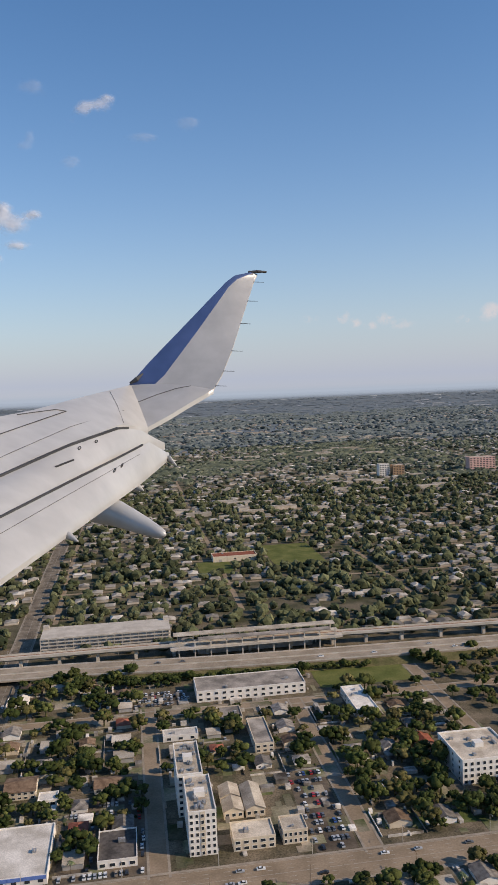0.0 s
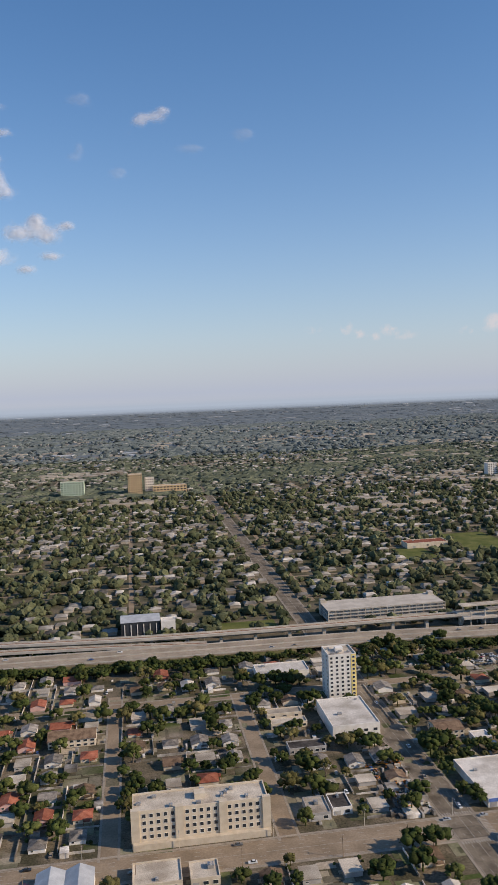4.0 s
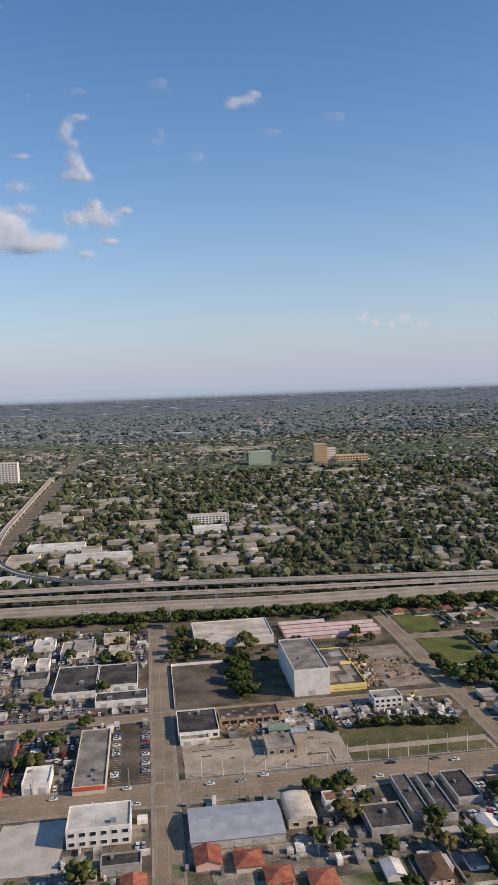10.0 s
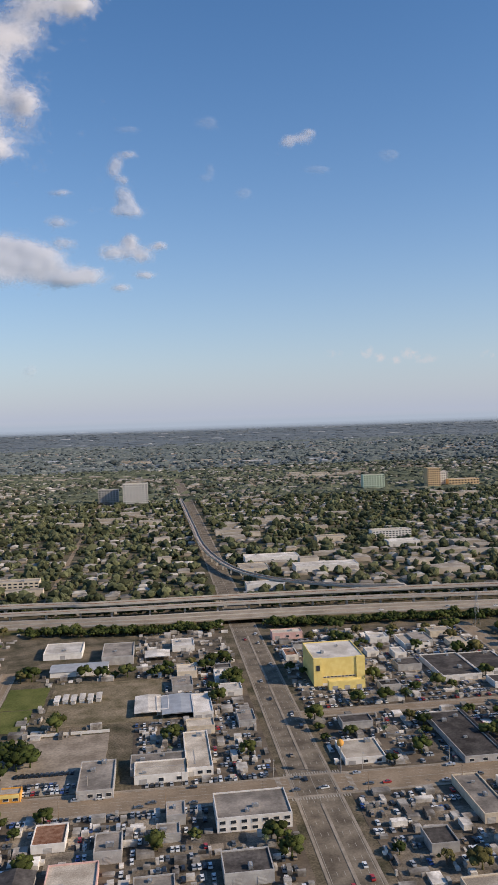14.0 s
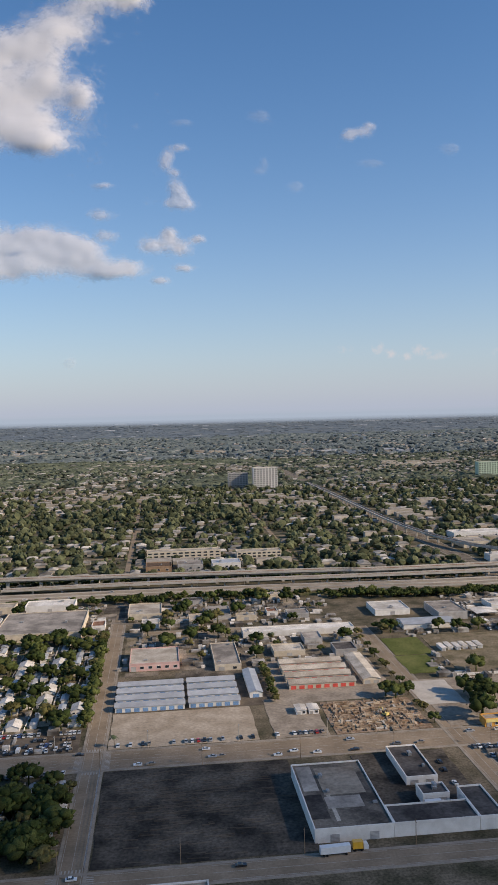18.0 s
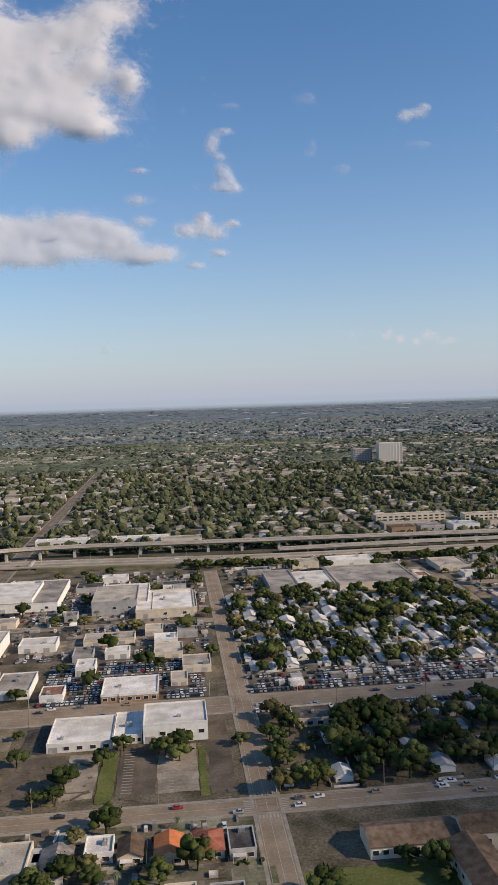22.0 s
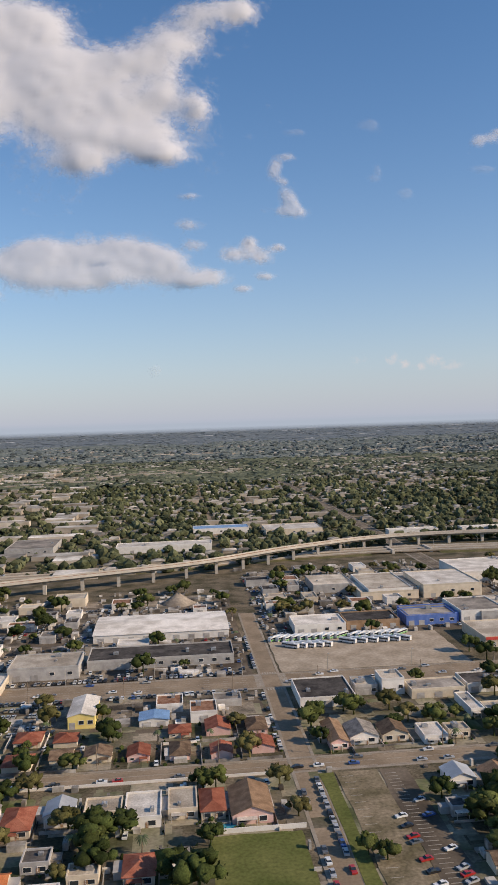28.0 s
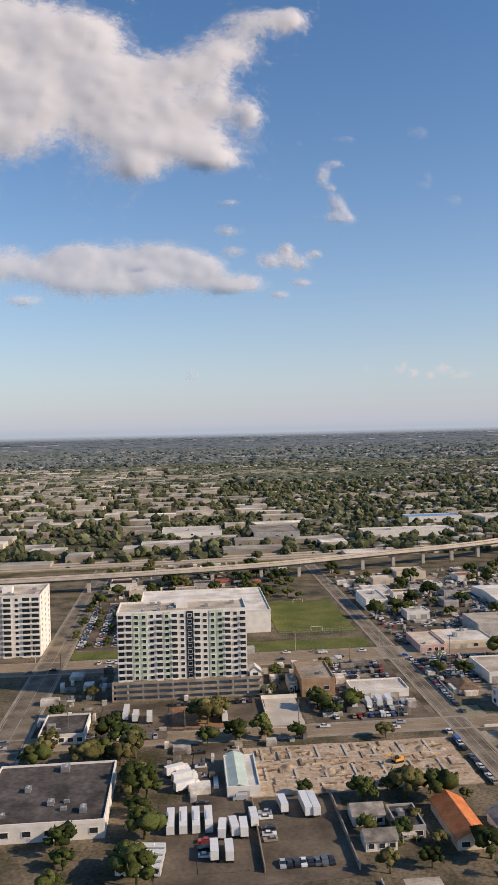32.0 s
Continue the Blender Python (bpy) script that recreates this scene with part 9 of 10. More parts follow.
def districts():
    """Clusters of large pale roofs among the trees."""
    random.seed(31)
    pts = []
    for cx, cy, rx, ry, n in ((-400, 545, 90, 44, 26), (-300, 585, 60, 40, 10), (-470, 690, 60, 40, 14), (-660, 500, 60, 20, 14), (-1000, 600, 60, 40, 16), (-420, 760, 90, 40, 26), (-560, 840, 70, 50, 16), (-180, 960, 80, 60, 18), (120, 820, 90, 60, 18), (330, 980, 110, 90, 22), (-760, 900, 90, 60, 20), (-960, 760, 90, 50, 22), (-260, 1320, 140, 60, 22), (-700, 1450, 160, 70, 26),
                              (300, 1400, 160, 80, 26), (-1100, 1250, 150, 110, 46), (-1350, 1050, 160, 160, 60), (-1250, 760, 110, 120, 50), (-480, 1900, 300, 60, 26), (200, 2000, 300, 80, 26), (-1100, 1950, 300, 80, 40), (520, 1700, 160, 90, 24)):
        for _ in range(n):
            x, y = random.gauss(cx, rx * 0.5), random.gauss(cy, ry * 0.5)
            w, d, grow = random.uniform(4, 13), random.uniform(3, 7), 1.0 if y < 1200 else 1.5
            if free(x - w, x + w, y - d, y + d) and not in_far_street(x, y, 3.0):
                pts.append((x, y, 0, w * grow, d, random.uniform(2.6, 4.4), 0.0))
                take(x - w, x + w, y - d, y + d)
    v = np.array([(-1, -1, 0), (1, -1, 0), (1, 1, 0), (-1, 1, 0), (-1, -1, 1), (1, -1, 1), (1, 1, 1), (-1, 1, 1)], float)
    f = np.array([(0, 1, 5), (0, 5, 4), (1, 2, 6), (1, 6, 5), (2, 3, 7), (2, 7, 6), (3, 0, 4), (3, 4, 7), (4, 5, 6), (4, 6, 7)])
    scatter_mesh("far_halls", "large flat pale-roofed halls among far trees", "hall", v, f, pts, [FAR_WALL, ROOF_CREAM], [0] * 8 + [1] * 2)


def grove():
    """The trees that are not counted singly: trunk and crown as low-poly pieces, one object for each kind."""
    for kind in range(3):
        random.seed(90 + kind)
        bm = tube(bmesh.new(), [(0, 0, -0.2), (0, 0, 2.4)], [0.22, 0.12], 5)
        for k in range(7):
            a, q = 2.4 * k, math.sqrt((k + 0.4) / 7)
            c = (2.2 * q * math.cos(a), 2.2 * q * math.sin(a), 2.6 + (1 - q * q) * 1.5 + random.uniform(-0.3, 0.3))
            r = random.uniform(0.8, 1.5) * (1.0, 0.95, 0.85)[kind]
            lump(bm, c, r, sub=2 if k < 4 else 1, rough=0.30)
            leaf_tufts(bm, c, r, 12, 0.27)
        bmesh.ops.triangulate(bm, faces=bm.faces)
        bm.verts.ensure_lookup_table()
        bm.verts.index_update()
        v = np.array([p.co for p in bm.verts])
        f = np.array([[q.index for q in t.verts] for t in bm.faces])
        bm.free()
        scatter_mesh("garden_trees", ("dark green garden and street trees", "mid-green garden and street trees", "olive-green garden and street trees")[kind], "tree", v, f, GROVE[kind], [LEAF_MANY[kind]], rough=0.07)


grove()
districts()
town(400, 700, 15000, 2900, 2.5, 1, "near")
town(700, 1000, 12500, 3800, 2.7, 1, "mid")
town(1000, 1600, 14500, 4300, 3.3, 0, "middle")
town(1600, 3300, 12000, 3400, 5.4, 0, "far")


def canopy(name, label, mat, y0, y1, cell, high, gap):
    """The closed roof of leaves over the far suburb: a rough sheet that dips under the ground where it opens."""
    rng = np.random.default_rng(19)
    ys = np.arange(y0, y1 + cell, cell)
    a, b = fan(y1, 0)
    xs = np.arange(a, b + cell, cell)
    gx, gy = np.meshgrid(xs, ys)
    thick = np.array([density(x, y) for x, y in zip(gx.ravel(), gy.ravel())]).reshape(gx.shape)
    ground = np.array([rise(y) for y in ys])[:, None]
    z = ground + np.where(thick + rng.uniform(-0.5, 0.5, gx.shape) > gap, rng.uniform(0.35, 1.0, gx.shape) * high, -1.5)
    co = np.stack([gx + rng.uniform(-0.42, 0.42, gx.shape) * cell, gy + rng.uniform(-0.42, 0.42, gx.shape) * cell, z], 2).reshape(-1, 3)
    w = len(xs)
    i = (np.arange(len(ys) - 1)[:, None] * w + np.arange(w - 1)[None]).ravel()
    inside = (gx.ravel()[i] > -1264 - 0.34 * (gy.ravel()[i] + 36)) & (gx.ravel()[i] < 0.5 * gy.ravel()[i] + 40)
    i = i[inside]
    me = bpy.data.meshes.new(name)
    me.from_pydata(co.tolist(), [], np.stack([i, i + 1, i + w + 1, i + w], 1).tolist())
    me.materials.append(mat)
    tagged(new(name, me), label, "wood", kind="stuff")


# both canopy sheets wear the crown colours with haze mixed in
canopy("middle_canopy", "close canopy of trees over the middle suburb", HAZED_MID_WOODS, 1000, 1640, 6.0, 4.6, 0.16)
canopy("far_canopy", "close canopy of trees over the far suburb", HAZED_FAR_WOODS, 1600, 2960, 10.0, 5.2, 0.08)


def far_rim():
    pts, homes = [], []
    for _ in range(6000):
        y = random.uniform(2900, 4600)
        a, b = fan(y)
        x = random.uniform(a, b)
        r = random.uniform(5, 14)
        if density(x * 0.4, y * 0.4) > -0.45:
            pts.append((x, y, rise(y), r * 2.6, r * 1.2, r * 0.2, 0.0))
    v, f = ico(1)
    scatter_mesh("horizon_woods", "belt of woods on the horizon with haze in its colour", "wood", v, f, pts, [HAZED_HORIZON_WOODS])
    for _ in range(200):
        y = random.uniform(1700, 4500)
        a, b = fan(y)
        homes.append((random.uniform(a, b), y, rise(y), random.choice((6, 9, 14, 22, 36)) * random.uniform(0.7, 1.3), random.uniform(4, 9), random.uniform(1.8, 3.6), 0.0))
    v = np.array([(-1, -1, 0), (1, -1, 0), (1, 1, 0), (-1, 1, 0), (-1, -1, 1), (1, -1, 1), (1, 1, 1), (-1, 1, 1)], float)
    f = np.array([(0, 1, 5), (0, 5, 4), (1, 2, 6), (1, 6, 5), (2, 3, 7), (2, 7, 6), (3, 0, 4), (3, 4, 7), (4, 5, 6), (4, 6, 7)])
    scatter_mesh("far_warehouses", "pale flat-roofed warehouses far off", "warehouse", v, f, homes, [HAZED_PALE_FAR])


far_rim()


def horizon_haze_glow():
    """A glowing far backdrop in place of hazy air before the last woods; it thins out upwards into the sky."""
    m = bpy.data.materials.new("haze_glow_sheet")
    m.use_nodes = True
    n, l = m.node_tree.nodes, m.node_tree.links
    n.remove(n["Principled BSDF"])
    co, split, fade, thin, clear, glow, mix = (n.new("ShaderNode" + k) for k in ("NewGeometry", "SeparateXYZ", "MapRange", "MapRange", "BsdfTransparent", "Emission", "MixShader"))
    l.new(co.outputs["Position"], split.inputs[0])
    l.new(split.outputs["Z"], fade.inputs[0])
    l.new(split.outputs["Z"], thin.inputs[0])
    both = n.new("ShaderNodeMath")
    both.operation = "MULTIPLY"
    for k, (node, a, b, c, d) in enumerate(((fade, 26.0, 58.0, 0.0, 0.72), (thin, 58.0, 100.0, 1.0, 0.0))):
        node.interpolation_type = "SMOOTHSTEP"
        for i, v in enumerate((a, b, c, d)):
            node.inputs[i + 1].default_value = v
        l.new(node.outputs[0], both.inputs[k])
    # the added sheet gives off its own light to imitate haze
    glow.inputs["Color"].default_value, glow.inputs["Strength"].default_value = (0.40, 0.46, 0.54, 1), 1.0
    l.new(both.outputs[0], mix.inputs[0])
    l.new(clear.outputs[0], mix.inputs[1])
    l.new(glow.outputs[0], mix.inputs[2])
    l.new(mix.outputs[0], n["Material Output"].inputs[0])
    ob = tagged(part("backdrop", bx(bmesh.new(), -2880, 2680, 4000, 4002, 24, 102), m), "pale glowing sheet in place of haze over the far horizon", "backdrop", kind="structure")
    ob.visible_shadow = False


horizon_haze_glow()


def extra_cars():
    for shade in sorted({c[4] for c in EXTRA}):
        pts = [(x, y, z, 1.27, 0.51, 0.8, radians(t)) for x, y, z, t, c in EXTRA if c == shade]
        v = np.array([(-1, -1, .22), (1, -1, .22), (1, 1, .22), (-1, 1, .22), (-1, -1, .7), (1, -1, .62), (1, 1, .62), (-1, 1, .7), (-.7, -.9, .72), (.42, -.9, .72), (.42, .9, .72), (-.7, .9, .72), (-.5, -.72, 1.06), (.1, -.72, 1.06), (.1, .72, 1.06), (-.5, .72, 1.06)], float)
        q = [(0, 1, 5, 4), (1, 2, 6, 5), (2, 3, 7, 6), (3, 0, 4, 7), (4, 5, 6, 7), (8, 9, 13, 12), (9, 10, 14, 13), (10, 11, 15, 14), (11, 8, 12, 15), (12, 13, 14, 15)]
        f = np.array([t for a, b, c, d in q for t in ((a, b, c), (a, c, d))])
        scatter_mesh("parked_cars", f"rows of parked {shade} cars", "car", v, f, pts, [CAR_PAINT[shade], GLASS], [0] * 10 + [1] * 8 + [0] * 2)


extra_cars()


def bay_lines():
    """Painted bays of the car parks."""
    pts = []
    for x0, x1, y0, y1, step, half in ((-1037, -1033.5, 90, 144, 3.1, 1.2), (-1026.8, -1024, 90, 144, 1.55, 1.3), (-398, -394.6, 220, 256, 1.5, 1.3), (-389.4, -386.2, 220, 256, 1.5, 1.3), (-857, -853.6, 161, 185, 1.5, 1.3), (-847, -843.6, 161, 185, 1.5, 1.3)):
        y = y0
        while y < y1:
            pts.append(((x0 + x1) / 2, y, 0.05, half, 0.05, 0.118, 0.0))
            y += step
    return pts


def yard_stuff():
    v = np.array([(-1, -1, 0), (1, -1, 0), (1, 1, 0), (-1, 1, 0), (-1, -1, 1), (1, -1, 1), (1, 1, 1), (-1, 1, 1)], float)
    f = np.array([(0, 1, 5), (0, 5, 4), (1, 2, 6), (1, 6, 5), (2, 3, 7), (2, 7, 6), (3, 0, 4), (3, 4, 7), (4, 5, 6), (4, 6, 7)])
    scatter_mesh("yard_clutter", "lean-tos, containers and stacked goods in the yards", "yard clutter", v, f, SMALL, [YARD_STUFF], [0] * 10)
    scatter_mesh("garden_plots", "lawns, drives and bare plots between houses", "garden", v, f, PLOTS, [PLOT_STUFF], [0] * 10)
    scatter_mesh("garden_walls", "low walls and board fences between gardens", "garden wall", v, f, FENCES, [YARD_STUFF], [0] * 10)
    scatter_mesh("yard_plots", "paved and bare plots of the yards", "yard ground", v, f, PAVED, [YARD_GROUND], [0] * 10)
    scatter_mesh("site_timber", "boards, beams and rubble strewn over building sites", "rubble", v, f, RUBBLE, [SITE_TIMBER], [0] * 10)
    scatter_mesh("weed_streaks", "weeds and dust in the joints of old lots", "weeds", v, f, STREAKS, [DRY_GRASS], [0] * 10)
    scatter_mesh("dust_streaks", "pale streaks of dust on blackened asphalt", "dust", v, f, DUST, [LOT], [0] * 10)
    scatter_mesh("asphalt_stains", "dark repairs and oil stains on old lots", "stains", v, f, STAINS, [LOT], [0] * 10)
    scatter_mesh("bay_lines", "worn white bay lines of car parks", "road marking", v, f, bay_lines(), [PAINT], [0] * 10)
    v, f = ico(1)
    scatter_mesh("garden_shrubs", "small dark green shrubs beside the houses", "shrub", v, f, BUSHES, [LEAF_MANY[0]])


yard_stuff()

# ---- clouds ----
random.seed(21)


def make_cloud(label, x, y, z, puffs, mat, deep=1.0, turn=0.0):
    """A lumpy sheet of vapour: each puff has its place beside the middle (x, z), its half breadth and half height."""
    a = np.array(puffs, float)
    x0, x1 = (a[:, 0] - 1.7 * a[:, 2]).min(), (a[:, 0] + 1.7 * a[:, 2]).max()
    z0, z1 = (a[:, 1] - 1.7 * a[:, 3]).min(), (a[:, 1] + 1.7 * a[:, 3]).max()
    step = max(2.0, (x1 - x0) / 120)
    nu, nv = int((x1 - x0) / step) + 1, int((z1 - z0) / step) + 1
    size = float(np.sqrt(a[:, 2] * a[:, 3]).mean())
    bm, rows, vapour = bmesh.new(), [], []
    for j in range(nv + 1):
        row = []
        for i in range(nu + 1):
            u, v = x0 + (x1 - x0) * i / nu, z0 + (z1 - z0) * j / nv
            thick = float(np.exp(-1.15 * (((u - a[:, 0]) / a[:, 2]) ** 2 + ((v - a[:, 1]) / a[:, 3]) ** 2)).sum())
            q = min(thick, 1.4)
            puff = noise.fractal(((x + u) * 0.8 / size, (z + v) * 1.0 / size, y * 0.01), 1.0, 2.1, 4)
            row.append(bm.verts.new((u, 0.35 * v - deep * size * (0.42 * math.sqrt(q) + 0.070 * puff), v)))
            vapour.append(q)
        rows.append(row)
    for p, q in zip(rows, rows[1:]):
        for k in range(nu):
            bm.faces.new((p[k], p[k + 1], q[k + 1], q[k])).smooth = True
    ob = tagged(part("cloud", bm, mat, at=(x, y, z)), label, "cloud", kind="structure")
    ob.rotation_euler.z = radians(turn)
    ob.data.attributes.new("vapour", "FLOAT", "POINT").data.foreach_set("value", vapour)


BIG, BANK, WISP, VEIL = "large white cumulus cloud with ragged edges", "flat-based white bank of cumulus cloud", "small torn wisp of white cloud", "faint thin veil of white cloud"
make_cloud(BIG, -1359, 3100, 1385, ((-436, 190, 237, 194), (-293, 0, 238, 238), (-467, -173, 161, 161), (-201, 237, 130, 130), (-40, -214, 185, 163), (0, -344, 87, 54), (-78, 2, 119, 141), (92, -104, 164, 164), (162, 81, 186, 87),
                                    (340, 177, 143, 92), (464, 304, 132, 83), (609, 318, 77, 66), (290, -59, 99, 121), (421, -128, 66, 99), (219, -256, 131, 87), (273, -321, 88, 48), (-715, -5, 257, 321), (-643, 293, 257, 192)), VAPOUR)
make_cloud(BANK, -1584, 4500, 950, ((-31, 70, 246, 111), (242, 100, 186, 99), (378, 45, 186, 105), (516, 7, 140, 100), (145, -67, 248, 68), (-210, 106, 138, 92), (732, -60, 119, 62), (622, -91, 113, 43), (-563, 51, 172, 112), (-333, 18, 125, 94),
                                    (-492, -157, 109, 43), (-868, 47, 248, 139), (-134, -67, 252, 82)), BANK_VAPOUR)
make_cloud(WISP, -589, 4500, 985, ((-20, 113, 52, 56), (31, 29, 90, 58), (-132, 41, 90, 54), (143, 78, 52, 30), (53, -98, 75, 30), (-74, -167, 66, 30)), BANK_VAPOUR)
make_cloud(WISP, -947, 4200, 1131, ((8, -131, 80, 42), (-11, -16, 74, 36), (1, 147, 66, 26)), THIN_VAPOUR)
make_cloud(WISP, -614, 3180, 1085, ((32, 55, 44, 21), (-15, 19, 37, 33), (-27, -19, 29, 31), (7, -56, 27, 24)), THIN_VAPOUR)
make_cloud(WISP, -595, 3064, 910, ((-10, 47, 38, 38), (5, 5, 38, 40), (-23, -26, 46, 24), (26, -28, 38, 24)), THIN_VAPOUR)
make_cloud(WISP, -49, 2453, 956, ((-39, -16, 26, 25), (2, -2, 42, 20), (36, 20, 20, 15)), THIN_VAPOUR)
make_cloud(VEIL, -296, 2908, 980, ((10, 17, 18, 34), (-11, -18, 28, 18)), FAINT_VAPOUR)
for x, y, z, w, h in ((91, 2866, 982, 52, 20), (211, 2376, 880, 34, 22), (-290, 3035, 1204, 42, 32), (-586, 3000, 1166, 44, 18), (-161, 3000, 932, 34, 27), (-1170, 4400, 369, 40, 36)):
    make_cloud(VEIL, x, y, z, ((0, 0, w, h), (0.4 * w, 0.3 * h, 0.6 * w, 0.6 * h)), FAINT_VAPOUR)
# the cumulus on the sun's side whose shade lies over the school and the black lot
make_cloud(BIG, 771, -494, 900, ((0, 0, 74, 62), (-32, 22, 54, 46), (32, -22, 54, 46), (-30, -25, 54, 46), (30, 25, 54, 46)), BANK_VAPOUR, turn=90.0)

# ---- the wing of the aircraft, as it stands at the start ----
WING_WHITE = surface("wing_paint", (0.39, 0.385, 0.375), (0.45, 0.445, 0.43), 1.5, 0.35, 0.1, bump=0.02, grain=0.05)
WING_BLUE = surface("winglet_paint", (0.05, 0.085, 0.20), (0.07, 0.11, 0.25), 1.5, 0.35, 0.1, bump=0.02, grain=0.05)
WING_DARK = surface("gap_seal", (0.03, 0.03, 0.032), (0.05, 0.05, 0.05), 1.5, 0.6, grain=0.1)


def build_wing():
    e = thing("aircraft_wing", "grey-white aircraft wing with lowered flaps and an upswept winglet", "wing", (0, 0, 138.84), turn=-8.776)

    def on_skin(one, two, bulge, u, v):
        """A point between two rails: u along them, v across."""
        p = []
        for rail in (one, two):
            k = min(int(u * (len(rail) - 1)), len(rail) - 2)
            p.append(Vector(rail[k]).lerp(Vector(rail[k + 1]), u * (len(rail) - 1) - k))
        return p[0].lerp(p[1], v) + Vector((0, 0, bulge * 4 * v * (1 - v)))

    def skin(name, one, two, mat, thick=0.04, bulge=0.0, label="", nu=20, nv=8):
        """A smooth curved panel stretched between two rails, with a rounded edge and an underside."""
        bm = bmesh.new()
        top = [[bm.verts.new(on_skin(one, two, bulge, i / nu, j / nv)) for j in range(nv + 1)] for i in range(nu + 1)]
        low = [[bm.verts.new(on_skin(one, two, -0.3 * bulge, i / nu, j / nv) - Vector((0, 0, thick))) for j in range(nv + 1)] for i in range(nu + 1)]
        for i in range(nu):
            for j in range(nv):
                bm.faces.new((top[i][j], top[i][j + 1], top[i + 1][j + 1], top[i + 1][j]))
                bm.faces.new((low[i][j], low[i + 1][j], low[i + 1][j + 1], low[i][j + 1]))
        rim = [(i, 0) for i in range(nu)] + [(nu, j) for j in range(nv)] + [(i, nv) for i in range(nu, 0, -1)] + [(0, j) for j in range(nv, 0, -1)]
        for (a, b), (c, d) in zip(rim, rim[1:] + rim[:1]):
            bm.faces.new((top[a][b], top[c][d], low[c][d], low[a][b]))
        bmesh.ops.recalc_face_normals(bm, faces=bm.faces)
        for f in bm.faces:
            f.smooth = len(set(round(v.co.z, 3) for v in f.verts)) > 0 and f.calc_area() > 1e-7
        ob = part(name, bm, mat, e, label)
        ob.data.set_sharp_from_angle(angle=radians(40))
        return ob

    def seam(parent, one, two, bulge, points, r=0.0045):
        """A dark joint drawn along a skin."""
        path = [on_skin(one, two, bulge, u, v) + Vector((0, 0, 0.004)) for u, v in points]
        part("panel_line", tube(bmesh.new(), path, [r] * len(path), 4), WING_DARK, parent)

    def ring(parent, one, two, bulge, u, v, r=0.03):
        path = [on_skin(one, two, bulge, u + r * 0.16 * math.cos(a), v + r * 1.6 * math.sin(a)) + Vector((0, 0, 0.004)) for a in [k * math.pi / 5 for k in range(11)]]
        part("cover_ring", tube(bmesh.new(), path, [0.004] * 11, 4), WING_DARK, parent)

    lead = [(-2.153, 6.300, -0.262), (-2.074, 6.625, -0.235), (-1.939, 7.175, -0.205), (-1.737, 8.019, -0.131), (-1.519, 8.924, -0.060), (-1.393, 9.450, -0.018)]
    rear = [(-1.803, 5.200, -0.619), (-1.744, 5.492, -0.593), (-1.644, 6.006, -0.537), (-1.523, 6.617, -0.480), (-1.270, 7.850, -0.399), (-1.107, 8.600, -0.477)]
    main = skin("main_panel", lead, rear, WING_WHITE, 0.07, 0.012)
    seam(main, lead, rear, 0.012, [(0.0, 0.42), (0.2, 0.38), (0.4, 0.33), (0.56, 0.30), (0.5, 0.17), (0.4, 0.08), (0.3, 0.05)])
    seam(main, lead, rear, 0.012, [(0.0, 0.80), (0.3, 0.76), (0.6, 0.70), (0.85, 0.66)], 0.002)
    seam(main, lead, rear, 0.012, [(0.78, 0.04), (0.8, 0.5), (0.82, 0.97)], 0.002)
    tip_rear = [(-1.107, 8.600, -0.477), (-0.889, 8.786, -0.366), (-0.650, 8.994, -0.231), (-0.412, 9.200, -0.103)]
    tip_lead = [(-1.393, 9.450, -0.018), (-1.131, 9.384, -0.014), (-0.728, 9.281, -0.040), (-0.412, 9.200, -0.103)]
    tip = skin("tip_panel", tip_lead, tip_rear, WING_WHITE, 0.05, 0.008)
    seam(tip, tip_lead, tip_rear, 0.008, [(0.0, 0.45), (0.3, 0.38), (0.55, 0.22), (0.72, 0.05)])
    top_one = [(-1.803, 5.200, -0.636), (-1.727, 5.438, -0.605), (-1.454, 6.313, -0.477), (-1.165, 7.197, -0.392), (-1.040, 7.572, -0.448), (-0.883, 8.150, -0.626)]
    low_one = [(-1.610, 4.600, -0.802), (-1.557, 4.857, -0.782), (-1.359, 5.838, -0.702), (-1.136, 6.942, -0.619), (-0.989, 7.685, -0.558), (-0.890, 8.120, -0.640)]
    upper = skin("upper_flap", top_one, low_one, WING_WHITE, 0.05, 0.016)
    seam(upper, top_one, low_one, 0.016, [(k / 12, 0.0) for k in range(9)], 0.014)
    for u, v in ((0.44, 0.25), (0.50, 0.24)):
        ring(upper, top_one, low_one, 0.016, u, v)
    seam(upper, top_one, low_one, 0.016, [(0.36, 0.52), (0.42, 0.55)], 0.008)
    top_two = [(-1.611, 4.600, -0.813), (-1.550, 4.831, -0.789), (-1.326, 5.694, -0.697), (-1.084, 6.625, -0.604), (-0.928, 7.245, -0.535), (-0.806, 7.800, -0.701)]
    low_two = [(-1.423, 4.000, -1.058), (-1.382, 4.244, -1.031), (-1.251, 4.982, -0.966), (-1.110, 5.788, -0.896), (-0.945, 6.736, -0.818), (-0.796, 7.700, -0.714)]
    lower = skin("lower_flap", top_two, low_two, WING_WHITE, 0.035, 0.02)
    seam(lower, top_two, low_two, 0.02, [(k / 12, 0.0) for k in range(10)], 0.010)
    for u, v in ((0.60, 0.35), (0.64, 0.33)):
        ring(lower, top_two, low_two, 0.02, u, v)
    seam(lower, top_two, low_two, 0.02, [(0.05, 0.35), (0.4, 0.33), (0.75, 0.3)], 0.0015)
    fin_lead = [(-1.420, 9.450, -0.024), (-1.181, 9.613, 0.250), (-0.676, 9.946, 0.780), (-0.249, 10.230, 1.232), (-0.132, 10.298, 1.321), (0.078, 10.400, 1.369)]
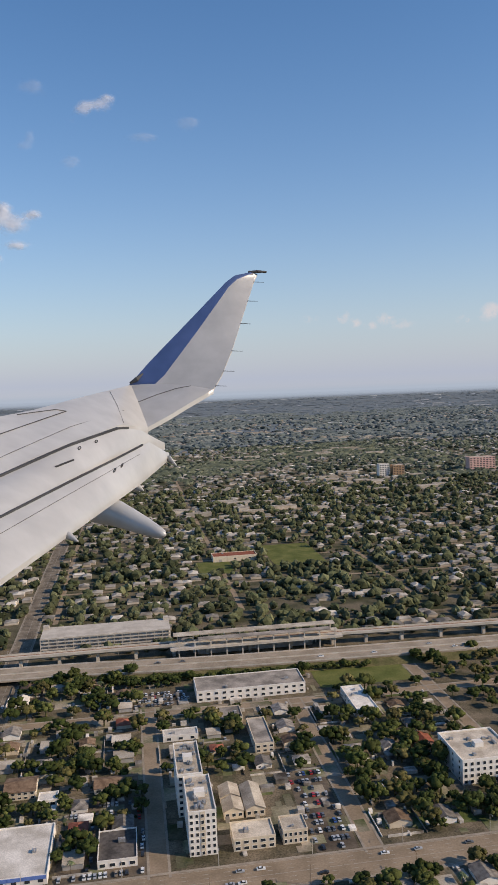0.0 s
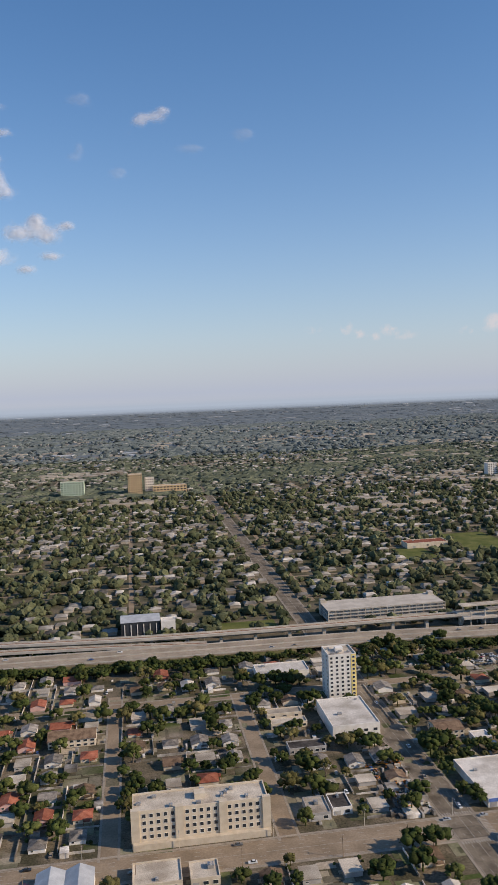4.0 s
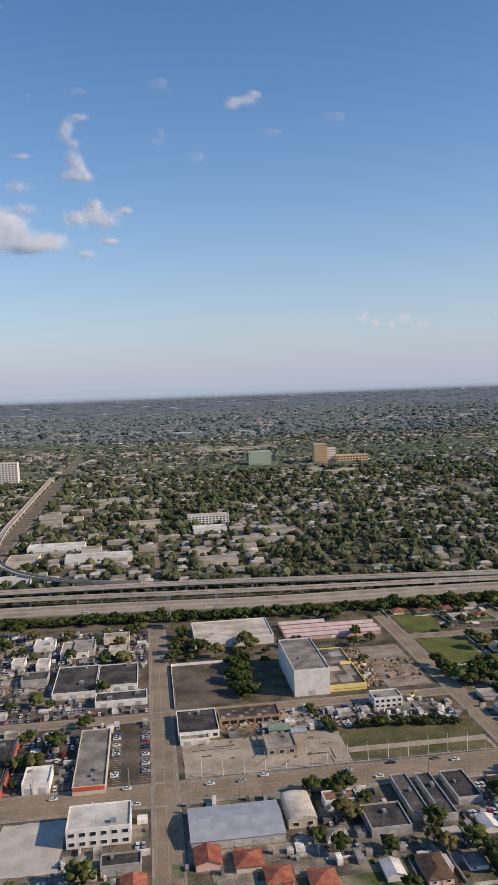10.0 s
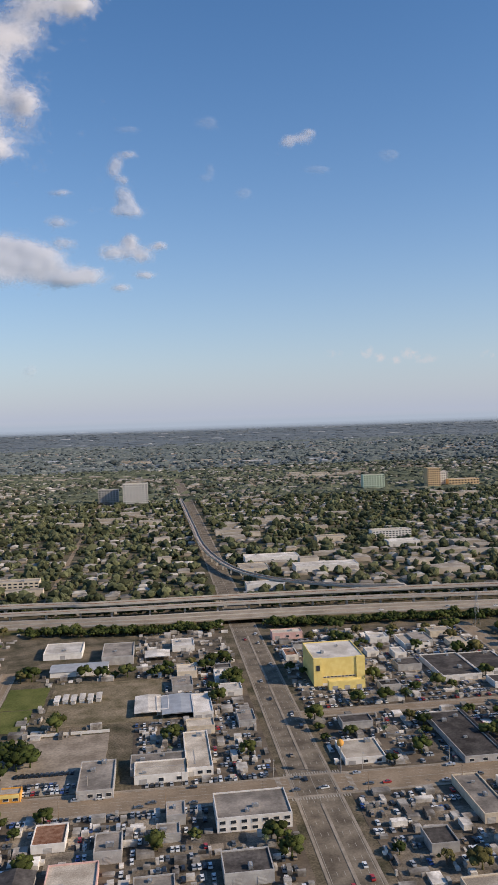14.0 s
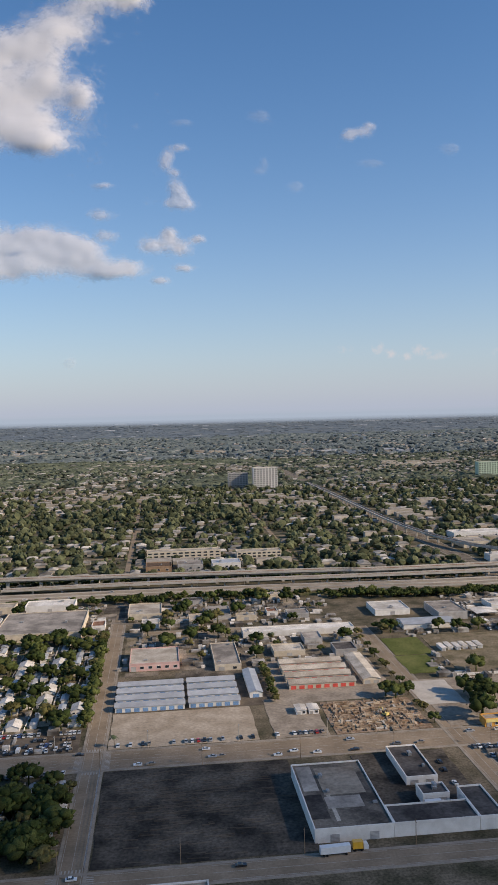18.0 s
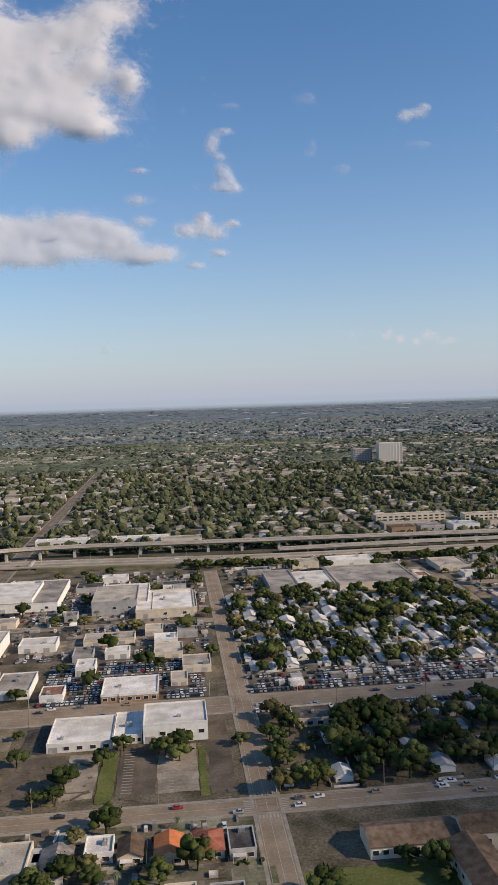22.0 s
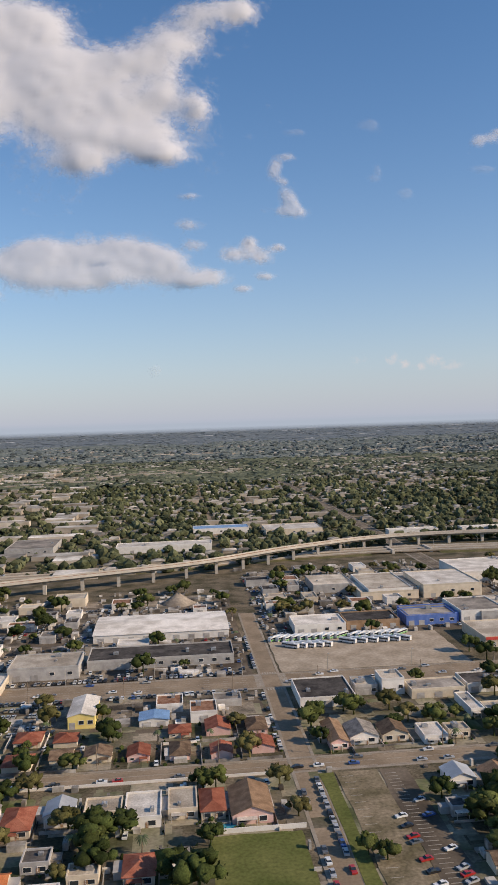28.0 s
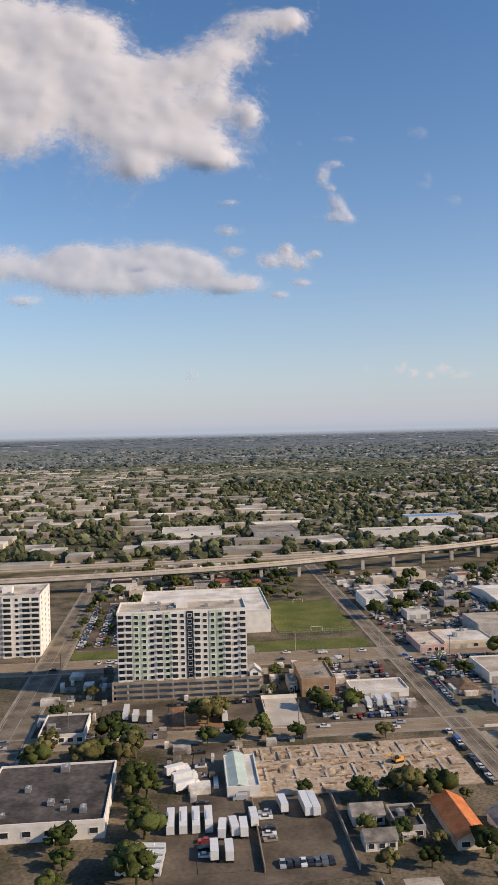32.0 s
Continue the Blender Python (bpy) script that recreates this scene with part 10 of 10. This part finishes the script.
    fin_mid = [(-1.100, 9.400, -0.015), (-0.992, 9.480, 0.087), (-0.605, 9.829, 0.611), (-0.215, 10.194, 1.163), (-0.105, 10.276, 1.267), (0.099, 10.400, 1.354)]
    fin_rear = [(-0.415, 9.250, -0.103), (-0.315, 9.397, 0.063), (-0.190, 9.640, 0.357), (-0.041, 10.005, 0.810), (0.102, 10.349, 1.233), (0.157, 10.450, 1.351)]
    fin = skin("winglet", fin_mid, fin_rear, WING_WHITE, 0.02)
    skin("leading_edge", fin_lead, fin_mid, WING_BLUE, 0.02, 0.0, "dark blue leading edge", 20, 3)
    part("tip_light", tube(bmesh.new(), [(0.04, 10.40, 1.372), (0.16, 10.42, 1.374), (0.275, 10.45, 1.369)], [0.012, 0.02, 0.012], 8), WING_DARK, e)
    part("position_light", tube(bmesh.new(), [(-1.40, 9.41, 0.0), (-1.32, 9.42, 0.045), (-1.25, 9.48, 0.11)], [0.012, 0.028, 0.008], 8), WING_DARK, e, "dark lamp cover at the winglet's root")
    fairing = bmesh.new()
    tube(fairing, [(-1.35, 6.45, -0.985), (-1.24, 6.36, -1.00), (-1.088, 6.242, -1.015), (-0.95, 6.13, -1.055), (-0.83, 6.03, -1.09), (-0.734, 5.95, -1.12), (-0.685, 5.91, -1.132), (-0.66, 5.895, -1.136)], [0.10, 0.112, 0.105, 0.086, 0.068, 0.05, 0.034, 0.006], 24)
    for f in fairing.faces:
        f.smooth = True
    part("flap_track_fairing", fairing, WING_WHITE, e)
    for path, wide in (([(-0.86, 7.72, -0.70), (-0.80, 7.66, -0.735), (-0.715, 7.5, -0.785)], 0.04), ([(-1.16, 7.25, -0.89), (-1.08, 7.15, -0.915), (-0.966, 7.0, -0.945)], 0.075), ([(-1.33, 5.33, -0.95), (-1.24, 5.2, -0.975), (-1.131, 5.05, -0.995)], 0.04)):
        hinge = tube(bmesh.new(), path, [wide, wide * 0.8, 0.006], 14)
        for f in hinge.faces:
            f.smooth = True
        part("flap_hinge", hinge, WING_WHITE, e)
    for t in (0.0, 0.2, 0.38, 0.55, 0.7, 0.84):
        p = on_skin(fin_rear, fin_rear, 0.0, 0.05 + 0.9 * t, 0.0)
        part("static_wick", tube(bmesh.new(), [p, p + Vector((0.13, 0.0, -0.01))], [0.006, 0.003], 4), WING_DARK, fin)


build_wing()
